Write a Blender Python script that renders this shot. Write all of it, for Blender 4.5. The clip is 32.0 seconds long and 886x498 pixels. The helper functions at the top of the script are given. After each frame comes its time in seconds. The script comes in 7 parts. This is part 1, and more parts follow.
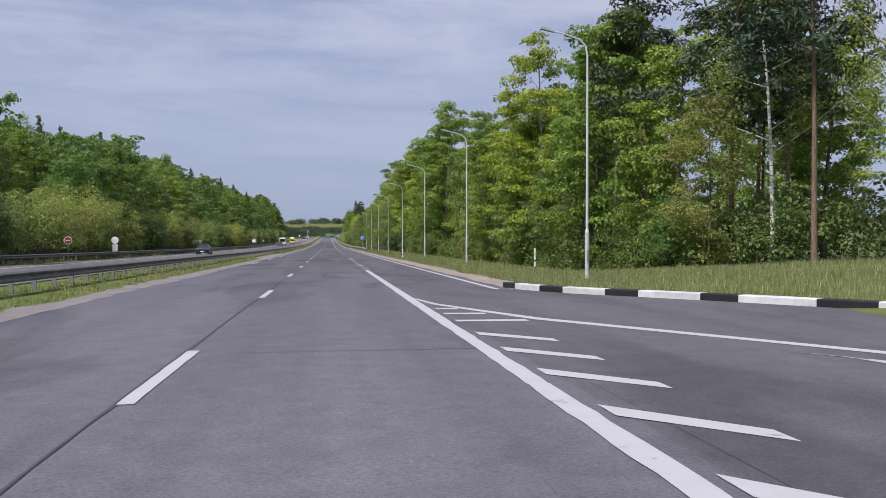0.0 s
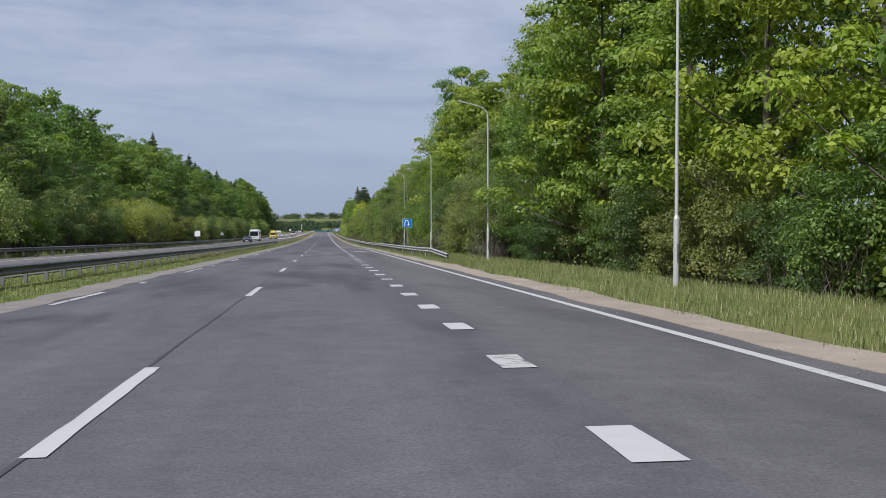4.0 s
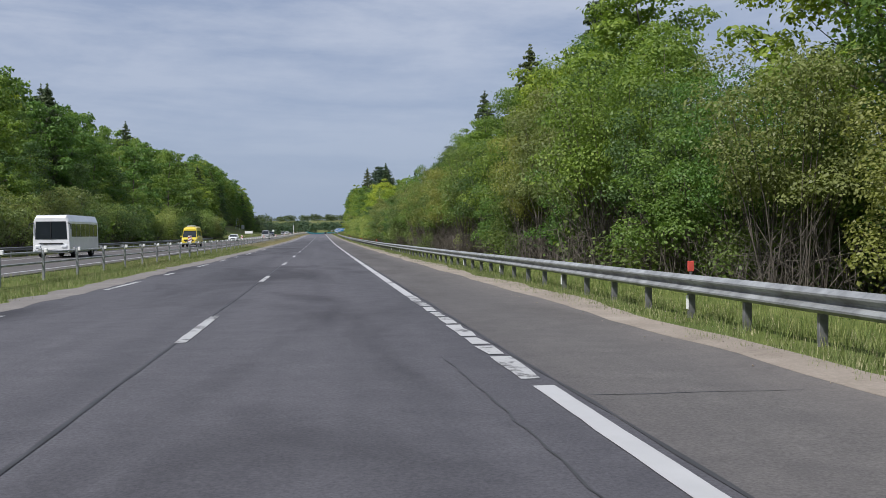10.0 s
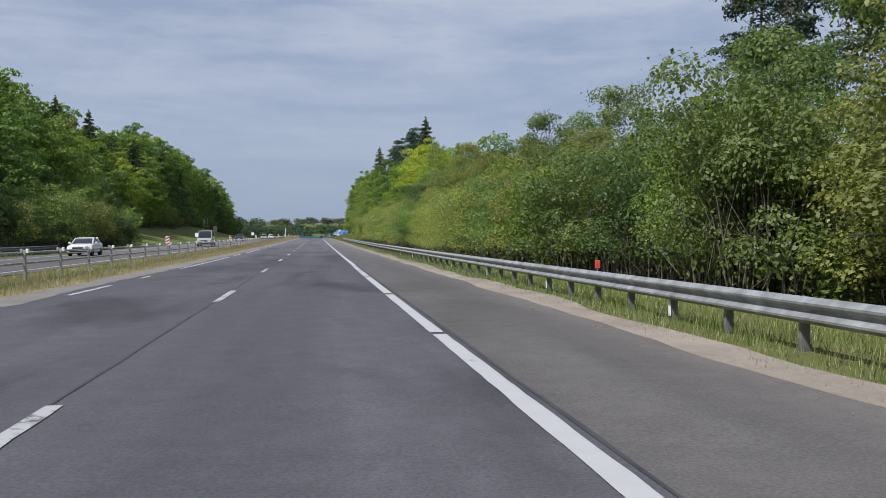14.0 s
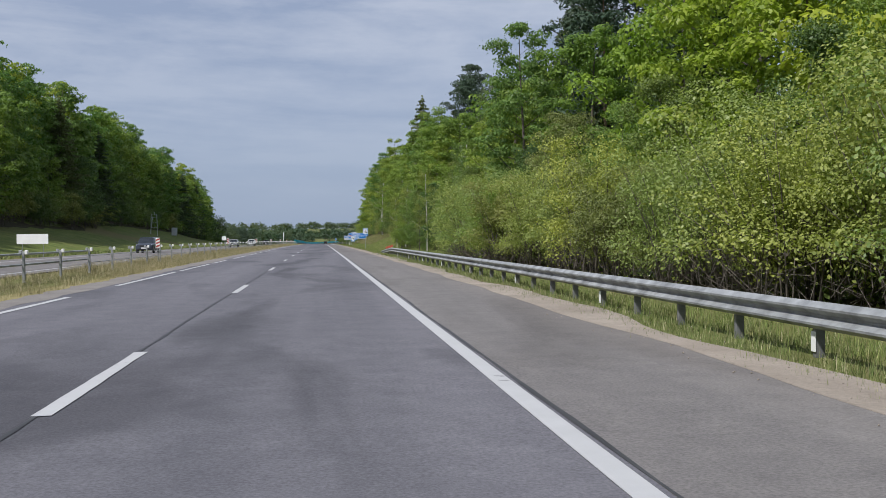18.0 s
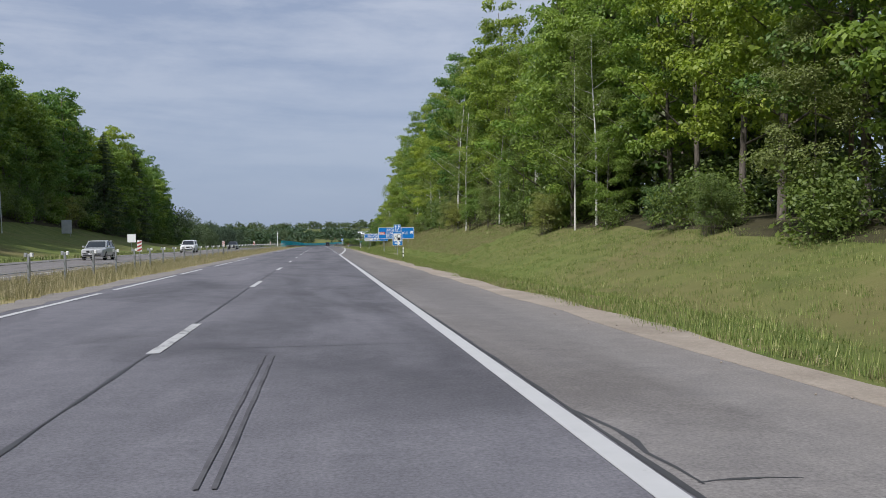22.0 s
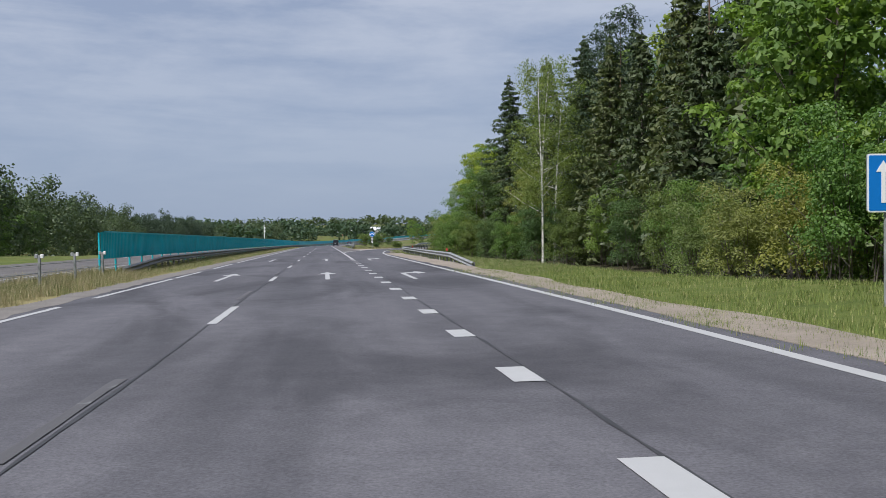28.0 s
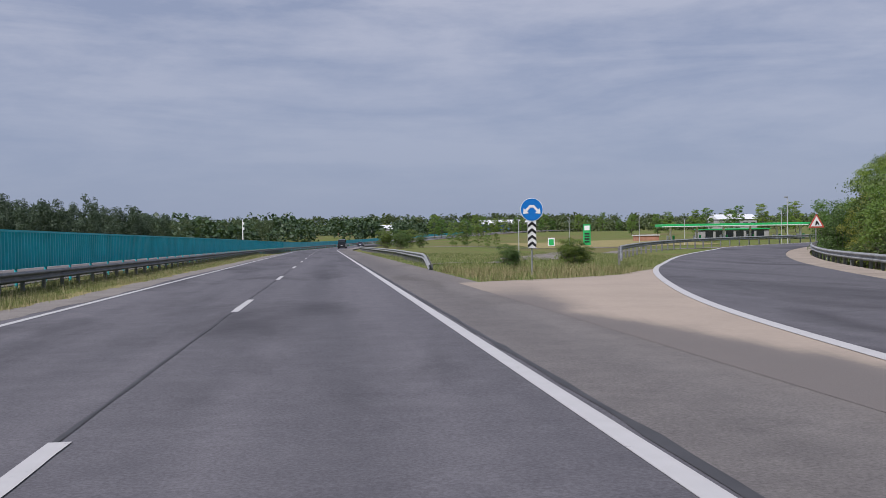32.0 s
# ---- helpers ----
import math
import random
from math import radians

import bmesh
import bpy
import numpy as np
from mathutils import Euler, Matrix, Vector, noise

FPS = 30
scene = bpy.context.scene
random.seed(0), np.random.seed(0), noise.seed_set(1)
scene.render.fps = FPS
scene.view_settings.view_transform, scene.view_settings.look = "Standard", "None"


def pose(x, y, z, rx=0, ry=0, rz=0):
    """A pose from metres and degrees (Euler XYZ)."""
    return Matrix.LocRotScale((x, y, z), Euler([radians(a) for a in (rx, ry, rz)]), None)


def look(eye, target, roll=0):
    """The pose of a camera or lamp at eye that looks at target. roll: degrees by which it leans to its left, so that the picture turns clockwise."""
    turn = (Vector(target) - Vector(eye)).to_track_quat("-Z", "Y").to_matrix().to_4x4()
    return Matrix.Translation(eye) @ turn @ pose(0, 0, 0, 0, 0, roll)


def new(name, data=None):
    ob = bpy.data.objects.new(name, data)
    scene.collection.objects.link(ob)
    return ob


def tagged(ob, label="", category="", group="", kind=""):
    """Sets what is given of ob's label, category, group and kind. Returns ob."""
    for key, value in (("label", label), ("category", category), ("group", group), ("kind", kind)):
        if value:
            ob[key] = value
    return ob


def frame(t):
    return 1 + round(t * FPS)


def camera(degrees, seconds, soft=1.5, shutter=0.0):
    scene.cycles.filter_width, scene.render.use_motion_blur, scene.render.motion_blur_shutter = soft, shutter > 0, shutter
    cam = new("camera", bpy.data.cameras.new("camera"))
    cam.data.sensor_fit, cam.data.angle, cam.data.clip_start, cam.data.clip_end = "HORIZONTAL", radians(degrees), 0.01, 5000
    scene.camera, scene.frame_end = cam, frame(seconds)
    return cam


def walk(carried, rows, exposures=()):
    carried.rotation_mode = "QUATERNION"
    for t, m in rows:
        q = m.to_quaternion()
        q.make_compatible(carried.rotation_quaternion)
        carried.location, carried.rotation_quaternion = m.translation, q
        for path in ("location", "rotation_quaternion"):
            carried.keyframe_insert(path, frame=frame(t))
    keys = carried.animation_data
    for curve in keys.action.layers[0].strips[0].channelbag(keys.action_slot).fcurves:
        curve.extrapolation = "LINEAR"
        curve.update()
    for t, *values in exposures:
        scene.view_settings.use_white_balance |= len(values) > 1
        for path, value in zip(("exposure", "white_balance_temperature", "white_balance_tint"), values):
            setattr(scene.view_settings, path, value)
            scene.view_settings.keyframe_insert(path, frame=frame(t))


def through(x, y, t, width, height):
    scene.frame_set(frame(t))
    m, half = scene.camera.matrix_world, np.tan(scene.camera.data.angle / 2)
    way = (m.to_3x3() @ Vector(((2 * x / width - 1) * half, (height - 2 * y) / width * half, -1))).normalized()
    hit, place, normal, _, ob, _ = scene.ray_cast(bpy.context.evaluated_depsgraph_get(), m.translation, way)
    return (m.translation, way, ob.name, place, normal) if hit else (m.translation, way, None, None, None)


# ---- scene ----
cam = camera(51.1, 32.0, soft=0.8)

# The road runs along +y. s: metres along it, o: metres to the right of the lane line.
GRADE_S = np.array([-600, 0, 200, 400, 580, 720, 1000, 1200, 1320, 1500, 1800, 2600])
GRADE = np.array([-.026, -.026, -.022, -.015, -.009, -.012, -.016, -.018, -.006, .008, .004, .0])
_S = np.arange(-600.0, 2600.0, 2.0)
_Z = np.concatenate([[0], np.cumsum(np.interp(_S[:-1] + 1, GRADE_S, GRADE) * 2)])
_Z = _Z - np.interp(0, _S, _Z)
BEND, RADIUS = 1150.0, 900.0


def gz(s):
    """Height of the carriageway."""
    return np.interp(s, _S, _Z)


def place(o, s, dz=0.0):
    """World point of an offset and a length along the road."""
    z = float(gz(s)) + dz
    if s <= BEND:
        return Vector((o, s, z))
    a = (s - BEND) / RADIUS
    return Vector((RADIUS - (RADIUS - o) * math.cos(a), BEND + (RADIUS - o) * math.sin(a), z))


def turn(s):
    return 0.0 if s <= BEND else -math.degrees((s - BEND) / RADIUS)


EYE = 1.33
ROWS = [
    (0.0, 1.71, -8.00, -7.03, -0.24, 0.15),
    (1.0, 1.65, 25.04, -7.08, -0.59, 0.15),
    (2.0, 1.66, 57.72, -7.25, -0.69, 0.15),
    (3.0, 1.72, 90.16, -7.32, -0.74, 0.15),
    (4.0, 1.78, 122.14, -7.26, -0.66, 0.15),
    (7.0, 1.81, 217.47, -7.45, -0.65, 0.41),
    (8.0, 1.80, 248.26, -7.47, -0.83, 0.50),
    (9.0, 1.80, 278.74, -7.40, -0.78, 0.50),
    (10.0, 1.80, 307.94, -7.49, -0.81, 0.50),
    (11.0, 1.80, 337.80, -7.71, -0.84, 0.50),
    (12.0, 1.83, 367.93, -7.83, -0.83, 0.73),
    (13.0, 1.94, 397.86, -7.89, -0.81, 0.73),
    (14.0, 2.10, 428.27, -7.74, -0.79, 0.50),
    (17.0, 2.09, 521.62, -7.68, -0.75, 0.50),
    (18.0, 2.12, 552.66, -7.55, -0.70, 0.50),
    (19.0, 2.11, 583.82, -7.43, -0.71, 0.50),
    (20.0, 2.04, 613.95, -7.38, -0.52, 0.50),
    (21.0, 2.00, 645.25, -7.57, -0.68, 0.52),
    (22.0, 2.00, 676.65, -7.51, -0.61, 0.54),
    (23.0, 2.02, 707.85, -7.51, -0.50, 0.56),
    (24.0, 2.04, 738.82, -7.34, -0.62, 0.58),
    (25.0, 2.00, 771.12, -7.33, -0.40, 0.60),
    (26.0, 1.90, 802.36, -7.33, -0.54, 0.67),
    (28.5, 1.82, 880.35, -7.26, -0.62, 0.82),
    (29.0, 1.78, 896.01, -7.41, -0.56, 0.84),
    (30.0, 1.78, 926.38, -7.17, -0.61, 0.88),
    (31.0, 1.76, 958.27, -7.54, -0.61, 0.91),
    (32.0, 1.82, 989.45, -7.19, -0.51, 0.95),
]
walk(cam, [(t, pose(o, s, float(gz(s)) + EYE, 90 + pitch + math.degrees(math.atan(float(np.interp(s, GRADE_S, GRADE)))), roll, yaw))
           for t, o, s, yaw, pitch, roll in ROWS], exposures=[(0, 0.08, 5950, 20), (1.2, 0.05, 5950, 13), (28, 0.0, 5950, 12), (31, -0.1, 6000, 17), (32, -0.18, 6000, 18)])

# ---- world and sun ----
SUN_ELEV, SUN_AZ = 51.0, 228.0
world = bpy.data.worlds.new("sky")
scene.world = world
world.use_nodes = True
wn = world.node_tree
wn.nodes.clear()


def node(nt, kind, **kw):
    n = nt.nodes.new(kind)
    for k, v in kw.items():
        if k in n.inputs:
            n.inputs[k].default_value = v
    return n


def ramp(nt, fac, stops):
    n = nt.nodes.new("ShaderNodeValToRGB")
    e = n.color_ramp.elements
    while len(e) < len(stops):
        e.new(0.5)
    for el, (p, c) in zip(e, stops):
        el.position, el.color = p, (*c, 1) if len(c) == 3 else c
    nt.links.new(fac, n.inputs[0])
    return n.outputs[0]


def mixc(nt, fac, a, b, mode="MIX"):
    n = nt.nodes.new("ShaderNodeMix")
    n.data_type, n.blend_type = "RGBA", mode
    for sock, v in ((n.inputs[0], fac), (n.inputs[6], a), (n.inputs[7], b)):
        if isinstance(v, (int, float)):
            sock.default_value = v
        elif isinstance(v, tuple):
            sock.default_value = (*v, 1)
        else:
            nt.links.new(v, sock)
    return n.outputs[2]


sky = wn.nodes.new("ShaderNodeTexSky")
sky.sky_type, sky.sun_disc = "NISHITA", False
sky.sun_elevation, sky.sun_rotation = radians(SUN_ELEV), radians(SUN_AZ)
sky.air_density, sky.dust_density, sky.ozone_density = 1.0, 1.5, 1.5
tc = wn.nodes.new("ShaderNodeTexCoord")
mp = wn.nodes.new("ShaderNodeMapping")
mp.inputs["Scale"].default_value = (1.3, 1.6, 9.0)
wn.links.new(tc.outputs["Generated"], mp.inputs["Vector"])
n1 = node(wn, "ShaderNodeTexNoise", Scale=2.1, Detail=7.0, Roughness=0.58, Distortion=0.5)
wn.links.new(mp.outputs[0], n1.inputs["Vector"])
mp2 = wn.nodes.new("ShaderNodeMapping")
mp2.inputs["Scale"].default_value = (2.0, 2.0, 7.0)
mp2.inputs["Rotation"].default_value = (0.05, 0.1, 0.3)
wn.links.new(tc.outputs["Generated"], mp2.inputs["Vector"])
n2 = node(wn, "ShaderNodeTexNoise", Scale=5.0, Detail=5.0, Roughness=0.6)
wn.links.new(mp2.outputs[0], n2.inputs["Vector"])
cl = mixc(wn, 0.35, n1.outputs[0], n2.outputs[0])
cover = ramp(wn, cl, [(0.40, (0, 0, 0)), (0.60, (1, 1, 1))])
sep = wn.nodes.new("ShaderNodeSeparateXYZ")
wn.links.new(tc.outputs["Generated"], sep.inputs[0])
up = ramp(wn, sep.outputs[2], [(0.0, (0.0, 0.0, 0.0)), (0.10, (0.35, 0.35, 0.35)), (0.3, (1, 1, 1))])
veil = ramp(wn, sep.outputs[2], [(0.0, (4.1, 4.8, 5.9)), (0.5, (4.6, 5.1, 6.2))])
cloud = mixc(wn, cover, (3.75, 4.35, 5.55), (6.5, 6.75, 7.3))
cloud = mixc(wn, up, veil, cloud)
col = mixc(wn, 0.88, sky.outputs[0], cloud)
bg = wn.nodes.new("ShaderNodeBackground")
bg.inputs["Strength"].default_value = 0.088
wn.links.new(col, bg.inputs["Color"])
wo = wn.nodes.new("ShaderNodeOutputWorld")
wn.links.new(bg.outputs[0], wo.inputs[0])

sun = new("sun", bpy.data.lights.new("sun", "SUN"))
sun.data.energy, sun.data.angle, sun.data.color = 4.7, radians(3.0), (1.0, 0.94, 0.84)
SUN_DIR = Vector((-0.60, -0.53, 1.0))
sun.matrix_world = look((0, 0, 60), Vector((0, 0, 60)) - SUN_DIR)

# ---- materials ----


def material(name, rough=0.7, metal=0.0, spec=0.3):
    m = bpy.data.materials.new(name)
    m.use_nodes = True
    b = m.node_tree.nodes["Principled BSDF"]
    b.inputs["Roughness"].default_value = rough
    b.inputs["Metallic"].default_value = metal
    b.inputs["Specular IOR Level"].default_value = spec
    return m, m.node_tree, b


def coords(nt, scale=(1, 1, 1), space="Object"):
    t = nt.nodes.new("ShaderNodeTexCoord")
    q = nt.nodes.new("ShaderNodeMapping")
    q.inputs["Scale"].default_value = scale
    nt.links.new(t.outputs[space], q.inputs["Vector"])
    return q.outputs[0]


def noisy(nt, scale, detail=4.0, rough=0.6, vec=None, distortion=0.0):
    n = node(nt, "ShaderNodeTexNoise", Scale=scale, Detail=detail, Roughness=rough, Distortion=distortion)
    nt.links.new(vec if vec is not None else coords(nt), n.inputs["Vector"])
    return n.outputs[0]


def bump(nt, b, height, strength=0.3, distance=0.02):
    n = nt.nodes.new("ShaderNodeBump")
    n.inputs["Strength"].default_value, n.inputs["Distance"].default_value = strength, distance
    nt.links.new(height, n.inputs["Height"])
    nt.links.new(n.outputs[0], b.inputs["Normal"])


def plain(name, c, rough=0.6, metal=0.0, vary=0.12, scale=6.0, spec=0.3):
    """A surface of one colour with faint stains and fine relief."""
    m, nt, b = material(name, rough, metal, spec)
    lo = tuple(x * (1 - vary) for x in c)
    hi = tuple(min(1, x * (1 + vary)) for x in c)
    big = noisy(nt, scale, 5.0)
    base = mixc(nt, ramp(nt, big, [(0.3, (0, 0, 0)), (0.7, (1, 1, 1))]), lo, hi)
    nt.links.new(base, b.inputs["Base Color"])
    bump(nt, b, noisy(nt, scale * 20, 2.0), 0.08, 0.004)
    return m


def asphalt(name, lo, hi, stain, grain=38.0, streak=0.7, age=None, dust=None):
    """Worn asphalt: long streaks, blurred stains and stone grain. age: how pale each stretch of paving is (metres, factor); dust: where sand blown in from the verge begins and is thickest (metres across)."""
    m, nt, b = material(name, 0.86, 0.0, 0.25)
    v = coords(nt)
    streaks = ramp(nt, noisy(nt, 0.8, 4.0, 0.55, coords(nt, (1.0, 0.03, 1.0))), [(0.34, (0, 0, 0)), (0.66, (1, 1, 1))])
    base = mixc(nt, streaks, lo, hi)
    patch = ramp(nt, noisy(nt, 0.32, 4.0, 0.55, coords(nt, (1.0, 0.28, 1.0)), 0.8), [(0.50, (0, 0, 0)), (0.66, (1, 1, 1))])
    f = nt.nodes.new("ShaderNodeMath")
    f.operation = "MULTIPLY"
    f.inputs[1].default_value = streak
    nt.links.new(patch, f.inputs[0])
    base = mixc(nt, f.outputs[0], base, stain)
    mottle = noisy(nt, 2.2, 5.0, 0.7, v)
    base = mixc(nt, 1.0, base, ramp(nt, mottle, [(0.3, (0.86, 0.86, 0.87)), (0.7, (1.12, 1.12, 1.11))]), "MULTIPLY")
    g = noisy(nt, grain, 3.0, 0.7, v)
    base = mixc(nt, 1.0, base, ramp(nt, g, [(0.3, (0.72, 0.72, 0.72)), (0.7, (1.27, 1.27, 1.27))]), "MULTIPLY")
    if age:
        sp = nt.nodes.new("ShaderNodeSeparateXYZ")
        nt.links.new(v, sp.inputs[0])
        k = nt.nodes.new("ShaderNodeMath")
        k.operation = "DIVIDE"
        k.inputs[1].default_value = 1200.0
        nt.links.new(sp.outputs[1], k.inputs[0])
        base = mixc(nt, 1.0, base, ramp(nt, k.outputs[0], [(p / 1200.0, (q, q, q)) for p, q in age]), "MULTIPLY")
    if dust:
        sx = nt.nodes.new("ShaderNodeSeparateXYZ")
        nt.links.new(v, sx.inputs[0])
        reach = nt.nodes.new("ShaderNodeMapRange")
        reach.interpolation_type = "SMOOTHSTEP"
        reach.inputs[1].default_value, reach.inputs[2].default_value = dust
        nt.links.new(sx.outputs[0], reach.inputs[0])
        drift = ramp(nt, mixc(nt, 0.5, noisy(nt, 0.5, 5.0, 0.65, coords(nt, (1.0, 0.3, 1.0))), noisy(nt, 5.0, 5.0, 0.7, v)), [(0.34, (0.1, 0.1, 0.1)), (0.66, (0.85, 0.85, 0.85))])
        amount = nt.nodes.new("ShaderNodeMath")
        amount.operation = "MULTIPLY"
        nt.links.new(reach.outputs[0], amount.inputs[0])
        nt.links.new(drift, amount.inputs[1])
        base = mixc(nt, amount.outputs[0], base, (0.26, 0.23, 0.205))
    nt.links.new(base, b.inputs["Base Color"])
    bump(nt, b, g, 0.3, 0.01)
    return m


AGE = ((0, 0.98), (60, 0.8), (140, 0.79), (215, 0.9), (255, 0.71), (470, 0.69), (545, 0.95), (600, 1.1), (650, 1.12), (760, 1.02), (860, 0.97), (915, 0.9), (985, 0.87), (1100, 0.85))
M_ASPHALT = asphalt("asphalt", (0.105, 0.103, 0.117), (0.14, 0.136, 0.152), (0.05, 0.049, 0.057), age=AGE)
M_SHOULDER = asphalt("shoulder_asphalt", (0.138, 0.129, 0.128), (0.174, 0.163, 0.158), (0.105, 0.096, 0.092), age=AGE, dust=(5.0, 7.6))
M_LANE = asphalt("darker_lane_asphalt", (0.09, 0.087, 0.094), (0.116, 0.112, 0.12), (0.055, 0.055, 0.06))
M_SKID = plain("tyre_mark", (0.078, 0.076, 0.083), 0.8, vary=0.3, scale=3.0)
M_TAR = plain("tar", (0.05, 0.05, 0.054), 0.6, vary=0.25, scale=1.5)


def worn_paint(name, c, bare, wear):
    """Road paint, worn through to the asphalt in ragged patches."""
    m, nt, b = material(name, 0.65, 0.0, 0.3)
    v = coords(nt)
    a = mixc(nt, 0.4, noisy(nt, 1.3, 6.0, 0.65, v), noisy(nt, 7.0, 5.0, 0.7, v))
    mask = ramp(nt, a, [(wear - 0.03, (1, 1, 1)), (wear + 0.03, (0, 0, 0))])
    shade = mixc(nt, noisy(nt, 3.0, 4.0, 0.6, v), tuple(x * 0.82 for x in c), c)
    nt.links.new(mixc(nt, mask, shade, bare), b.inputs["Base Color"])
    bump(nt, b, noisy(nt, 60.0, 2.0, 0.6, v), 0.2, 0.006)
    return m


M_PAINT = worn_paint("road_paint", (0.47, 0.47, 0.475), (0.13, 0.127, 0.13), 0.36)
M_PAINT_OLD = worn_paint("worn_road_paint", (0.44, 0.44, 0.44), (0.10, 0.097, 0.1), 0.45)
M_PAINT_FADED = worn_paint("faded_road_paint", (0.2, 0.2, 0.205), (0.098, 0.095, 0.1), 0.6)


def earth(name, stops, scale=0.35, fine=14.0, withered=None):
    m, nt, b = material(name, 0.95, 0.0, 0.1)
    v = coords(nt)
    a = mixc(nt, 0.45, noisy(nt, scale, 6.0, 0.65, v), noisy(nt, fine, 6.0, 0.75, v))
    c = ramp(nt, a, stops)
    if withered:
        c = mixc(nt, ramp(nt, noisy(nt, 0.035, 5.0, 0.6, v), [(0.45, (0, 0, 0)), (0.62, (0.75, 0.75, 0.75))]), c, withered)
    nt.links.new(c, b.inputs["Base Color"])
    bump(nt, b, noisy(nt, fine, 5.0, 0.7, v), 0.6, 0.05)
    return m


M_GRASS = earth("grass", [(0.30, (0.048, 0.066, 0.02)), (0.42, (0.088, 0.118, 0.032)), (0.55, (0.135, 0.16, 0.045)), (0.66, (0.2, 0.19, 0.085)), (0.75, (0.26, 0.23, 0.12))], 0.5, withered=(0.155, 0.128, 0.062))
M_SAND = earth("sandy_gravel", [(0.3, (0.21, 0.18, 0.15)), (0.55, (0.33, 0.285, 0.24)), (0.75, (0.44, 0.39, 0.33))], 0.8, 18.0)
M_DUST = earth("grey_dusty_gravel", [(0.3, (0.16, 0.148, 0.14)), (0.55, (0.23, 0.213, 0.2)), (0.75, (0.30, 0.28, 0.26))], 0.9, 20.0)
M_STRAW = earth("straw_ground", [(0.3, (0.16, 0.15, 0.06)), (0.5, (0.25, 0.22, 0.10)), (0.7, (0.34, 0.29, 0.16))], 0.7, 16.0)
# Very dark litter: the shade under the trees is put into the colour.
M_SHADY_LITTER = earth("forest_floor", [(0.3, (0.03, 0.027, 0.018)), (0.5, (0.055, 0.05, 0.028)), (0.7, (0.085, 0.08, 0.04))], 0.8, 9.0)
M_BLADE, _nt, _b = material("grass_blades", 0.8, 0.0, 0.15)
_g = _nt.nodes.new("ShaderNodeNewGeometry")
_nt.links.new(ramp(_nt, _g.outputs["Random Per Island"], [(0.0, (0.09, 0.125, 0.04)), (0.5, (0.155, 0.195, 0.062)), (0.8, (0.23, 0.25, 0.1)), (1.0, (0.42, 0.38, 0.24))]), _b.inputs["Base Color"])
M_LUSH, _nt, _b = material("lush_grass_blades", 0.75, 0.0, 0.15)
_g = _nt.nodes.new("ShaderNodeNewGeometry")
_nt.links.new(ramp(_nt, _g.outputs["Random Per Island"], [(0.0, (0.085, 0.13, 0.034)), (0.5, (0.155, 0.2, 0.052)), (0.85, (0.23, 0.265, 0.08)), (1.0, (0.4, 0.37, 0.19))]), _b.inputs["Base Color"])
M_HAY, _nt, _b = material("withered_grass_blades", 0.85, 0.0, 0.1)
_g = _nt.nodes.new("ShaderNodeNewGeometry")
_nt.links.new(ramp(_nt, _g.outputs["Random Per Island"], [(0.0, (0.12, 0.13, 0.05)), (0.5, (0.23, 0.205, 0.105)), (1.0, (0.38, 0.32, 0.19))]), _b.inputs["Base Color"])
M_DRY, _nt, _b = material("dry_grass_blades", 0.85, 0.0, 0.1)
_g = _nt.nodes.new("ShaderNodeNewGeometry")
_nt.links.new(ramp(_nt, _g.outputs["Random Per Island"], [(0.0, (0.14, 0.145, 0.06)), (0.35, (0.25, 0.225, 0.115)), (0.7, (0.36, 0.31, 0.18)), (1.0, (0.5, 0.44, 0.29))]), _b.inputs["Base Color"])


def leaf_material(name, dark, mid, light, through=0.42, gloss=0.45):
    """Leaves: each one of its own shade, clumps of their own hue, light shining through."""
    m, nt, b = material(name, gloss, 0.0, 0.25)
    g = nt.nodes.new("ShaderNodeNewGeometry")
    info = nt.nodes.new("ShaderNodeObjectInfo")
    big = ramp(nt, noisy(nt, 0.8, 4.0, 0.6), [(0.34, (0, 0, 0)), (0.66, (1, 1, 1))])
    leaf = ramp(nt, g.outputs["Random Per Island"], [(0.0, dark), (0.5, mid), (1.0, light)])
    clump = mixc(nt, big, dark, light)
    base = mixc(nt, 0.5, leaf, clump)
    tint = ramp(nt, info.outputs["Random"], [(0.0, (0.74, 0.88, 0.84)), (0.5, (1.0, 1.0, 1.0)), (1.0, (1.3, 1.17, 0.86))])
    base = mixc(nt, 1.0, base, tint, "MULTIPLY")
    nt.links.new(base, b.inputs["Base Color"])
    tr = nt.nodes.new("ShaderNodeBsdfTranslucent")
    nt.links.new(mixc(nt, 1.0, base, (1.15, 1.25, 0.6), "MULTIPLY"), tr.inputs["Color"])
    mx = nt.nodes.new("ShaderNodeMixShader")
    mx.inputs[0].default_value = through
    nt.links.new(b.outputs[0], mx.inputs[1])
    nt.links.new(tr.outputs[0], mx.inputs[2])
    nt.links.new(mx.outputs[0], nt.nodes["Material Output"].inputs[0])
    return m


L_MAPLE = leaf_material("maple_leaves", (0.085, 0.14, 0.03), (0.185, 0.27, 0.05), (0.36, 0.44, 0.085), 0.4)
L_GREEN = leaf_material("green_leaves", (0.072, 0.135, 0.034), (0.142, 0.23, 0.056), (0.25, 0.345, 0.092), 0.4)
L_OLIVE = leaf_material("olive_leaves", (0.115, 0.14, 0.045), (0.2, 0.23, 0.078), (0.31, 0.34, 0.13), 0.4)
L_FRESH = leaf_material("fresh_leaves", (0.18, 0.245, 0.03), (0.31, 0.385, 0.05), (0.46, 0.51, 0.085))
L_DARK = leaf_material("dark_leaves", (0.055, 0.1, 0.036), (0.105, 0.165, 0.054), (0.185, 0.245, 0.088), 0.38)
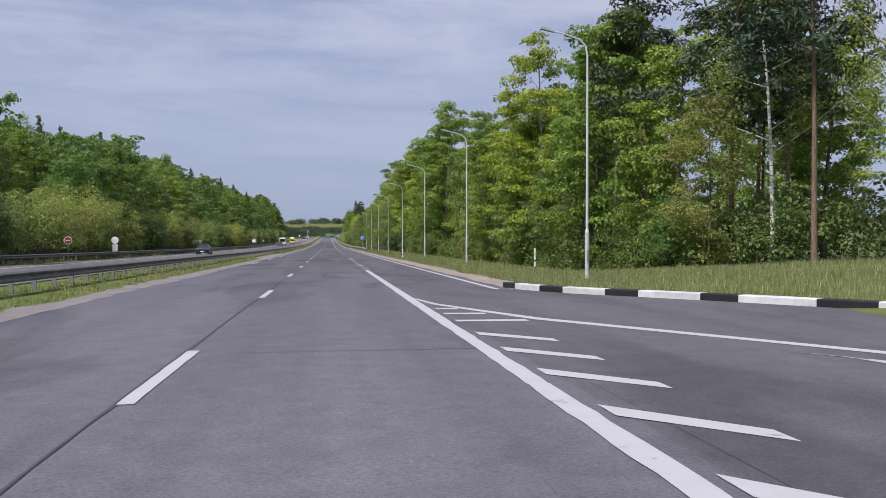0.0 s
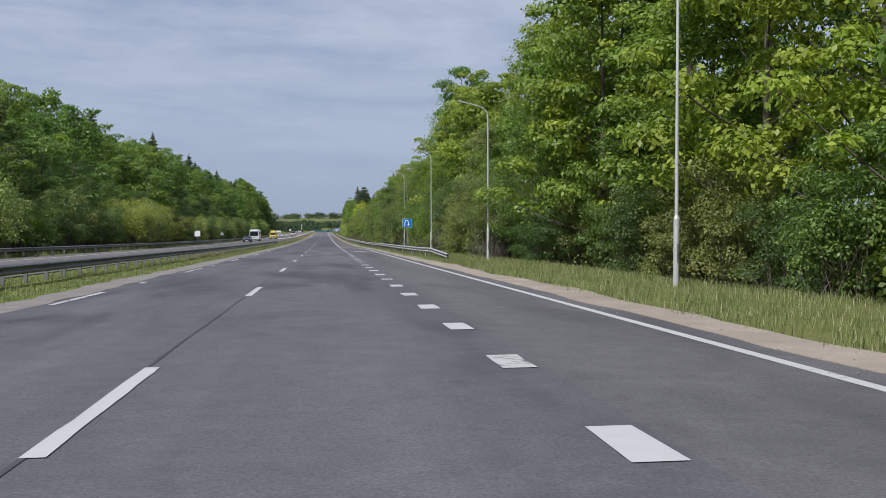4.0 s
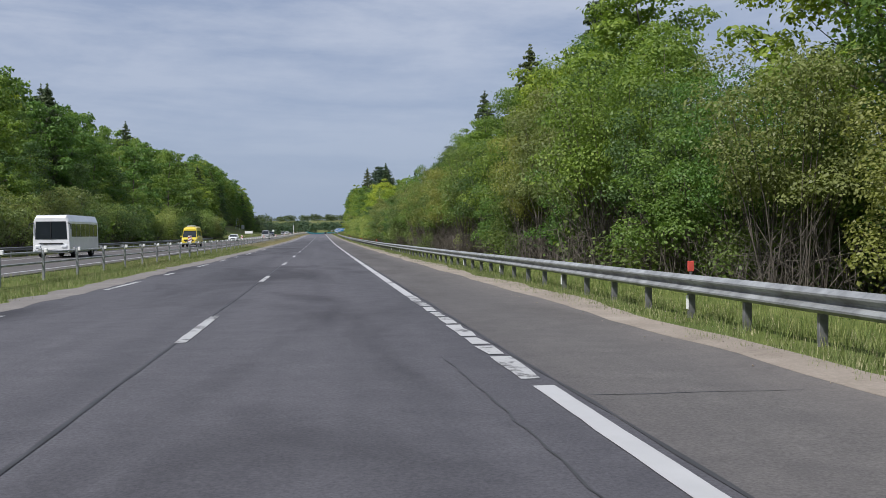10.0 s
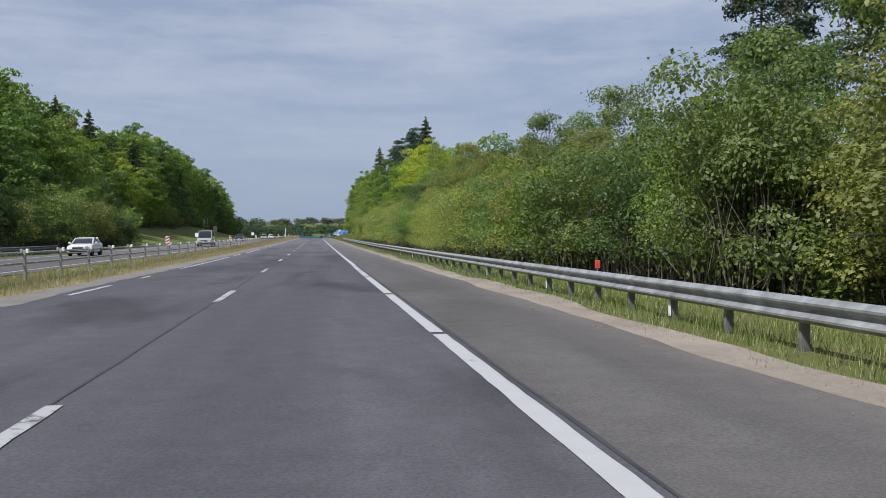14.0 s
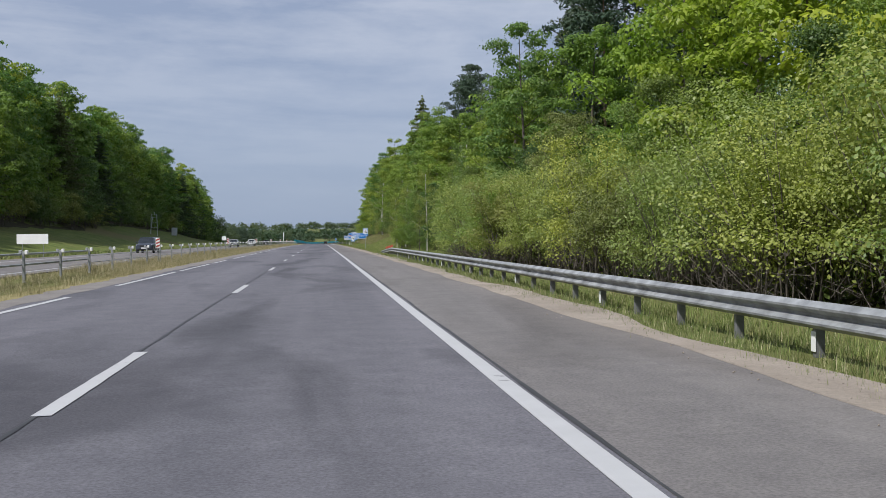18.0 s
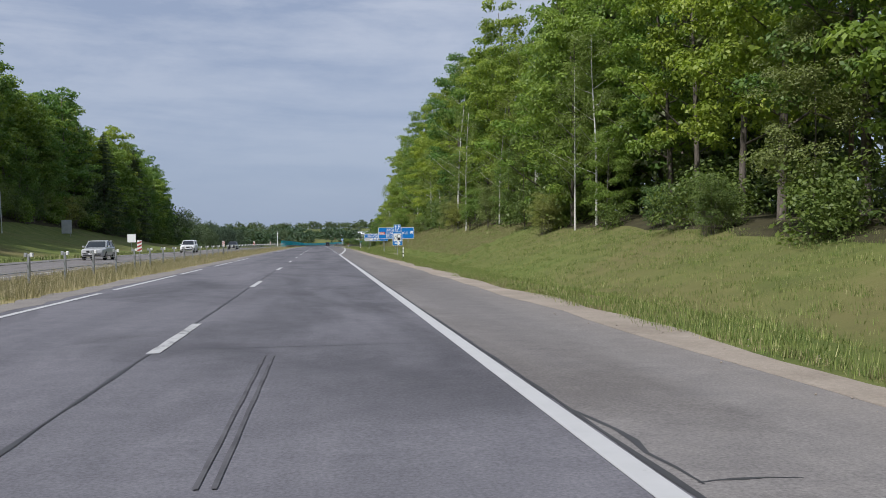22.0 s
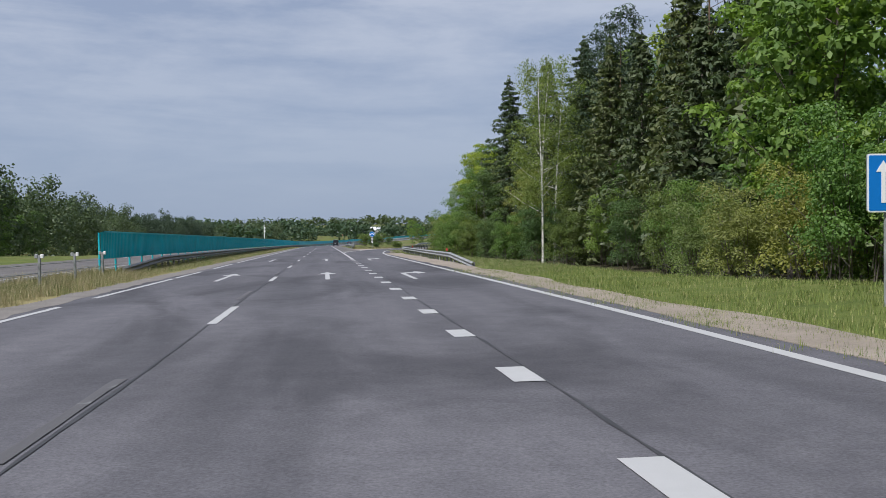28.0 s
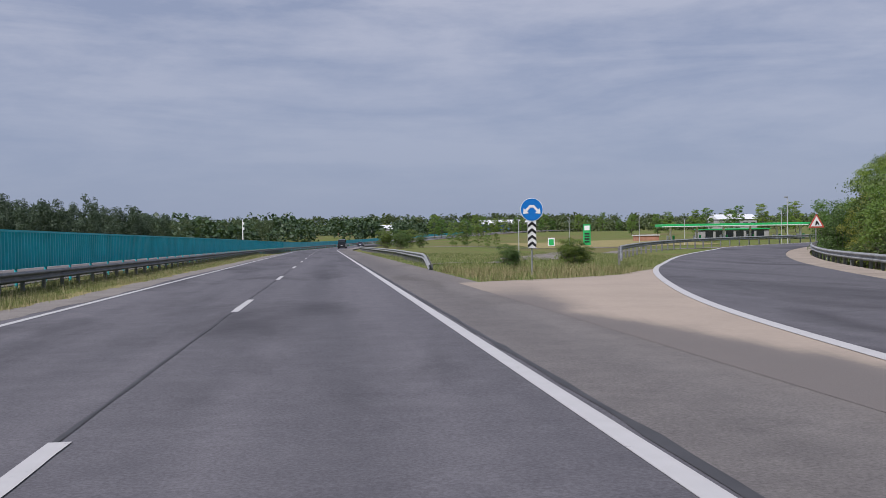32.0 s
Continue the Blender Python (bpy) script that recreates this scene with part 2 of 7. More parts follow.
L_WILLOW = leaf_material("willow_leaves", (0.14, 0.19, 0.05), (0.25, 0.31, 0.085), (0.42, 0.47, 0.16), 0.38)
L_BIRCH = leaf_material("birch_leaves", (0.13, 0.17, 0.045), (0.2, 0.255, 0.068), (0.29, 0.345, 0.105))
# Bluish tone puts the haze of distance into the far leaves.
L_HILL = leaf_material("hazed_far_leaves", (0.037, 0.064, 0.038), (0.064, 0.1, 0.055), (0.11, 0.15, 0.075), 0.2)
L_SPRUCE = leaf_material("spruce_needles", (0.06, 0.086, 0.046), (0.095, 0.128, 0.064), (0.145, 0.17, 0.088), 0.26, 0.5)
# Blue-green needles, lightened bluish so the colour holds haze over the far pines.
L_PINE = leaf_material("pine_needles", (0.045, 0.068, 0.046), (0.07, 0.1, 0.064), (0.105, 0.135, 0.085), 0.14, 0.6)


def bark(name, lo, hi, scale=9.0):
    m, nt, b = material(name, 0.9, 0.0, 0.15)
    v = coords(nt, (1, 1, 0.25))
    n = noisy(nt, scale, 6.0, 0.7, v)
    nt.links.new(ramp(nt, n, [(0.35, lo), (0.65, hi)]), b.inputs["Base Color"])
    bump(nt, b, n, 0.8, 0.03)
    return m


B_GREY = bark("grey_bark", (0.07, 0.06, 0.05), (0.19, 0.165, 0.14))
B_STEM = bark("pale_stems", (0.08, 0.07, 0.06), (0.20, 0.175, 0.15))
B_PINE = bark("pine_bark", (0.095, 0.068, 0.05), (0.225, 0.155, 0.11))
B_BIRCH, _nt, _b = material("birch_bark", 0.7, 0.0, 0.2)
_v = coords(_nt, (0.6, 0.6, 4.0))
_nt.links.new(ramp(_nt, noisy(_nt, 1.6, 5.0, 0.7, _v), [(0.38, (0.05, 0.045, 0.04)), (0.46, (0.55, 0.53, 0.49)), (0.8, (0.72, 0.7, 0.66))]), _b.inputs["Base Color"])

M_ZINC = plain("galvanised_steel", (0.30, 0.31, 0.315), 0.6, 0.3, 0.4, 2.5, 0.3)
# Darker galvanised steel: shade on the rails' near faces is in its colour.
M_SHADEZINC = plain("shade_side_steel", (0.16, 0.165, 0.17), 0.55, 0.5, 0.25, 2.5, 0.35)
M_POST = plain("weathered_steel_post", (0.20, 0.20, 0.205), 0.6, 0.4, 0.3, 5.0)
M_LAMP = plain("pale_lamp_steel", (0.55, 0.56, 0.57), 0.45, 0.3, 0.12, 1.5)
M_WHITE = plain("white_plastic", (0.78, 0.78, 0.77), 0.5, 0, 0.08, 4.0)
M_BLACK = plain("black_plastic", (0.02, 0.02, 0.022), 0.5, 0, 0.3, 4.0)
M_RED = plain("red_reflector", (0.58, 0.09, 0.07), 0.35, 0, 0.15, 6.0)
M_YELLOW = plain("yellow_reflector", (0.55, 0.6, 0.05), 0.4)
M_BLUE = plain("sign_blue", (0.014, 0.185, 0.6), 0.4, 0, 0.06, 1.0)
M_SIGN = plain("sign_white", (0.86, 0.86, 0.87), 0.45, 0, 0.05, 1.0)
M_SIGNBACK = plain("sign_back", (0.33, 0.34, 0.35), 0.5, 0.5, 0.15, 2.0)
M_TEAL = plain("teal_panel", (0.025, 0.44, 0.54), 0.5, 0, 0.18, 0.8)
M_CONCRETE = plain("concrete", (0.38, 0.37, 0.35), 0.9, 0, 0.2, 1.2)

# ---- mesh tools ----


class Mesh:
    def __init__(self):
        self.v, self.f = [], []

    def add(self, verts, faces):
        n = len(self.v)
        self.v += [tuple(p) for p in verts]
        self.f += [tuple(i + n for i in f) for f in faces]
        return self

    def box(self, x0, x1, y0, y1, z0, z1, c=0.0):
        """A box; c: chamfer of its upright edges and top rim."""
        if c <= 0:
            p = [(x, y, z) for z in (z0, z1) for x, y in ((x0, y0), (x1, y0), (x1, y1), (x0, y1))]
            return self.add(p, [(3, 2, 1, 0), (4, 5, 6, 7), (0, 1, 5, 4), (1, 2, 6, 5), (2, 3, 7, 6), (3, 0, 4, 7)])

        def ring(k, z):
            return [(x0 + k + c, y0 + k, z), (x1 - k - c, y0 + k, z), (x1 - k, y0 + k + c, z), (x1 - k, y1 - k - c, z),
                    (x1 - k - c, y1 - k, z), (x0 + k + c, y1 - k, z), (x0 + k, y1 - k - c, z), (x0 + k, y0 + k + c, z)]
        rings = [ring(c, z0), ring(0, z0 + c), ring(0, z1 - c), ring(c, z1)]
        p = [q for r in rings for q in r]
        fs = [tuple(range(7, -1, -1)), tuple(range(24, 32))]
        for a in range(3):
            fs += [(a * 8 + i, a * 8 + (i + 1) % 8, a * 8 + 8 + (i + 1) % 8, a * 8 + 8 + i) for i in range(8)]
        return self.add(p, fs)

    def tube(self, pts, radii, n=8, caps=True):
        pts = [Vector(p) for p in pts]
        rings = []
        for i, p in enumerate(pts):
            d = (pts[min(i + 1, len(pts) - 1)] - pts[max(i - 1, 0)]).normalized()
            a = d.cross(Vector((0, 1, 0)) if abs(d.y) < 0.9 else Vector((1, 0, 0))).normalized()
            b = d.cross(a)
            r = float(radii[i] if isinstance(radii, (list, tuple)) else radii)
            rings += [p + r * (math.cos(k * math.tau / n) * a + math.sin(k * math.tau / n) * b) for k in range(n)]
        fs = [(i * n + k, i * n + (k + 1) % n, (i + 1) * n + (k + 1) % n, (i + 1) * n + k) for i in range(len(pts) - 1) for k in range(n)]
        if caps:
            fs += [tuple(range(n - 1, -1, -1)), tuple(range((len(pts) - 1) * n, len(pts) * n))]
        return self.add(rings, fs)

    def plate(self, outline, y0, y1):
        """An outline in x and z, as thick as y0 to y1; the front faces -y."""
        n = len(outline)
        p = [(x, y0, z) for x, z in outline] + [(x, y1, z) for x, z in outline]
        fs = [tuple(range(n)), tuple(range(2 * n - 1, n - 1, -1))] + [(i, i + n, (i + 1) % n + n, (i + 1) % n) for i in range(n)]
        return self.add(p, fs)

    def sweep(self, profile, frames, closed=False):
        """A profile of (across, up) pairs carried along points (origin, across-vector)."""
        n = len(profile)
        for o, ax in frames:
            self.v += [tuple(Vector(o) + ax * a + Vector((0, 0, u))) for a, u in profile]
        base = len(self.v) - n * len(frames)
        m = n if closed else n - 1
        self.f += [(base + i * n + k, base + i * n + (k + 1) % n, base + (i + 1) * n + (k + 1) % n, base + (i + 1) * n + k)
                   for i in range(len(frames) - 1) for k in range(m)]
        return self

    def data(self, name, mat, smooth=False):
        me = bpy.data.meshes.new(name)
        me.from_pydata(self.v, [], self.f)
        me.materials.append(mat)
        if smooth:
            me.polygons.foreach_set("use_smooth", [True] * len(me.polygons))
        me.update()
        return me

    def link(self, name, mat, parent=None, label="", smooth=False):
        ob = new(name, self.data(name, mat, smooth))
        ob.parent = parent
        if label:
            ob["label"] = label
        return ob


def put(name, data, m, parent=None):
    ob = new(name, data)
    ob.parent = parent
    ob.matrix_basis = m
    return ob


def empty(name, m, label, category, group="", kind=""):
    ob = new(name)
    ob.empty_display_size = 0.2
    ob.matrix_basis = m
    return tagged(ob, label, category, group, kind)


def slope_deg(s):
    return math.degrees(math.atan(float(np.interp(s, GRADE_S, GRADE))))


def along(o, s, dz=0.0, extra=0.0, tilt=True):
    """Pose of a thing beside the road, turned with it (and tilted with its grade)."""
    return Matrix.Translation(place(o, s, dz)) @ pose(0, 0, 0, slope_deg(s) if tilt else 0, 0, turn(s) + extra)

# ---- ground ----


def road_coords(x, y):
    x, y = np.asarray(x, float), np.asarray(y, float)
    a = np.arctan2(np.maximum(y - BEND, 0), np.maximum(RADIUS - x, 1))
    r = np.hypot(RADIUS - x, y - BEND)
    bent = y > BEND
    return np.where(bent, RADIUS - r, x), np.where(bent, BEND + RADIUS * a, y)


def ease(a, b, x):
    t = np.clip((np.asarray(x, float) - a) / (b - a), 0, 1)
    return t * t * (3 - 2 * t)


RISE_R = ([-600, 24, 40, 590, 625, 660, 720, 790, 845, 885, 930, 960], [0.6, 0.6, 0.0, 0.0, 0.5, 1.3, 2.4, 4.3, 3.2, 0.6, 0.0, -0.2])
DROP_R = ([30, 50, 170, 185, 600, 640, 690, 720, 800, 850, 885, 905, 990, 1010], [0.0, 1.0, 1.0, 0.8, 0.8, 0.0, 0.0, 0.0, 0.0, 0.0, 0.3, 1.3, 1.3, 0.0])
DITCH_R = ([640, 690, 770, 810], [0.0, 0.4, 0.4, 0.0])
RISE_L = ([-600, 540, 600, 640, 800, 880, 960, 1020], [4.5, 4.5, 3.8, 3.6, 3.6, 3.0, 1.2, -1.0])
HILL_L = ([-600, 860, 930, 990], [9.0, 9.0, 5.0, 0.0])


def land(x, y):
    """Height of the ground."""
    o, s = road_coords(x, y)
    z = gz(s) - 0.03
    right = np.maximum(o - 6.4, 0)
    left = np.maximum(-21.3 - o, 0)
    rough = 0.06 * np.sin(x * 0.9 + y * 0.37) * np.sin(y * 0.53 - x * 0.21)
    z = z - 0.05 * ease(0.2, 2.0, right) + np.interp(s, *RISE_R) * ease(3.5, 15, right) + 0.03 * np.clip(right - 15, 0, 60) + rough * ease(1.5, 5, right)
    z = z - np.interp(s, *DROP_R) * ease(6.0, 11.5, right) - np.interp(s, *DITCH_R) * ease(2.0, 4.2, right) * (1 - ease(4.6, 7.5, right))
    z = z + 0.17 * ease(5.6, 7.6, -o) - 0.24 * ease(8.0, 9.7, -o) + np.interp(s, *RISE_L) * ease(4, 25, left) + np.interp(s, *HILL_L) * ease(20, 42, left) + 0.03 * np.clip(left - 42, 0, 80) + rough * ease(1.5, 5, left)
    z = z + rough * 0.4 * ease(5.4, 6.2, -o) * (1 - ease(7.2, 7.7, -o))
    # the fields past the exit
    open_r = ease(990, 1060, y) * ease(14, 60, o - 0.0)
    z = z * (1 - open_r) + open_r * (-19.6 - 3.0 * ease(1090, 1190, y) + 0.006 * np.clip(np.hypot(x - 8, y - 1030), 0, 500))
    far = np.hypot(np.maximum(np.abs(x) - 140, 0), np.maximum(y - 1500, 0))
    far_z = -25 + 14 * ease(300, 2300, far) + 6 * np.sin(x / 340.0 + 1.0) * ease(400, 1500, far)
    k = ease(60, 420, far) * ease(700, 1100, y) + ease(500, 900, far) * (1 - ease(700, 1100, y))
    z = z * (1 - k) + far_z * k
    under = (o > -21.6) & (o < 7.4) & (s > BEND - 40) & (s < 1760)
    return np.where(under, z - 0.25, z)


def ground_z(x, y):
    return float(land(x, y))


def axis(*runs):
    out = []
    for a, b, d in runs:
        out += list(np.arange(a, b, d))
    return np.array(out + [runs[-1][1]])


gx = axis((-3600, -600, 200), (-600, -120, 40), (-120, -44, 6), (-44, -20, 1.6), (-20, 6, 0.8), (6, 30, 0.9), (30, 80, 5), (80, 600, 20), (600, 3600, 200))
gy = axis((-400, -20, 20), (-20, 1240, 4), (1240, 1700, 12), (1700, 2600, 60), (2600, 4600, 200))
X, Y = np.meshgrid(gx, gy)
Zg = land(X, Y)
nx = len(gx)
verts = np.stack([X, Y, Zg], -1).reshape(-1, 3)
ii = np.arange((len(gy) - 1) * nx).reshape(len(gy) - 1, nx)[:, :-1].ravel()
faces = np.stack([ii, ii + 1, ii + nx + 1, ii + nx], -1)
me = bpy.data.meshes.new("ground")
me.from_pydata(verts.tolist(), [], faces.tolist())
me.materials.append(M_GRASS)
me.polygons.foreach_set("use_smooth", [True] * len(me.polygons))
ground = tagged(new("ground", me), "rolling green and straw-coloured grassland around the highway", "ground", kind="structure")

# leaf litter under the trees, the shade there put into its dark colour
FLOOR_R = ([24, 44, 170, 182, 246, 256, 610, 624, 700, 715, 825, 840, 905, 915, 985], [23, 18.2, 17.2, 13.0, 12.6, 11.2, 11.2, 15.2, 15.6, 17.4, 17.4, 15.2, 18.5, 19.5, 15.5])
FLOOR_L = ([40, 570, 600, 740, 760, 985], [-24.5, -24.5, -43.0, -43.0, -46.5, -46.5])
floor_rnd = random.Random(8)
for tab, far_o, lb in ((FLOOR_R, 60, "leaf litter under the trees, darkened by shade put into its colour"), (FLOOR_L, -95, "leaf litter in the woods beyond the oncoming road, darkened by shade put into its colour")):
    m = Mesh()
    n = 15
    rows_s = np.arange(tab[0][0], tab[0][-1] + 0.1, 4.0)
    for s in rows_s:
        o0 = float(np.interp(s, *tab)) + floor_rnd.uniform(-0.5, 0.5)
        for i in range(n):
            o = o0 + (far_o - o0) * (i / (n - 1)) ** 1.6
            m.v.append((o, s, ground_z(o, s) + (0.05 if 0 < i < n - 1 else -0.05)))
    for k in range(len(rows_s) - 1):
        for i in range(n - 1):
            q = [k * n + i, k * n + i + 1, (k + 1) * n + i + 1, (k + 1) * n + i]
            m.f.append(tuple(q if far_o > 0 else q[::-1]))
    m.link("forest_floor", M_SHADY_LITTER, ground, lb)

# a bare sandy patch on the embankment
patch = Mesh()
prn = random.Random(4)
for i in range(22):
    a = i * math.tau / 22
    for k in (0.0, 0.55, 1.0):
        rr = k * prn.uniform(0.85, 1.15) if k == 1 else k
        x, y = 10.2 + 0.9 * rr * math.cos(a), 784.6 + 2.6 * rr * math.sin(a)
        patch.v.append((x, y, ground_z(x, y) + (0.035 if k < 1 else -0.02)))
patch.f += [((i * 3 + k) % 66, ((i + 1) * 3 + k) % 66, ((i + 1) * 3 + k + 1) % 66, (i * 3 + k + 1) % 66)[::-1] for i in range(22) for k in (0, 1)]
patch.link("sandy_patch", M_SAND, ground, "bare sandy patch on the embankment")

# ---- road surfaces ----


def ribbon(name, left, right, s0, s1, dz, mat, parent=None, label="", step=8.0, skirt=0.12):
    """A strip of surface between two offsets (numbers, or tables of s and offset), with edges that go down."""
    at = (lambda tab, s: tab if isinstance(tab, (int, float)) else float(np.interp(s, tab[0], tab[1])))
    ss = list(np.linspace(s0, s1, max(2, int((s1 - s0) / step) + 1)))
    m = Mesh()
    n = len(ss)
    for s in ss:
        a, b = at(left, s), at(right, s)
        m.v += [tuple(place(a, s, dz - skirt)), tuple(place(a, s, dz)), tuple(place(b, s, dz)), tuple(place(b, s, dz - skirt))]
    m.f += [(4 * i + k, 4 * i + k + 1, 4 * i + 5 + k, 4 * i + 4 + k) for i in range(n - 1) for k in range(3)]
    return m.link(name, mat, parent, label)


road = tagged(ribbon("road", -4.7, 4.0, -160, 1750, 0.0, M_ASPHALT), "grey asphalt dual carriageway, two lanes each way, stained and patched", "road", kind="structure")
EDGE = ([-160, 225, 250, 770, 860, 945, 960], [7.2, 7.15, 6.35, 6.35, 7.5, 7.8, 7.8])
ribbon("exit_lane", 4.0, EDGE, -160, 246, 0.0, M_LANE, road, "dark asphalt merging lane")
ribbon("shoulder", 3.9, EDGE, 246, 505, 0.004, M_SHOULDER, road, "paved shoulder")
ribbon("shoulder", 3.9, EDGE, 505, 772, 0.004, M_SHOULDER, road, "paler paved shoulder")
ribbon("exit_lane", 4.0, ([769, 770, 860, 945, 960, 967], [6.35, 6.35, 7.5, 7.8, 8.3, 8.9]), 772, 868, 0.0, M_SHOULDER, road)
ribbon("exit_lane", 4.0, ([769, 770, 860, 945, 960, 967], [6.35, 6.35, 7.5, 7.8, 8.3, 8.9]), 868, 967, 0.0, M_ASPHALT, road)
ribbon("shoulder", 4.0, 6.6, 967, 1750, -0.004, M_SHOULDER, road, "paler paved shoulder")
VERGE_R = ([-160, 19, 30, 225, 250, 770, 860, 945], [7.9, 7.9, 8.1, 8.0, 7.0, 7.0, 8.4, 9.3])
ragged = random.Random(12)
rag_s = np.arange(19, 958.5, 0.8)
VERGE_RAG = (rag_s, np.interp(rag_s, *VERGE_R) + np.array([ragged.uniform(-0.07, 0.07) for _ in rag_s]) + 0.14 * np.sin(rag_s * 0.31) + 0.1 * np.sin(rag_s * 0.83 + 1.0))
EDGE_RAG = (rag_s, np.interp(rag_s, *EDGE) + np.array([ragged.uniform(-0.07, 0.03) for _ in rag_s]) - 0.08 - 0.08 * np.sin(rag_s * 0.7) * np.sin(rag_s * 0.17))
verge = tagged(ribbon("gravel_verge", EDGE_RAG, VERGE_RAG, 19, 958, 0.009, M_SAND, None, "", 0.8, 0.2), "sandy gravel strip along the edge of the asphalt", "verge", kind="structure")
med_s = np.arange(-60, 1120, 0.9)
med_in = (med_s, -4.08 + np.array([ragged.uniform(-0.12, 0.08) for _ in med_s]) + 0.08 * np.sin(med_s * 0.23))
med_out = (med_s, np.interp(med_s, [-60, 86, 94, 124, 134, 1120], [-5.0, -5.0, -7.6, -7.6, -5.0, -5.0]) + np.array([ragged.uniform(-0.2, 0.2) for _ in med_s]))
ribbon("gravel_strip", med_out, med_in, -60, 1119, 0.004, M_DUST, verge, "grey dusty gravel along the median", 0.9)
ribbon("median_turf", -7.75, -4.9, 420, 1120, -0.02, M_STRAW, verge, "straw-coloured turf of the median", 4, 0.02)
oncoming = tagged(ribbon("oncoming_road", -21.1, -9.8, -160, 1750, -0.03, M_SHOULDER), "pale grey oncoming carriageway behind the median barrier", "road", kind="structure")
ribbon("edge_line", -10.9, -10.72, -160, 1150, -0.024, M_PAINT, oncoming)
ribbon("edge_line", -18.7, -18.5, -160, 1150, -0.024, M_PAINT, oncoming)

# the exit ramp
RAMP_L = [(3.74, 963), (4.05, 971.5), (5.0, 980.5), (6.2, 988.5), (7.42, 997), (9.05, 1006), (11.5, 1015), (14.8, 1025), (18.5, 1034), (23.8, 1045), (30.5, 1056), (38.5, 1067), (63, 1086)]
RAMP_R = [(8.2, 966), (8.7, 972), (9.2, 978), (10.1, 986), (11.4, 994.5), (13.9, 1005), (17, 1014), (20.5, 1023.5), (24.4, 1033), (29.5, 1044), (36, 1055), (44, 1064.5), (64, 1080)]


def curve_through(pts, n=6):
    """A smooth line through a few points (Catmull-Rom)."""
    p = [np.array(q, float) for q in pts]
    p = [2 * p[0] - p[1]] + p + [2 * p[-1] - p[-2]]
    out = []
    for i in range(1, len(p) - 2):
        a, b, c, d = p[i - 1:i + 3]
        for k in range(n):
            t = k / n
            out.append(0.5 * (2 * b + (c - a) * t + (2 * a - 5 * b + 4 * c - d) * t * t + (3 * b - a - 3 * c + d) * t ** 3))
    return out + [p[-2]]


def ramp_z(x, y):
    return float(gz(min(y, 1034))) if y < 1034 else float(gz(1034)) - 0.004 * (y - 1034)


def band(name, a, b, dz, mat, parent=None, label="", skirt=0.15):
    m = Mesh()
    for p, q in zip(a, b):
        zp, zq = ramp_z(*p) + dz, ramp_z(*q) + dz
        m.v += [(p[0], p[1], zp - skirt), (p[0], p[1], zp), (q[0], q[1], zq), (q[0], q[1], zq - skirt)]
    m.f += [(4 * i + k, 4 * i + k + 1, 4 * i + 5 + k, 4 * i + 4 + k) for i in range(len(a) - 1) for k in range(3)]
    return m.link(name, mat, parent, label)


def shifted(line, d):
    """The same line d metres to its right."""
    out = []
    for i, p in enumerate(line):
        t = line[min(i + 1, len(line) - 1)] - line[max(i - 1, 0)]
        t = t / np.hypot(*t)
        out.append(p + d * np.array([t[1], -t[0]]))
    return out


ramp_l, ramp_r = curve_through(RAMP_L), curve_through(RAMP_R)
exit_ramp = tagged(band("exit_ramp", shifted(ramp_l, 0.1), shifted(ramp_r, 0.6), 0.002, M_ASPHALT), "dark grey asphalt exit ramp bending away from the highway", "road", kind="structure")
band("ramp_edge_line", shifted(ramp_l, -0.09), shifted(ramp_l, 0.13), 0.0095, M_PAINT, exit_ramp, "white edge line", 0.004)
band("ramp_edge_line", shifted(ramp_r, -0.16)[:25], shifted(ramp_r, 0.0)[:25], 0.014, M_PAINT, exit_ramp, "white edge line", 0.004)
band("ramp_gravel", shifted(ramp_r, 0.55), shifted(ramp_r, 2.0), -0.012, M_SAND, verge, "sandy ramp verge")
M_DRIFT, _nt, _b = material("sand_drifted_asphalt", 0.92, 0.0, 0.15)
_at = _nt.nodes.new("ShaderNodeAttribute")
_at.attribute_name = "drift"
_nz = mixc(_nt, 0.45, noisy(_nt, 0.5, 6.0, 0.65), noisy(_nt, 9.0, 5.0, 0.7))
_mx = mixc(_nt, 0.5, _at.outputs["Color"], _nz)
_nt.links.new(ramp(_nt, _mx, [(0.24, (0.152, 0.139, 0.134)), (0.4, (0.172, 0.155, 0.146)), (0.6, (0.27, 0.233, 0.2)), (0.8, (0.36, 0.305, 0.255))]), _b.inputs["Base Color"])
bump(_nt, _b, noisy(_nt, 24.0, 4.0, 0.7), 0.5, 0.02)
gore = Mesh()
edge_rnd = random.Random(3)
drift = []
for p in [q for q in ramp_l if 986 < q[1] < 1027.5]:
    x0 = min(5.9, p[0] - 0.3) if p[1] < 1018.3 else float(np.interp(p[1], [1018.3, 1019.2, 1021.8, 1025.7, 1028], [6.2, 9.0, 12.4, 14.6, 16.3])) + edge_rnd.uniform(-0.25, 0.25)
    t0 = float(np.interp(p[1], [990, 996, 1000, 1004, 1006], [1.2, 0.95, 0.5, 0.2, 0.05]))
    for k in range(14):
        t_ = k / 13
        gore.v.append((x0 + (p[0] + 0.12 - x0) * t_, p[1], ramp_z(*p) - 0.001))
        drift.append(float(ease(t0 - 0.12, t0 + 0.16, t_)) if p[1] < 1007 else max(float(ease(0.0, 0.4, t_)), 0.8 * float(ease(1007, 1016, p[1]))))
gore.f += [(14 * i + k, 14 * i + k + 1, 14 * i + 15 + k, 14 * i + 14 + k) for i in range(len(gore.v) // 14 - 1) for k in range(13)]
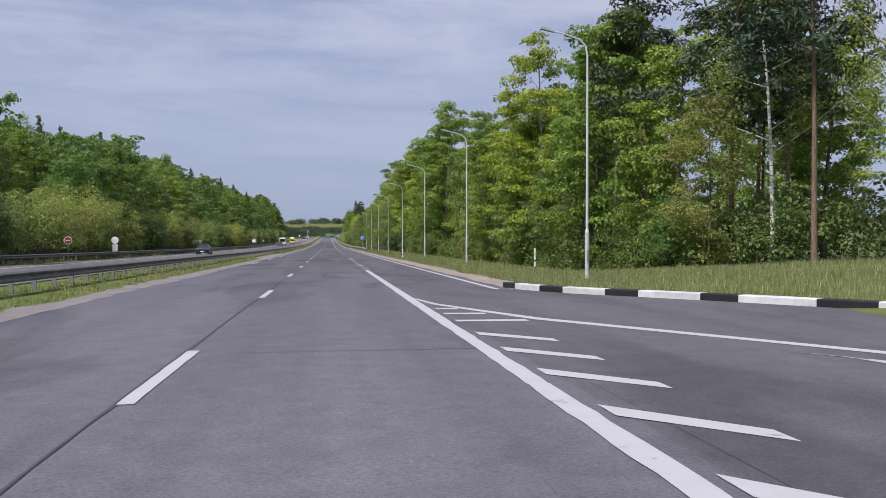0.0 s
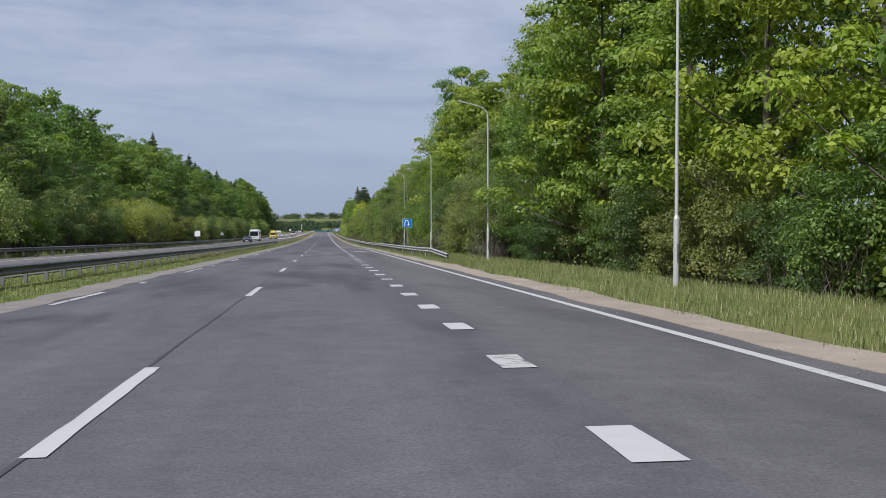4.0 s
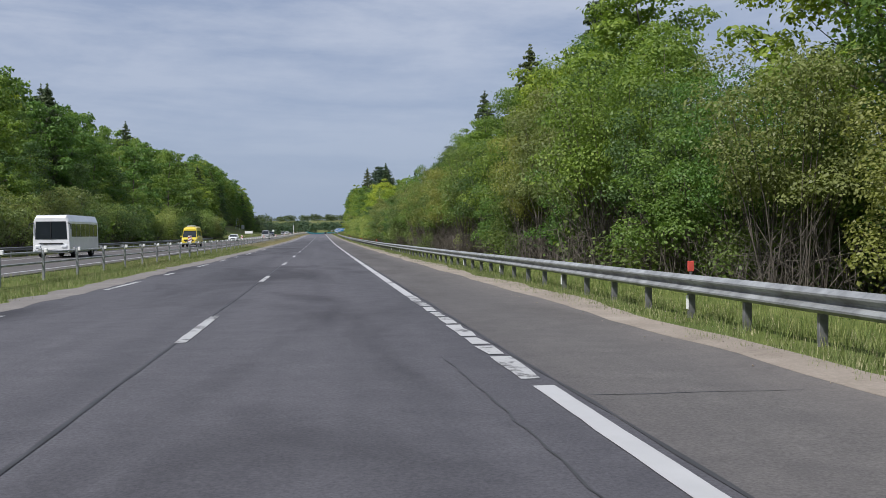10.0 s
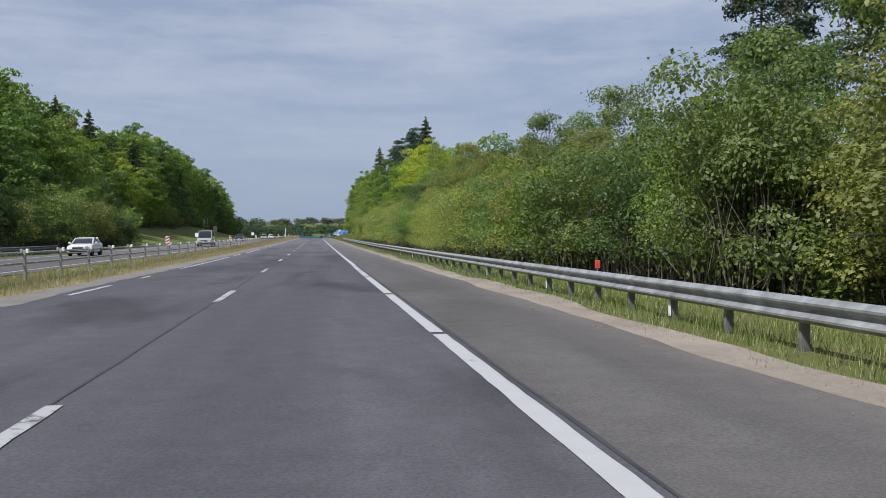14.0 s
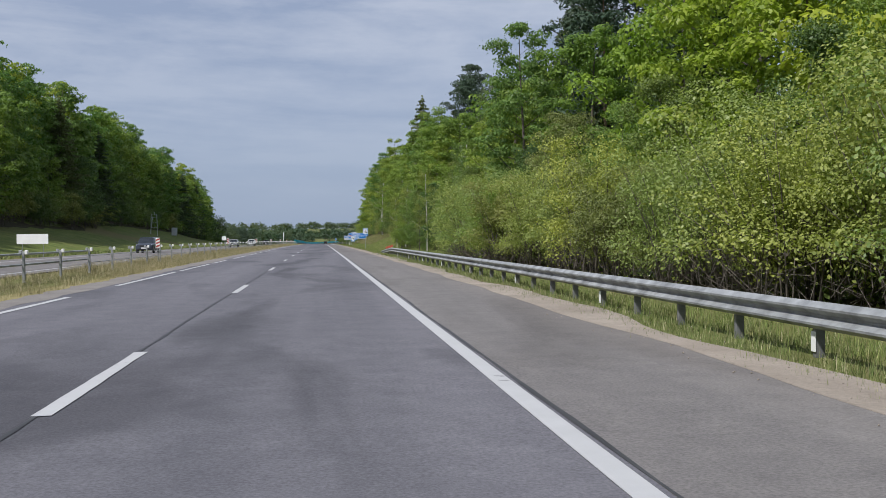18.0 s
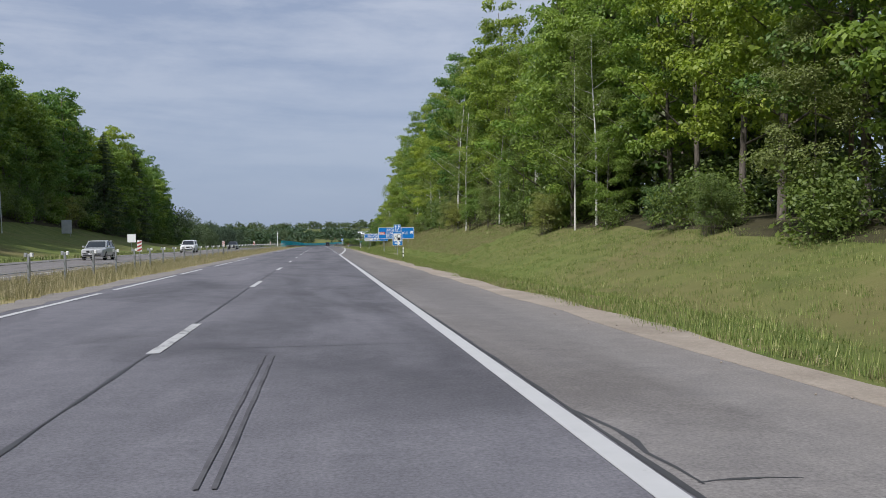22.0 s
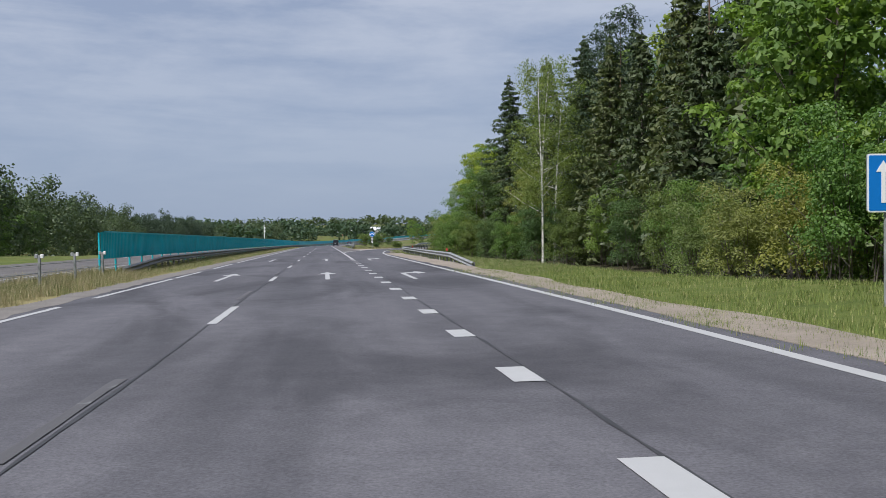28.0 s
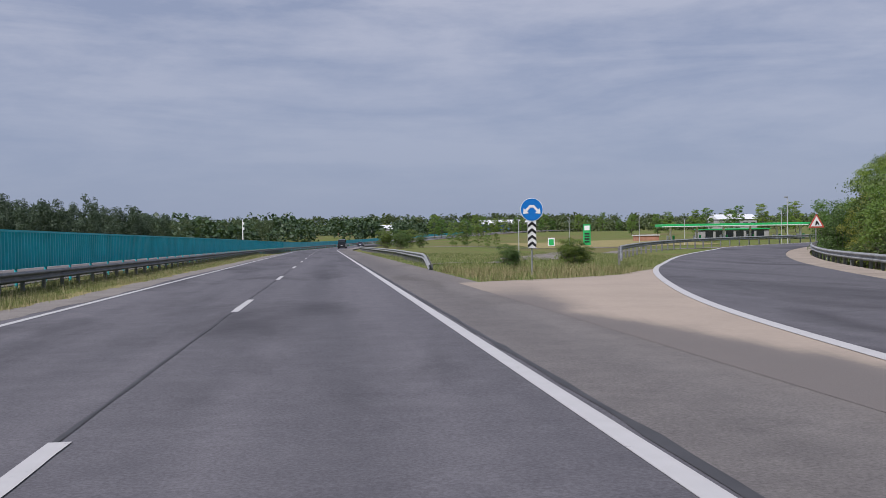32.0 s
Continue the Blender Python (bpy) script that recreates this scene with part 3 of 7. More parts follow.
gore_ob = gore.link("gore_gravel", M_DRIFT, verge, "sandy ground between highway and ramp")
gore_at = gore_ob.data.attributes.new("drift", "FLOAT", "POINT")
gore_at.data.foreach_set("value", drift)

# ---- markings ----
LINE = 0.008


def dash(name, o0, o1, s0, s1, mat=None, skew=0.0, jag=0.0, seed=0):
    m = Mesh()
    n = max(2, int((s1 - s0) / 0.35)) if jag else 2
    rnd = random.Random(seed)
    row = []
    for i in range(n):
        s = s0 + (s1 - s0) * i / (n - 1)
        ja, jb = (rnd.uniform(-jag, jag), rnd.uniform(-jag, jag)) if jag else (0, 0)
        row.append((o0 + skew * i / (n - 1) + ja, o1 + skew * i / (n - 1) + jb, s))
    for a, b, s in row:
        m.v += [tuple(place(a, s, LINE)), tuple(place(b, s, LINE))]
    m.f += [(2 * i, 2 * i + 1, 2 * i + 3, 2 * i + 2) for i in range(n - 1)]
    return m.link(name, mat or M_PAINT, road)


for k in range(-8, 74):
    old = k % 16 in (6, 11)
    dash("lane_dash", -0.075, 0.075, 16 * k, 16 * k + 4, M_PAINT_OLD if old or 300 < 16 * k < 480 else M_PAINT, 0, 0.008, k)
    if 760 < 16 * k < 940:
        dash("lane_dash", -0.22, -0.1, 16 * k + 6.5, 16 * k + 10, M_PAINT_FADED, 0, 0.01, k + 500)
for s in np.arange(43.2, 246, 4.007):
    if 86 < s < 112:
        dash("short_dash", 3.6, 3.67, s + 0.1, s + 0.6, M_PAINT_OLD, 0.03, 0.02, int(s))
        dash("short_dash", 3.8, 3.86, s + 0.5, s + 0.75, M_PAINT_OLD, 0.02, 0.02, int(s) + 1)
    else:
        dash("short_dash", 3.57, 3.92, s, s + 1.05, M_PAINT_OLD if int(s) % 5 in (1, 3) else M_PAINT, 0, 0.015, int(s))
for s in np.arange(772.95, 930, 4.0):
    dash("short_dash", 3.55, 3.85, s, s + 0.98, M_PAINT, 0, 0.008, int(s))
for a in np.arange(-60, 40, 5.05):
    dash("edge_line", 3.57, 3.79, a, a + 5.05, M_PAINT, 0, 0.014, int(a) + 90)
gap = random.Random(31)
a = 248.0
while a < 470:
    worn = 314 < a < 327
    ln = gap.uniform(0.7, 1.6) if worn else gap.uniform(4.5, 9.5)
    dash("edge_line", 3.62, 3.81, a, min(a + ln, 470), M_PAINT_OLD if worn else M_PAINT, 0, 0.03 if worn else 0.006, int(a * 10))
    a += ln + (0.2 if worn else gap.choice((0.25, 0.4, 0.5, 1.4)))
ribbon("edge_line", 3.67, 3.85, 470, 765, LINE, M_PAINT, road, "white edge line", 8, 0.004)
ribbon("edge_line", ([766, 776, 784, 820, 880, 945, 958, 966], [3.62, 4.05, 4.4, 5.6, 6.9, 7.15, 7.55, 8.05]), ([766, 776, 784, 820, 880, 945, 958, 966], [3.88, 4.32, 4.66, 5.84, 7.1, 7.33, 7.72, 8.22]), 766, 966, LINE, M_PAINT, road, "white edge line", 4, 0.004)
ribbon("edge_line", 3.67, 3.85, 931, 1700, LINE, M_PAINT, road, "white edge line", 8, 0.004)
ribbon("edge_line", ([19, 224, 237, 244, 248], [6.58, 6.4, 5.7, 4.2, 3.75]), ([19, 224, 237, 244, 248], [6.74, 6.56, 5.86, 4.42, 3.98]), 19, 248, LINE, M_PAINT, road, "white edge line", 3, 0.004)
for a in np.arange(60, 470, 9.1):
    dash("edge_line", -3.86, -3.7, a, a + 3.0 + 2.5 * math.sin(a * 1.7), M_PAINT_OLD, 0, 0.02, int(a))
for a in np.arange(470, 930, 12.3):
    if 742 < a < 800:
        for b in (0.0, 5.2, 9.0):
            dash("edge_line", -3.86, -3.7, a + b, a + b + 0.9 + 0.5 * math.sin(a + b), M_PAINT_OLD, 0, 0.02, int(a + b))
    else:
        dash("edge_line", -3.86, -3.7, a, a + 9.5 + 2.5 * math.sin(a * 1.7), M_PAINT, 0, 0.012, int(a))
ribbon("edge_line", -3.86, -3.7, 930, 1700, LINE, M_PAINT, road, "white edge line", 8, 0.004)


def mark(name, outline, mat=None, dz=LINE):
    m = Mesh()
    m.add([tuple(place(o, s, dz)) for o, s in outline], [tuple(range(len(outline)))])
    return m.link(name, mat or M_PAINT, road)


for s in (-3.2, -0.86, 1.45, 3.55, 5.64):
    mark("hatch_bar", [(3.9, s - 0.25), (4.83, s - 1.35), (4.83, s - 0.95), (3.9, s + 0.25)])
for s, w in ((7.9, 1.2), (9.6, 0.75), (11.0, 0.4)):
    mark("hatch_bar", [(3.9, s - 0.1), (3.95 + w, s - 0.2), (3.95 + w, s + 0.15), (3.9, s + 0.25)])
mark("hatch_edge", [(3.85, 14.7), (3.75, 14.7), (4.0, 12.4), (4.7, 10.0), (5.3, 8.0), (7.7, 3.3), (10.4, -2.0), (10.6, -1.8), (7.85, 3.6), (5.5, 8.3), (4.85, 10.3), (4.15, 12.6)])
mark("hatch_edge", [(7.3, 2.6), (8.4, 0.6), (8.0, 0.2), (7.6, 2.2)], M_PAINT_OLD)
for s, w in ((980.2, 1.0), (977.8, 0.75), (975.6, 0.45)):
    mark("hatch_bar", [(3.86, s - 0.3), (3.9 + w, s - 0.35), (3.9 + w, s + 0.35), (3.86, s + 0.4)], dz=0.012)


def arrow(o, s, mat=M_PAINT):
    mark("lane_arrow", [(o - 0.08, s), (o + 0.08, s), (o + 0.08, s + 5.3), (o + 0.375, s + 5.2), (o, s + 7.4), (o - 0.375, s + 5.2), (o - 0.08, s + 5.3)], mat)


def right_arrow(o, s, mat=M_PAINT):
    mark("turn_arrow", [(o - 0.08, s), (o + 0.08, s), (o + 0.08, s + 5.0), (o + 0.55, s + 5.7), (o + 0.55, s + 4.7), (o + 1.0, s + 5.9), (o + 0.6, s + 7.4), (o + 0.55, s + 6.5), (o - 0.08, s + 5.8)], mat)


for s in (896.5, 926.8):
    arrow(1.91, s)
    arrow(-1.88, s + 0.3)
    right_arrow(4.85, s - 0.9)
MERGE = [(0, 5.0), (0.55, 4.2), (1.1, 3.55), (1.55, 3.05), (3.0, 0.0), (2.75, -0.1), (1.45, 2.3), (1.5, 1.3), (0.5, 3.6)]
for o, s in ((3.75, 117.3), (3.95, 208.6)):
    mark("merge_arrow", [(o + a, s + b) for a, b in MERGE][::-1])

# ---- joints and sealed cracks ----
rnd = random.Random(5)


def seam(o, s0, s1, width, seed):
    """A long ragged joint filled with tar."""
    rs = random.Random(seed)
    m = Mesh()
    drift = 0.0
    for s in np.arange(s0, s1, 0.6):
        drift = 0.92 * drift + rs.gauss(0, 0.005)
        w = width * rs.uniform(0.35, 1.25)
        m.v += [tuple(place(o + drift - w, s, 0.006)), tuple(place(o + drift + w, s, 0.006))]
    m.f += [(2 * i, 2 * i + 1, 2 * i + 3, 2 * i + 2) for i in range(len(m.v) // 2 - 1)]
    return m.link("seam", M_TAR, road, "dark sealed seam")


seam(-0.05, -160, 1150, 0.024, 1)
seam(3.9, 246, 735, 0.024, 2)
seam(3.91, 930, 966, 0.02, 3)
seam(3.86, 772, 930, 0.022, 4)
seam(3.94, 984, 1080, 0.055, 5)


def crack(o, s, way, length, width, wobble=0.08):
    m = Mesh()
    p = np.array([o, s], float)
    d = np.array([math.sin(radians(way)), math.cos(radians(way))])
    n = int(length / 0.35)
    for i in range(n):
        side = np.array([d[1], -d[0]]) * width * rnd.uniform(0.5, 1.2) * (0.3 + 0.7 * min(i, n - 1 - i, 3) / 3)
        for q in (p - side, p + side):
            m.v.append(tuple(place(q[0], q[1], 0.0065)))
        p = p + d * 0.35 + np.array([rnd.gauss(0, wobble), rnd.gauss(0, wobble)]) * 0.5
    m.f += [(2 * i, 2 * i + 1, 2 * i + 3, 2 * i + 2) for i in range(n - 1)]
    return m.link("sealed_crack", M_TAR, road)


def crack_line(pts, width, mat=None):
    """A narrow crack through a few points (offset, along), a little ragged."""
    line = curve_through(pts, max(2, int(sum(math.dist(a, b) for a, b in zip(pts, pts[1:])) / 0.3 / (len(pts) - 1))))
    m = Mesh()
    for i, q in enumerate(line):
        t = line[min(i + 1, len(line) - 1)] - line[max(i - 1, 0)]
        t = t / np.hypot(*t)
        w = width * rnd.uniform(0.45, 1.1) * (0.35 + 0.65 * min(i, len(line) - 1 - i, 2) / 2)
        j = rnd.gauss(0, 0.012)
        for k in (-1, 1):
            m.v.append(tuple(place(q[0] + t[1] * (k * w + j), q[1] - t[0] * (k * w + j), 0.0065)))
    m.f += [(2 * i, 2 * i + 1, 2 * i + 3, 2 * i + 2) for i in range(len(line) - 1)]
    return m.link("sealed_crack", mat or M_TAR, road)


for s in np.arange(2, 1010, 31.0):
    a = s + rnd.uniform(-7, 7)
    crack(-4.3 if rnd.random() < 0.6 else 0.0, a, 90, rnd.choice((2.5, 4.0, 5.0)), 0.011, 0.02)
for pts, w in (([(1.5, 30), (1.53, 34), (1.48, 37.6)], 0.03), ([(-0.97, 39.8), (-1.09, 35.2), (-0.6, 34.6), (-0.23, 34.3)], 0.02), ([(-0.1, 621), (3, 621.1), (5.9, 620.9)], 0.014), ([(-0.9, 716.3), (2.4, 716.4), (6, 716.2)], 0.014),
               ([(3.9, 722), (5.4, 722)], 0.02), ([(2, 590.4), (4.4, 590.4)], 0.014), ([(3.9, 598.3), (4.4, 598.3)], 0.018), ([(3.8, 315.3), (5.8, 315.2)], 0.016), ([(3.8, 254.5), (5.4, 254.6)], 0.016), ([(3.24, 810), (3.14, 808)], 0.012),
               ([(1.7, 657), (1.72, 653.9), (1.4, 653.2), (1.46, 652.5), (1.69, 652.1), (1.7, 650.4)], 0.016), ([(3.9, 683.6), (4.01, 682.8), (3.98, 682.1), (4.02, 681.35)], 0.032), ([(4.0, 681.38), (4.25, 681.44), (4.6, 681.4)], 0.022),
               ([(-0.85, 226.5), (-0.9, 231)], 0.03), ([(3.2, 312), (3.15, 315), (3.1, 318)], 0.012)):
    crack_line(pts, w)
for o in (1.3, 1.40):
    dash("skid_mark", o, o + 0.035, 681.7, 687.5, M_SKID, 0.02, 0.004, 4)
dash("tar_band", -1.64, -1.52, 378, 399, M_SKID, 0.45, 0.012, 5)
# ---- kerb of the side road ----
KERB = [(7.2, 20.2), (7.6, 18.2), (8.4, 16.2), (9.5, 14.4), (10.8, 12.2), (12.3, 9.4), (14.5, 6.2), (18, 2.2), (23, -2.0), (30, -6.0)]
kerb_line = curve_through(KERB, 8)
side_road = Mesh()
for p in kerb_line:
    side_road.v += [(4.2, p[1], float(gz(p[1])) + 0.003), (p[0], p[1], float(gz(p[1])) + 0.003)]
side_road.f += [(2 * i, 2 * i + 2, 2 * i + 3, 2 * i + 1) for i in range(len(kerb_line) - 1)]
side_road.add([(4.2, -6, float(gz(-6)) + 0.003), (30, -6, float(gz(-6)) + 0.003), (30, -60, float(gz(-60)) + 0.003), (4.2, -60, float(gz(-60)) + 0.003)], [(3, 2, 1, 0)])
tagged(side_road.link("side_road", M_LANE), "dark asphalt of a side road joining the highway", "road", kind="structure")
M_KERB = plain("dirty_white_kerb_paint", (0.5, 0.5, 0.49), 0.7, 0, 0.25, 1.6)
kerb = empty("kerb", Matrix.Identity(4), "black and white painted concrete kerb of the side road", "kerb", kind="structure")
run, pieces = 0.0, [[]]
for a, b in zip(kerb_line, kerb_line[1:]):
    pieces[-1].append(a)
    run += float(np.hypot(*(b - a)))
    if run > (1.0 if len(pieces) % 2 else 1.55):
        pieces[-1].append(b)
        pieces.append([])
        run = 0.0
for k, pts in enumerate(pieces):
    if len(pts) < 2:
        continue
    fr = []
    for i, p in enumerate(pts):
        t = pts[min(i + 1, len(pts) - 1)] - pts[max(i - 1, 0)]
        t = t / np.hypot(*t)
        fr.append((Vector((p[0], p[1], float(gz(p[1])))), Vector((t[1], -t[0], 0))))
    Mesh().sweep([(0.16, -0.05), (0.16, 0.15), (0.14, 0.17), (-0.12, 0.17), (-0.15, 0.14), (-0.16, -0.05)][::-1], fr, True).link(
        "kerb_block", M_KERB if k % 2 else M_BLACK, kerb, "white painted block" if k % 2 else "black painted block")

# ---- guard rails ----
W_FACE = [(0, -.155), (-.02, -.152), (-.085, -.105), (-.088, -.078), (-.012, -.018), (-.012, .014), (-.085, .068), (-.088, .095), (-.02, .148), (0, .155)]
W_PROFILE = W_FACE + [(a + 0.006, u) for a, u in W_FACE[::-1]]
post_data = Mesh().box(-0.06, 0.06, -0.03, 0.03, -0.75, 0.14, 0.008).data("post", M_POST)
white_mark = Mesh().box(-0.075, -0.06, -0.045, 0.045, -0.42, -0.19, 0.004).data("reflective_strip", M_WHITE)
red_mark = Mesh().box(-0.065, 0.045, -0.012, 0.012, 0.2, 0.37, 0.006).data("red_reflector", M_RED)
red_stem = Mesh().box(-0.03, 0.0, -0.006, 0.006, 0.13, 0.21).data("reflector_stem", M_POST)


def table(tab, s):
    return tab if isinstance(tab, (int, float)) else float(np.interp(s, tab[0], tab[1]))


def guard_rail(offs, s0, s1, height, side, label, group, step=2.0, reds=(), whites=0, spot=None, steel=None):
    """A corrugated steel barrier on posts. side -1: its face looks to smaller offsets."""
    spot = spot or (lambda s: place(table(offs, s), s, table(height, s)))
    g = empty("guard_rail", Matrix.Translation(spot(s0)), label, "guard rail", group)
    inv = g.matrix_basis.inverted()

    def across(s):
        d = spot(s + 0.5) - spot(s - 0.5)
        return Vector((d.y, -d.x, 0)).normalized() * (1 if side < 0 else -1)
    s = s0
    while s < s1 - 0.5:
        e = min(s + 4.0, s1)
        fr = [(inv @ spot(q), across(q)) for q in np.linspace(s, e + 0.12, 3)]
        Mesh().sweep(W_PROFILE, fr, True).link("beam", steel or M_ZINC, g)
        s = e
    k = 0
    for s in np.arange(s0 + 0.4, s1, step):
        p, a = spot(s), across(s)
        m = inv @ Matrix.Translation(p + a * 0.075) @ pose(0, 0, 0, 0, 0, math.degrees(math.atan2(a.y, a.x)))
        post = put("post", post_data, m, g)
        if whites and k % whites == 0:
            put("reflective_strip", white_mark, Matrix.Identity(4), post)
        if any(abs(s - r) < step / 2 for r in reds):
            r = put("red_reflector", red_mark, Matrix.Identity(4), post)
            put("reflector_stem", red_stem, Matrix.Identity(4), post)
        k += 1
    return g


RAILS = "guard rails of the highway"
guard_rail(([176, 190, 234, 246, 632, 640], [9.3, 8.5, 8.3, 7.75, 7.55, 7.65]), 178, 636, ([176, 184, 330, 400, 624, 636], [0.12, 0.5, 0.5, 0.44, 0.42, 0.02]), -1,
           "long galvanised corrugated guard rail with red reflectors on grassy verge", RAILS, 2.0, [240, 266, 304, 323, 409, 446, 500, 555] + [625 + 2 * i for i in range(4)], 4)
guard_rail(-6.8, -60, 293, ([-60, 284, 293], [0.52, 0.52, 0.35]), 1, "guard rail along the grassy median, in darker steel standing for its shaded face", RAILS, 2.0, steel=M_SHADEZINC)
guard_rail(-22.3, -40, 520, 0.55, 1, "far guard rail along the outer edge of the oncoming road", RAILS, 4.0, steel=M_SHADEZINC)
guard_rail(([905, 925, 1500], [-6.6, -6.8, -6.8]), 905, 1400, ([905, 915, 1400], [0.2, 0.52, 0.52]), 1, "guard rail in front of the teal fence, in darker steel standing for its shaded face", RAILS, 2.0, steel=M_SHADEZINC)
guard_rail(([1030, 1040, 1075, 1500], [6.4, 7.2, 8.1, 8.3]), 1032, 1300, ([1032, 1042, 1300], [0.1, 0.5, 0.5]), -1, "guard rail beginning beyond the exit, bent down at its end", RAILS, 2.0)

ramp_rail = shifted(curve_through([(8.8, 908), (8.95, 914), (9.2, 925), (9.6, 940), (10.1, 955)] + [(p[0] + 2.0, p[1] - 0.8) for p in RAMP_R[1:-1]]), 0.0)
cum = np.concatenate([[0], np.cumsum([float(np.hypot(*(b - a))) for a, b in zip(ramp_rail, ramp_rail[1:])])])
xs, ys = np.array([p[0] for p in ramp_rail]), np.array([p[1] for p in ramp_rail])


def ramp_rail_spot(s):
    x, y = float(np.interp(s, cum, xs)), float(np.interp(s, cum, ys))
    return Vector((x, y, ramp_z(x, y) + float(np.interp(s, [0, 10], [0.06, 0.4]))))


guard_rail(0, 0, float(cum[-1]) - 6, 0, -1, "guard rail curving along the outside of the exit ramp", RAILS, 2.0, [13, 45], 4, ramp_rail_spot)
inner = shifted(curve_through([(18.6, 1041), (19.2, 1043), (21.6, 1049.5), (27.6, 1061), (35.6, 1072), (46, 1081), (61, 1090)]), 0.0)
cum2 = np.concatenate([[0], np.cumsum([float(np.hypot(*(b - a))) for a, b in zip(inner, inner[1:])])])
xs2, ys2 = np.array([p[0] for p in inner]), np.array([p[1] for p in inner])


def inner_spot(s):
    x, y = float(np.interp(s, cum2, xs2)), float(np.interp(s, cum2, ys2))
    return Vector((x, y, ramp_z(x, y) + float(np.interp(s, [0, 5], [0.05, 0.5]))))


guard_rail(0, 0, float(cum2[-1]) - 4, 0, 1, "guard rail along the inside of the exit ramp", RAILS, 2.0, (), 0, inner_spot)

# ---- median post-and-rail barrier ----
median = empty("median_barrier", Matrix.Translation(place(-6.75, 294)), "steel post and rail barrier with white caps in the median", "barrier", RAILS)
inv = median.matrix_basis.inverted()
slim_post = Mesh().box(-0.035, 0.035, -0.05, 0.05, -0.3, 0.92, 0.006).data("post", M_ZINC)
cap = Mesh().box(0.04, 0.13, -0.05, 0.05, 0.83, 0.96, 0.012).data("white_cap", M_WHITE)
cap2 = Mesh().box(-0.13, -0.04, -0.05, 0.05, 0.83, 0.96, 0.012).data("grey_cap", M_ZINC)
for s in np.arange(294, 906, 4.0):
    p = put("post", slim_post, inv @ along(-6.75, s, 0.1, 0, False), median)
    put("white_cap", cap, Matrix.Identity(4), p)
    put("grey_cap", cap2, Matrix.Identity(4), p)
for s0 in np.arange(294, 904, 8.0):
    e = min(s0 + 8.0, 906)
    top = s0 < 590
    for h in ((0.94, 0.62) if top else (0.74, 0.48)):
        r = 0.035 if top else 0.012
        Mesh().tube([inv @ place(-6.83, q, h) for q in (s0, e)], r, 6, False).link("rail" if top else "cable", M_ZINC, median)
board_r = Mesh().box(-0.115, 0.115, -0.014, 0.014, 0.9, 1.45, 0.012).data("board", M_WHITE)


def stripes(w, z0, z1, n, y):
    m = Mesh()
    h = (z1 - z0) / n
    for i in range(n):
        a, b = z0 + h * i, z0 + h * (i + 0.5)
        m.add([(-w, y, a), (w, y, min(a + w * 0.8, z1)), (w, y, min(b + w * 0.8, z1)), (-w, y, b)], [(0, 1, 2, 3)])
    return m


stripe_data = stripes(0.105, 0.91, 1.44, 3, -0.018).data("red_stripes", plain("dull_red_film", (0.36, 0.07, 0.06), 0.5, 0, 0.2, 5.0))
pole_data = Mesh().tube([(0, 0.03, -0.3), (0, 0.03, 1.4)], 0.025, 6).data("pole", M_ZINC)
for s in (370, 410, 448, 485, 525, 565, 605, 644, 684, 723, 762, 800.6, 840):
    e = empty("marker_board", along(-6.7, s, 0, 0, False), "narrow marker board with red and white diagonal stripes in the median", "marker board", "striped marker boards")
    put("pole", pole_data, Matrix.Identity(4), e)
    put("board", board_r, Matrix.Identity(4), e)
    put("red_stripes", stripe_data, Matrix.Identity(4), e)

# ---- teal screen fence ----
screen = empty("screen_fence", Matrix.Translation(place(-7.5, 905)), "tall teal corrugated screen fence along the median", "fence")
inv = screen.matrix_basis.inverted()
for s0 in np.arange(905, 1559, 3.0):
    if s0 < 1180:
        m = Mesh()
        n = 40
        for i in range(n + 1):
            s = s0 + 3.0 * i / n
            d = 0.09 if i % 4 in (1, 2) else 0.0
            m.v += [tuple(inv @ place(-7.5 + d, s, 0.72)), tuple(inv @ place(-7.5 + d, s, 1.84))]
        m.f += [(2 * i, 2 * i + 2, 2 * i + 3, 2 * i + 1) for i in range(n)]
        m.link("panel", M_TEAL, screen)
    else:
        Mesh().add([tuple(inv @ place(-7.5, q, h)) for q, h in ((s0, 0.72), (s0 + 3, 0.72), (s0 + 3, 1.84), (s0, 1.84))], [(0, 1, 2, 3)]).link("panel", M_TEAL, screen)
    Mesh().tube([inv @ place(-7.56, s0, -0.3), inv @ place(-7.56, s0, 1.82)], 0.045, 6).link("post", M_TEAL, screen)
for s0 in np.arange(905, 1550, 12.0):
    for h in (0.74, 1.86):
        Mesh().sweep([(-0.03, -0.03), (0.05, -0.03), (0.05, 0.03), (-0.03, 0.03)], [(inv @ place(-7.40 if h > 1 else -7.55, q, h), Vector((math.cos(radians(turn(q))), math.sin(radians(turn(q))), 0))) for q in np.linspace(s0, s0 + 12, 4)], True).link("rail", M_TEAL, screen, "pale teal rail")

# ---- lamp posts ----


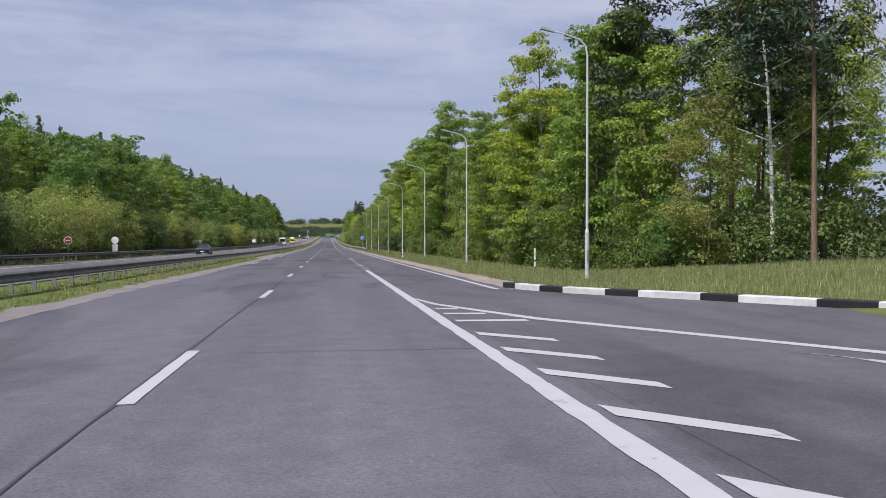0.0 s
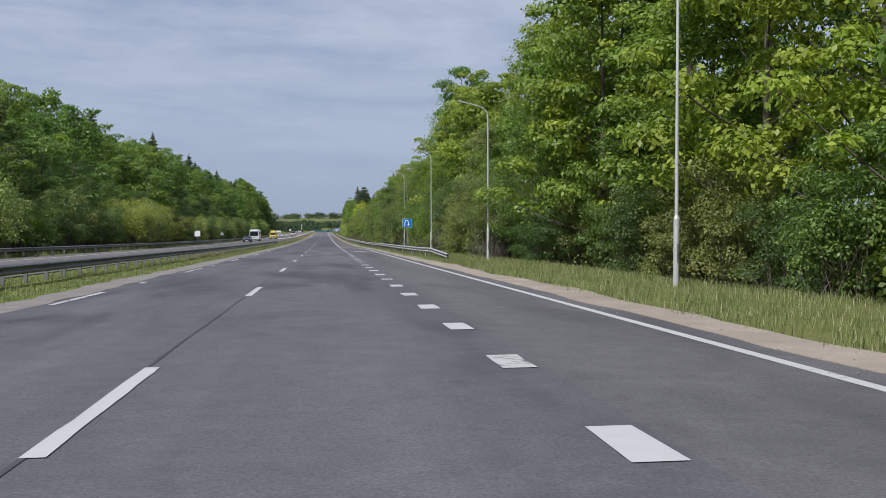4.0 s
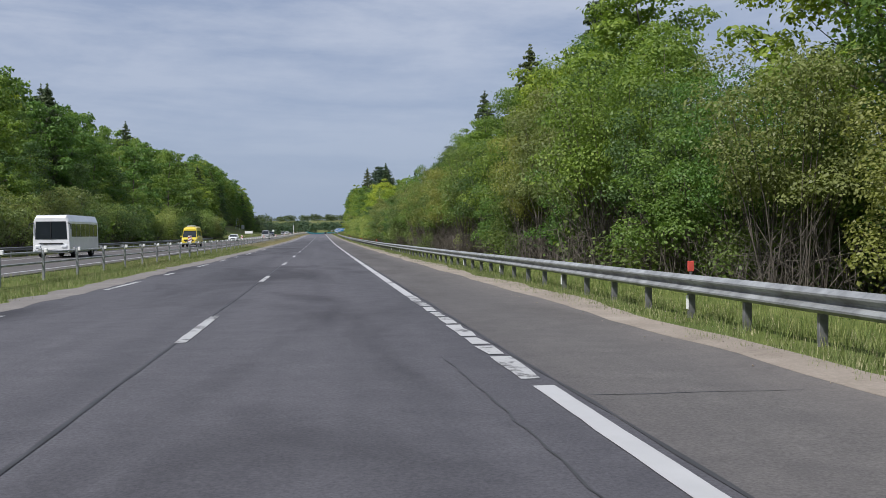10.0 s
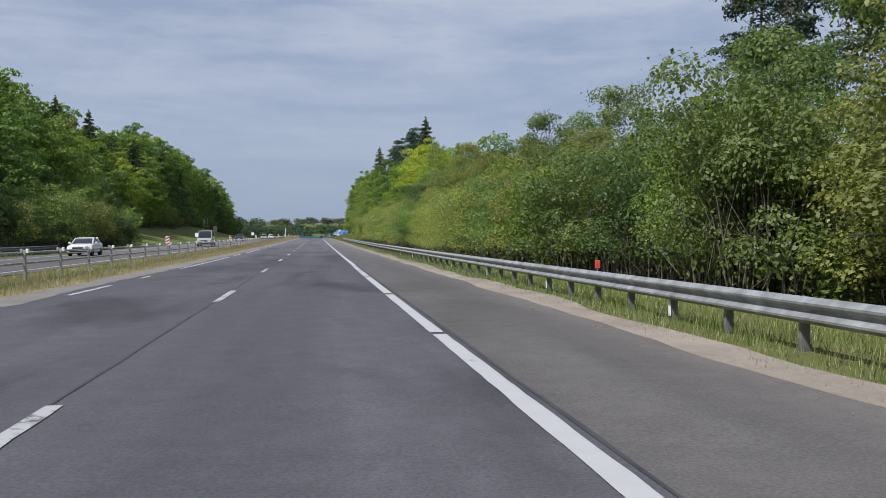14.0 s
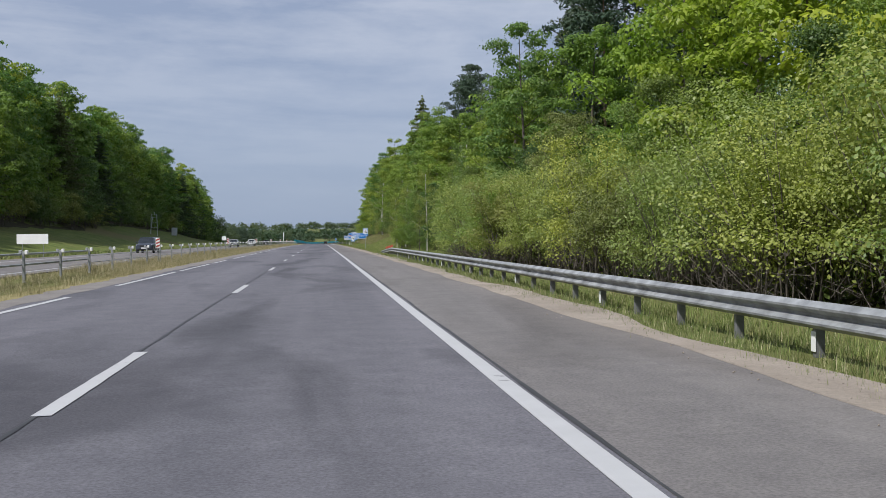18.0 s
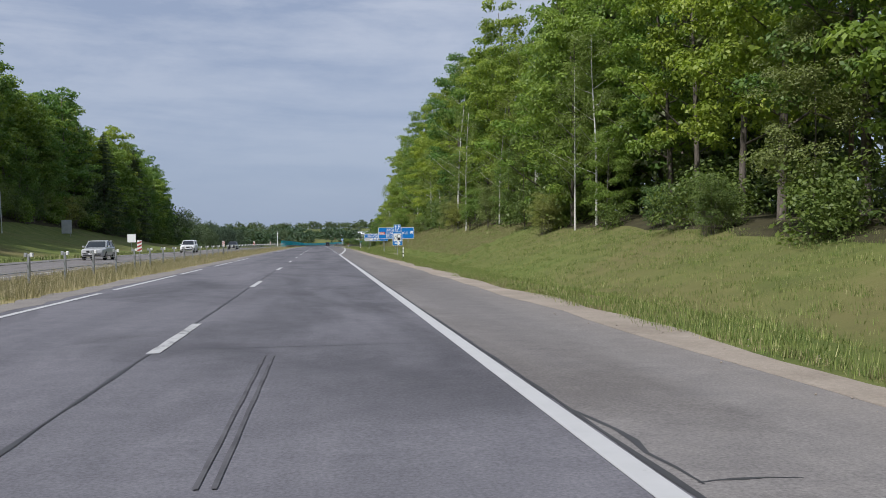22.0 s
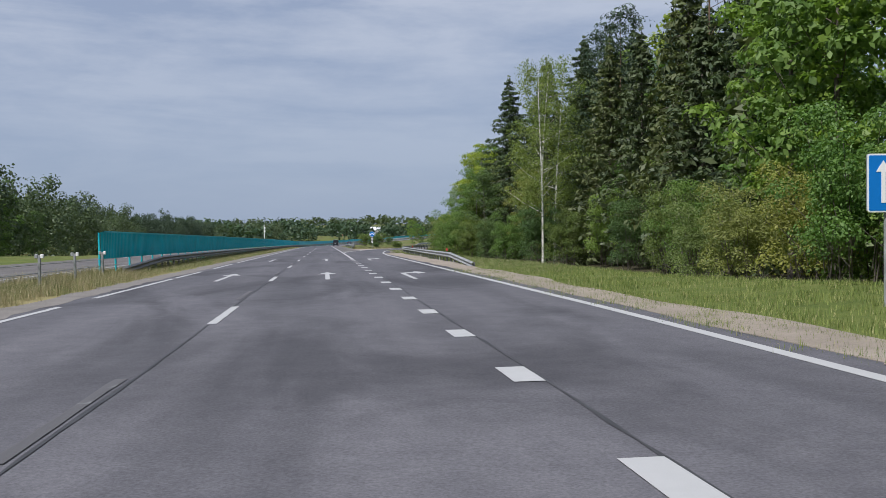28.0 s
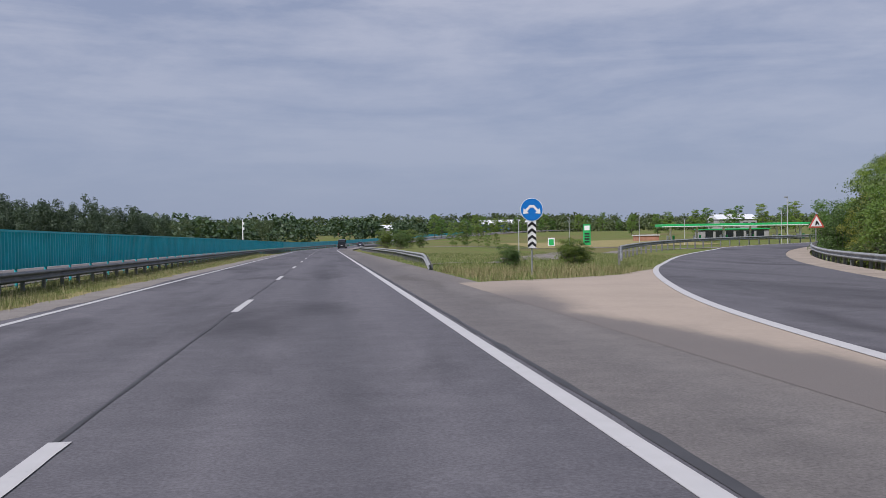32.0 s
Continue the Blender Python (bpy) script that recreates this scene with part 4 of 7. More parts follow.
def lamp_post(o, s):
    e = empty("street_lamp", Matrix.Translation((o, s, ground_z(o, s))), "tall slender grey steel street lamp with one arm over the road", "street lamp", "street lamps in a row")
    Mesh().tube([(0, 0, -0.6), (0, 0, 1.9)], [0.085, 0.085], 10).link("base_shaft", M_LAMP, e)
    Mesh().tube([(0, 0, 1.9), (0, 0, 2.0), (0, 0, 8.6)], [0.085, 0.056, 0.04], 10).link("shaft", M_LAMP, e)
    Mesh().tube([(0, 0, 8.6), (-0.06, 0, 9.0), (-0.3, 0, 9.25), (-0.8, 0, 9.42), (-1.35, 0, 9.55)], [0.04, 0.037, 0.034, 0.03, 0.027], 8).link("arm", M_LAMP, e)
    Mesh().add([(-1.3, -0.09, 9.5), (-1.3, 0.09, 9.5), (-1.85, 0.11, 9.62), (-1.85, -0.11, 9.62), (-1.3, -0.05, 9.58), (-1.3, 0.05, 9.58), (-1.8, 0.07, 9.71), (-1.8, -0.07, 9.71)],
               [(0, 1, 2, 3), (7, 6, 5, 4), (0, 4, 5, 1), (1, 5, 6, 2), (2, 6, 7, 3), (3, 7, 4, 0)]).link("lamp_head", M_SIGNBACK, e, "flat grey lamp head")
    Mesh().box(-0.02, 0.02, -0.11, -0.098, 0.7, 1.2, 0.004).link("hatch", M_POST, e)


for s in (26.8, 58.2, 87.6, 117.0, 147.2, 177.6, 207.9, 237.4):
    lamp_post(11.6, s)

# ---- delineator posts ----


def delineator(o, s, colour=0, tall=1.0):
    """A marker post of white and black lengths; colour 2 is plain white with a yellow reflector."""
    e = empty("delineator_post", Matrix.LocRotScale((o, s, ground_z(o, s)), None, (1, 1, tall)), "white plastic roadside marker post with a yellow reflector in the grass" if colour == 2 else "white plastic roadside marker post with black bands in the grass", "marker post", "roadside marker posts")
    prof = [(-0.045, -0.04), (0.045, -0.04), (0.035, 0.03), (-0.035, 0.03)]
    for nm, z0, z1, mt in (("foot", -0.2, 0.22, M_BLACK if colour < 2 else M_WHITE), ("shaft", 0.22, 0.5, M_WHITE), ("black_band", 0.5, 0.6, M_BLACK if colour < 2 else M_WHITE), ("head", 0.6, 1.2, M_WHITE)):
        top = 0.06 if nm == "head" else 0.0
        Mesh().add([(x, y, z + (top if z == z1 and x > 0 else 0)) for z in (z0, z1) for x, y in prof], [(0, 1, 5, 4), (1, 2, 6, 5), (2, 3, 7, 6), (3, 0, 4, 7), (4, 5, 6, 7)]).link(nm, mt, e)
    Mesh().box(-0.02, 0.02, -0.05, -0.041, 0.8, 1.0, 0.004).link("reflector", M_YELLOW if colour == 2 else M_SIGNBACK, e)


for o, s, c, k in ((14.2, 47.5, 0, 1.1), (8.8, 81.6, 1, 0.8), (19.3, 120.7, 2, 1.0), (16.9, 148.3, 2, 1.0), (8.2, 747, 0, 0.72), (9.2, 847, 0, 0.8)):
    delineator(o, s, c, k)

# ---- road signs ----


def text(s, size, mat, name, parent, x, z, y=-0.03, align="LEFT", bold=0.012, width=None):
    """Letters as a thin mesh, thickened by shifted copies and stretched to a width where one is given."""
    c = bpy.data.curves.new(name, "FONT")
    c.body, c.size, c.align_x, c.resolution_u = s, size, align, 3
    tmp = bpy.data.objects.new(name, c)
    scene.collection.objects.link(tmp)
    me = bpy.data.meshes.new_from_object(tmp.evaluated_get(bpy.context.evaluated_depsgraph_get()))
    bpy.data.objects.remove(tmp)
    v = np.array([q.co[:] for q in me.vertices])
    f = [tuple(q.vertices) for q in me.polygons]
    bpy.data.meshes.remove(me)
    if width:
        v[:, 0] *= width / (v[:, 0].max() - min(0.0, v[:, 0].min()))
    m = Mesh()
    for k, (dx, dz) in enumerate(((0, 0), (bold, 0), (0, bold), (bold, bold))):
        m.add([(q[0] + dx - bold / 2, -0.002 * k, q[1] + dz - bold / 2) for q in v], f)
    ob = m.link(name, mat, parent)
    ob.matrix_basis = pose(x, y, z)
    return ob


def rounded(x0, x1, z0, z1, r, n=4):
    out = []
    for cx, cz, a0 in ((x1 - r, z1 - r, 0), (x0 + r, z1 - r, 90), (x0 + r, z0 + r, 180), (x1 - r, z0 + r, 270)):
        out += [(cx + r * math.cos(radians(a0 + 90 * i / n)), cz + r * math.sin(radians(a0 + 90 * i / n))) for i in range(n + 1)]
    return out


def flat(parent, name, outline, y, mat, label=""):
    return Mesh().plate(outline, y, y + 0.006).link(name, mat, parent, label)


def board(e, x0, x1, z0, z1, rim=0.04, r=0.06, back=True):
    """White-rimmed blue board with a grey back."""
    Mesh().plate(rounded(x0, x1, z0, z1, r), -0.004, 0.03).link("back_plate", M_SIGNBACK, e)
    flat(e, "rim", rounded(x0, x1, z0, z1, r), -0.012, M_SIGN, "white rim")
    flat(e, "face", rounded(x0 + rim, x1 - rim, z0 + rim, z1 - rim, max(r - rim, 0.015)), -0.018, M_BLUE, "blue face")


def poles(e, xs_, top, low=-0.8, r=0.04):
    for x in xs_:
        Mesh().tube([(x, 0.07, low), (x, 0.07, top)], r, 8).link("pole", M_ZINC, e)


def sign(name, o, s, label, group="blue road signs"):
    return empty(name, along(o, s, 0, 0, False), label, "road sign", group)


def bent_arrow(x, z, k):
    """An arrow pointing up and to the right."""
    return [(x + a * k, z + b * k) for a, b in ((0, 0), (0.12, -0.12), (0.5, 0.26), (0.5, -0.1), (0.68, 0.06), (0.68, 0.68), (0.06, 0.68), (-0.1, 0.5), (0.26, 0.5), (-0.12, 0.12))]


def right_pointer(x, z, k, head=0.5):
    return [(x + a * k, z + b * k) for a, b in ((0, -0.1), (0.55, -0.1), (0.38, -0.38), (0.6, -0.38), (1, 0), (0.6, 0.38), (0.38, 0.38), (0.55, 0.1), (0, 0.1))]


# direction board with town names
b1 = sign("direction_sign", 9.55, 799.5, "large blue direction board with white town names on three poles")
board(b1, 0, 4.75, 1.58, 3.08, 0.05, 0.1)
for k, line in enumerate(("ЗАСЛАЎЕ", "ДЗЯРЖЫНСК", "ВОЗЕРА")):
    text(line, 0.47, M_SIGN, "lettering", b1, 1.02, 2.58 - 0.41 * k, bold=0.01, width=(2.08, 2.9, 1.62)[k])
flat(b1, "number_panel", rounded(0.15, 0.9, 2.14, 2.5, 0.05), -0.024, M_SIGN)
flat(b1, "number_field", rounded(0.18, 0.87, 2.17, 2.47, 0.04), -0.030, M_RED, "red road number field")
text("Р-65", 0.27, M_SIGN, "lettering", b1, 0.525, 2.225, -0.042, "CENTER", 0.012)
flat(b1, "arrow", bent_arrow(4.24, 2.25, 0.52), -0.024, M_SIGN)
poles(b1, (0.75, 2.3, 3.95), 3.0, -0.9, 0.055)

# board of the tourist complex
b2 = sign("tourist_sign", 9.15, 830, "blue tourist information board with white lettering and pictograms on two poles")
board(b2, 0, 3.88, 1.33, 2.56, 0.035, 0.06)
text("ТУРИСТИЧЕСКИЙ КОМПЛЕКС", 0.262, M_SIGN, "lettering", b2, 0.13, 2.27, -0.03, "LEFT", 0.012, 3.25)
text("«ПАРК ИСТОРИИ СУЛА»", 0.262, M_SIGN, "lettering", b2, 0.5, 2.03, -0.03, "LEFT", 0.012, 2.75)
flat(b2, "pasted_panel", rounded(0.06, 0.86, 1.38, 1.92, 0.02), -0.026, plain("pale_grey_sheet", (0.55, 0.56, 0.58), 0.6), "pale grey patch pasted over")
for k in range(3):
    x = 0.88 + 0.6 * k
    flat(b2, "pictogram_panel", rounded(x, x + 0.47, 1.43, 1.9, 0.04), -0.025, M_SIGN)
flat(b2, "fork", [(1.02, 1.5), (1.06, 1.5), (1.06, 1.66), (1.1, 1.7), (1.1, 1.85), (1.08, 1.85), (1.08, 1.74), (1.05, 1.74), (1.05, 1.85), (1.03, 1.85), (1.03, 1.74), (1.0, 1.74), (1.0, 1.85), (0.98, 1.85), (0.98, 1.7), (1.02, 1.66)], -0.032, M_BLACK)
flat(b2, "knife", [(1.2, 1.5), (1.24, 1.5), (1.24, 1.85), (1.21, 1.83), (1.18, 1.75), (1.18, 1.66), (1.2, 1.65)], -0.032, M_BLACK)
flat(b2, "bed", [(1.54, 1.52), (1.57, 1.52), (1.57, 1.6), (1.83, 1.6), (1.83, 1.52), (1.86, 1.52), (1.86, 1.75), (1.83, 1.75), (1.83, 1.66), (1.57, 1.66), (1.57, 1.8), (1.54, 1.8)], -0.032, M_BLACK)
flat(b2, "tent", [(2.12, 1.5), (2.16, 1.5), (2.315, 1.76), (2.47, 1.5), (2.51, 1.5), (2.335, 1.8), (2.36, 1.84), (2.33, 1.86), (2.315, 1.83), (2.30, 1.86), (2.27, 1.84), (2.295, 1.8)], -0.032, M_BLACK)
flat(b2, "tent_door", [(2.24, 1.5), (2.39, 1.5), (2.315, 1.66)], -0.032, M_BLACK)
flat(b2, "arrow", right_pointer(3.5, 1.96, 0.27), -0.024, M_SIGN)
poles(b2, (0.72, 3.05), 2.5, -0.6, 0.04)

# filling station signs


def pump_sign(e, x0, x1, z0, z1, foot):
    board(e, x0, x1, z0, z1, 0.025, 0.05)
    w, h = x1 - x0, z1 - z0
    flat(e, "white_field", rounded(x0 + 0.1 * w, x1 - 0.1 * w, z0 + 0.3 * h, z1 - 0.12 * h, 0.02), -0.025, M_SIGN)
    px, pz = x0 + 0.5 * w, z0 + 0.38 * h
    flat(e, "pump", [(px, pz), (px + 0.3 * w, pz), (px + 0.3 * w, pz + 0.42 * h), (px, pz + 0.42 * h)], -0.031, M_BLACK)
    flat(e, "pump_window", [(px + 0.03 * w, pz + 0.2 * h), (px + 0.27 * w, pz + 0.2 * h), (px + 0.27 * w, pz + 0.39 * h), (px + 0.03 * w, pz + 0.39 * h)], -0.036, M_SIGN)
    hose = [(px - 0.02 * w, -0.03, pz + 0.3 * h), (px - 0.1 * w, -0.03, pz + 0.28 * h), (px - 0.12 * w, -0.03, pz + 0.15 * h), (px - 0.25 * w, -0.03, pz + 0.06 * h), (px - 0.32 * w, -0.03, pz + 0.14 * h), (px - 0.26 * w, -0.03, pz + 0.24 * h), (px - 0.1 * w, -0.03, pz + 0.36 * h)]
    Mesh().tube(hose, 0.012 * w / 0.65, 5).link("hose", M_BLACK, e)
    if foot:
        text(foot, 0.19 * w / 0.65 * 0.8, M_SIGN, "lettering", e, (x0 + x1) / 2, z0 + 0.08 * h, -0.03, "CENTER", 0.006)


b3 = sign("filling_station_sign", 8.0, 674.5, "small blue filling station sign with black pump, on one pole")
pump_sign(b3, -0.33, 0.33, 1.63, 2.64, "500 м")
poles(b3, (0,), 2.6, -0.5, 0.03)
b4 = sign("filling_station_sign", 9.7, 770.5, "blue filling station sign with arrow below a lane sign")
pump_sign(b4, -0.5, 0.5, 0.82, 2.2, "")
flat(b4, "arrow", right_pointer(-0.3, 1.05, 0.62), -0.026, M_SIGN)
board(b4, -0.36, 0.36, 2.24, 2.94, 0.02, 0.05)
flat(b4, "lane_arrow", [(-0.2, 2.32), (-0.12, 2.32), (-0.12, 2.72), (-0.04, 2.72), (-0.16, 2.88), (-0.28, 2.72), (-0.2, 2.72)], -0.026, M_SIGN)
flat(b4, "lane_arrow", [(-0.1, 2.32), (-0.02, 2.32), (0.2, 2.56), (0.2, 2.72), (0.28, 2.72), (0.16, 2.88), (0.04, 2.72), (0.12, 2.72), (0.12, 2.6)], -0.026, M_SIGN)
poles(b4, (0,), 2.9, -0.7, 0.035)

# lane sign, before the exit
b5 = sign("lane_sign", 11.4, 880, "small blue lane sign with three white arrows on two poles")
board(b5, 0, 1.8, 1.68, 2.72, 0.03, 0.05)
for x in (0.3, 0.85):
    flat(b5, "arrow", [(x - 0.04, 1.85), (x + 0.04, 1.85), (x + 0.04, 2.4), (x + 0.14, 2.4), (x, 2.6), (x - 0.14, 2.4), (x - 0.04, 2.4)], -0.026, M_SIGN)
flat(b5, "arrow", [(1.25, 1.85), (1.33, 1.85), (1.33, 2.22), (1.48, 2.22), (1.48, 2.12), (1.68, 2.27), (1.48, 2.42), (1.48, 2.31), (1.25, 2.31)], -0.026, M_SIGN)
poles(b5, (0.4, 1.4), 2.68, -0.6, 0.035)

# turning sign beside the merging lane
b6 = sign("turn_sign", 9.1, 210, "blue sign with a white U-turn arrow beside the guard rail")
board(b6, 0, 0.9, 2.3, 3.1, 0.02, 0.05)
Mesh().tube([(0.22, -0.03, 2.42), (0.22, -0.03, 2.8), (0.32, -0.03, 2.96), (0.46, -0.03, 2.96), (0.56, -0.03, 2.8), (0.56, -0.03, 2.6)], 0.035, 6).link("arrow", M_SIGN, b6)
flat(b6, "arrow_head", [(0.44, 2.62), (0.68, 2.62), (0.56, 2.44)], -0.03, M_SIGN)
poles(b6, (0.45,), 3.05, -0.6, 0.035)

# round keep-either-side sign with chevron board
b7 = sign("keep_either_side_sign", 9.9, 1025.4, "round blue sign with white arrows above a chevron board")
disc = [(0.46 * math.cos(i * math.tau / 28), 2.5 + 0.46 * math.sin(i * math.tau / 28)) for i in range(28)]
Mesh().plate(disc, -0.004, 0.02).link("back_plate", M_SIGNBACK, b7)
flat(b7, "rim", disc, -0.012, M_SIGN, "white rim")
flat(b7, "face", [(x * 0.955, 2.5 + (z - 2.5) * 0.955) for x, z in disc], -0.018, M_BLUE, "blue face")
for k in (-1, 1):
    o_ = [(0.0, 2.58), (0.0, 2.68), (0.09, 2.68), (0.26, 2.5), (0.33, 2.56), (0.35, 2.33), (0.12, 2.36), (0.19, 2.43), (0.06, 2.58)]
    flat(b7, "arrow", [(k * x, z) for x, z in (o_ if k > 0 else o_[::-1])], -0.025, M_SIGN)
Mesh().plate(rounded(-0.17, 0.17, 0.98, 2.06, 0.01), -0.004, 0.02).link("chevron_board", M_SIGN, b7)
for i in range(4):
    z = 1.0 + 0.26 * i
    flat(b7, "chevron", [(-0.165, z), (0, z + 0.13), (0.165, z), (0.165, z + 0.12), (0, z + 0.25), (-0.165, z + 0.12)], -0.012, M_BLACK)
poles(b7, (0,), 2.9, -0.5, 0.035)

# warning triangle on the ramp
b8 = empty("warning_sign", Matrix.Translation((33.0, 1045.4, ramp_z(33.0, 1045.4))), "triangular red-rimmed warning sign beside the exit ramp", "road sign", "triangular warning signs")
Mesh().plate([(-0.55, 1.6), (0.55, 1.6), (0, 2.5)], -0.004, 0.02).link("back_plate", M_SIGNBACK, b8)
flat(b8, "red_rim", [(-0.55, 1.6), (0.55, 1.6), (0, 2.5)], -0.012, M_RED)
flat(b8, "white_face", [(-0.4, 1.68), (0.4, 1.68), (0, 2.34)], -0.018, M_SIGN)
flat(b8, "pictogram", [(-0.1, 1.74), (-0.02, 1.74), (0.06, 1.86), (0.14, 1.74), (0.2, 1.74), (0.08, 2.0), (0.0, 2.06), (-0.06, 1.94)], -0.025, M_BLACK)
poles(b8, (0,), 2.4, -0.6, 0.03)

# signs for the oncoming traffic, on its far side
LEFT = "signs beside the oncoming road"
for s, kind_ in ((86, "round"), (106, "stack"), (175, "wide"), (312, "rect"), (356, "tri"), (640, "big"), (807, "rect")):
    z0 = ground_z(-23.5, s) - float(gz(s))
    lb = {"round": "round red and white no-entry sign", "stack": "round pale sign over a small plate", "wide": "wide pale plate on one pole", "rect": "small pale square sign on a pole", "tri": "pale triangular sign on a pole", "big": "wide white board on two poles"}[kind_]
    e = empty("roadside_sign", along(-23.5, s, z0, 0, False), lb + " beyond the oncoming road", "road sign", LEFT)
    if kind_ == "round":
        d = [(0.4 * math.cos(i * math.tau / 20), 2.0 + 0.4 * math.sin(i * math.tau / 20)) for i in range(20)]
        Mesh().plate(d, -0.01, 0.02).link("disc", M_SIGN, e)
        flat(e, "red_disc", [(x * 0.8, 2 + (z - 2) * 0.8) for x, z in d], -0.02, M_RED)
        flat(e, "bar", rounded(-0.22, 0.22, 1.93, 2.07, 0.01), -0.03, M_SIGN)
    elif kind_ == "stack":
        Mesh().plate([(0.42 * math.cos(i * math.tau / 20), 2.1 + 0.42 * math.sin(i * math.tau / 20)) for i in range(20)], -0.01, 0.02).link("disc", M_SIGN, e)
        Mesh().plate(rounded(-0.3, 0.3, 0.6, 1.6, 0.03), -0.01, 0.02).link("plate", M_SIGN, e)
    elif kind_ == "tri":
        Mesh().plate([(-0.55, 1.7), (0.55, 1.7), (0, 2.65)], -0.01, 0.02).link("plate", M_SIGN, e)
    elif kind_ == "big":
        Mesh().plate(rounded(-1.35, 1.35, 1.2, 2.1, 0.05), -0.01, 0.02).link("plate", M_SIGN, e)
    else:
        w = 0.55 if kind_ == "rect" else 0.95
        Mesh().plate(rounded(-w, w, 1.6, 2.4 if kind_ == "wide" else 2.7, 0.04), -0.01, 0.02).link("plate", M_SIGN, e)
    poles(e, (-0.9, 0.9) if kind_ == "big" else (0,), 2.0, -0.5, 0.03)

panel = empty("grey_panel", Matrix.Translation((-42.6, 848, ground_z(-42.6, 848))), "grey upright panel on the grassy slope", "panel")
Mesh().box(-0.85, 0.85, -0.05, 0.05, 0.3, 2.7, 0.02).link("sheet", M_LAMP, panel)
poles(panel, (-0.6, 0.6), 2.6, -0.5, 0.04)
frame_ = empty("lattice_frame", Matrix.Translation((-42.2, 810.4, ground_z(-42.2, 810.4))), "pale steel lattice frame on the grassy slope", "mast")
for x in (-0.9, 0.9):
    Mesh().tube([(x, 0, -0.5), (x * 0.8, 0, 5.5)], 0.07, 6).link("post", M_LAMP, frame_)
for z in (2.0, 3.4, 4.6, 5.4):
    Mesh().tube([(-0.82, 0, z), (0.76, 0, z)], 0.04, 5).link("crossbar", M_LAMP, frame_)
Mesh().tube([(-1.15, -0.3, -0.5), (-0.3, 0, 4.9)], 0.06, 6).link("stay", M_LAMP, frame_)
Mesh().tube([(0.1, 0, 5.4), (0.1, 0, 6.2)], 0.05, 6).link("finial", M_LAMP, frame_)

# ---- vehicles ----
M_GLASS, _nt, _b = material("dark_vehicle_glass", 0.06, 0.0, 0.6)
_b.inputs["Base Color"].default_value = (0.02, 0.025, 0.03, 1)
M_TYRE = plain("tyre_rubber", (0.022, 0.022, 0.023), 0.85, 0, 0.3, 9.0)
M_RIM = plain("alloy_rim", (0.42, 0.43, 0.44), 0.35, 0.8, 0.1, 5.0)
M_LIGHTGLASS = plain("headlight_glass", (0.75, 0.77, 0.8), 0.12, 0, 0.05, 4.0, 0.6)
M_TRIM = plain("black_trim", (0.03, 0.03, 0.032), 0.55, 0, 0.2, 5.0)
M_TAIL = plain("tail_light", (0.45, 0.02, 0.02), 0.2, 0, 0.1, 4.0)


def paint(name, c):
    m, nt, b = material(name, 0.28, 0.0, 0.5)
    b.inputs["Coat Weight"].default_value = 0.5
    v = noisy(nt, 1.5, 4.0)
    nt.links.new(mixc(nt, ramp(nt, v, [(0.35, (0, 0, 0)), (0.75, (1, 1, 1))]), c, tuple(x * 0.86 + 0.012 for x in c)), b.inputs["Base Color"])
    return m


def loft(rings):
    m = Mesh()
    n = len(rings[0])
    for r in rings:
        m.v += [tuple(p) for p in r]
    m.f += [(i * n + k, i * n + (k + 1) % n, (i + 1) * n + (k + 1) % n, (i + 1) * n + k) for i in range(len(rings) - 1) for k in range(n)]
    m.f += [tuple(range(n - 1, -1, -1)), tuple(range((len(rings) - 1) * n, len(rings) * n))]
    return m


def between(rings, n=3):
    """The same rings with n steps of a smooth curve between each two, for rounded bodywork."""
    p = [np.array(r, float) for r in rings]
    out = []
    for i in range(len(p) - 1):
        a, b, c, d = p[max(i - 1, 0)], p[i], p[i + 1], p[min(i + 2, len(p) - 1)]
        for k in range(n):
            t = k / n
            smooth = 0.5 * (2 * b + (c - a) * t + (2 * a - 5 * b + 4 * c - d) * t * t + (3 * b - a - 3 * c + d) * t ** 3)
            out.append(0.5 * smooth + 0.5 * (b + (c - b) * t))
    return out + [p[-1]]


def hull(y, w, z0, zm, zt, wt):
    """One cross-section of a body: sill, bulging flank, shoulder crease and rounded top."""
    half = [(w * 0.86, z0), (w * 0.96, z0 + 0.07), (w * 0.995, z0 + 0.2), (w * 1.0, z0 * 0.4 + zm * 0.6), (w * 0.985, zm), (w * 0.6 + wt * 0.4, zm * 0.45 + zt * 0.55), (wt, zt - 0.004), (wt * 0.55, zt + 0.012)]
    return [(-x, y, z) for x, z in half] + [(x, y, z) for x, z in half[::-1]]


def bodywork(rings, name, mat, parent, label=""):
    """A smooth lofted shell with its hard edges kept."""
    ob = loft(between(rings)).link(name, mat, parent, label, True)
    ob.data.set_sharp_from_angle(angle=0.6)
    return ob


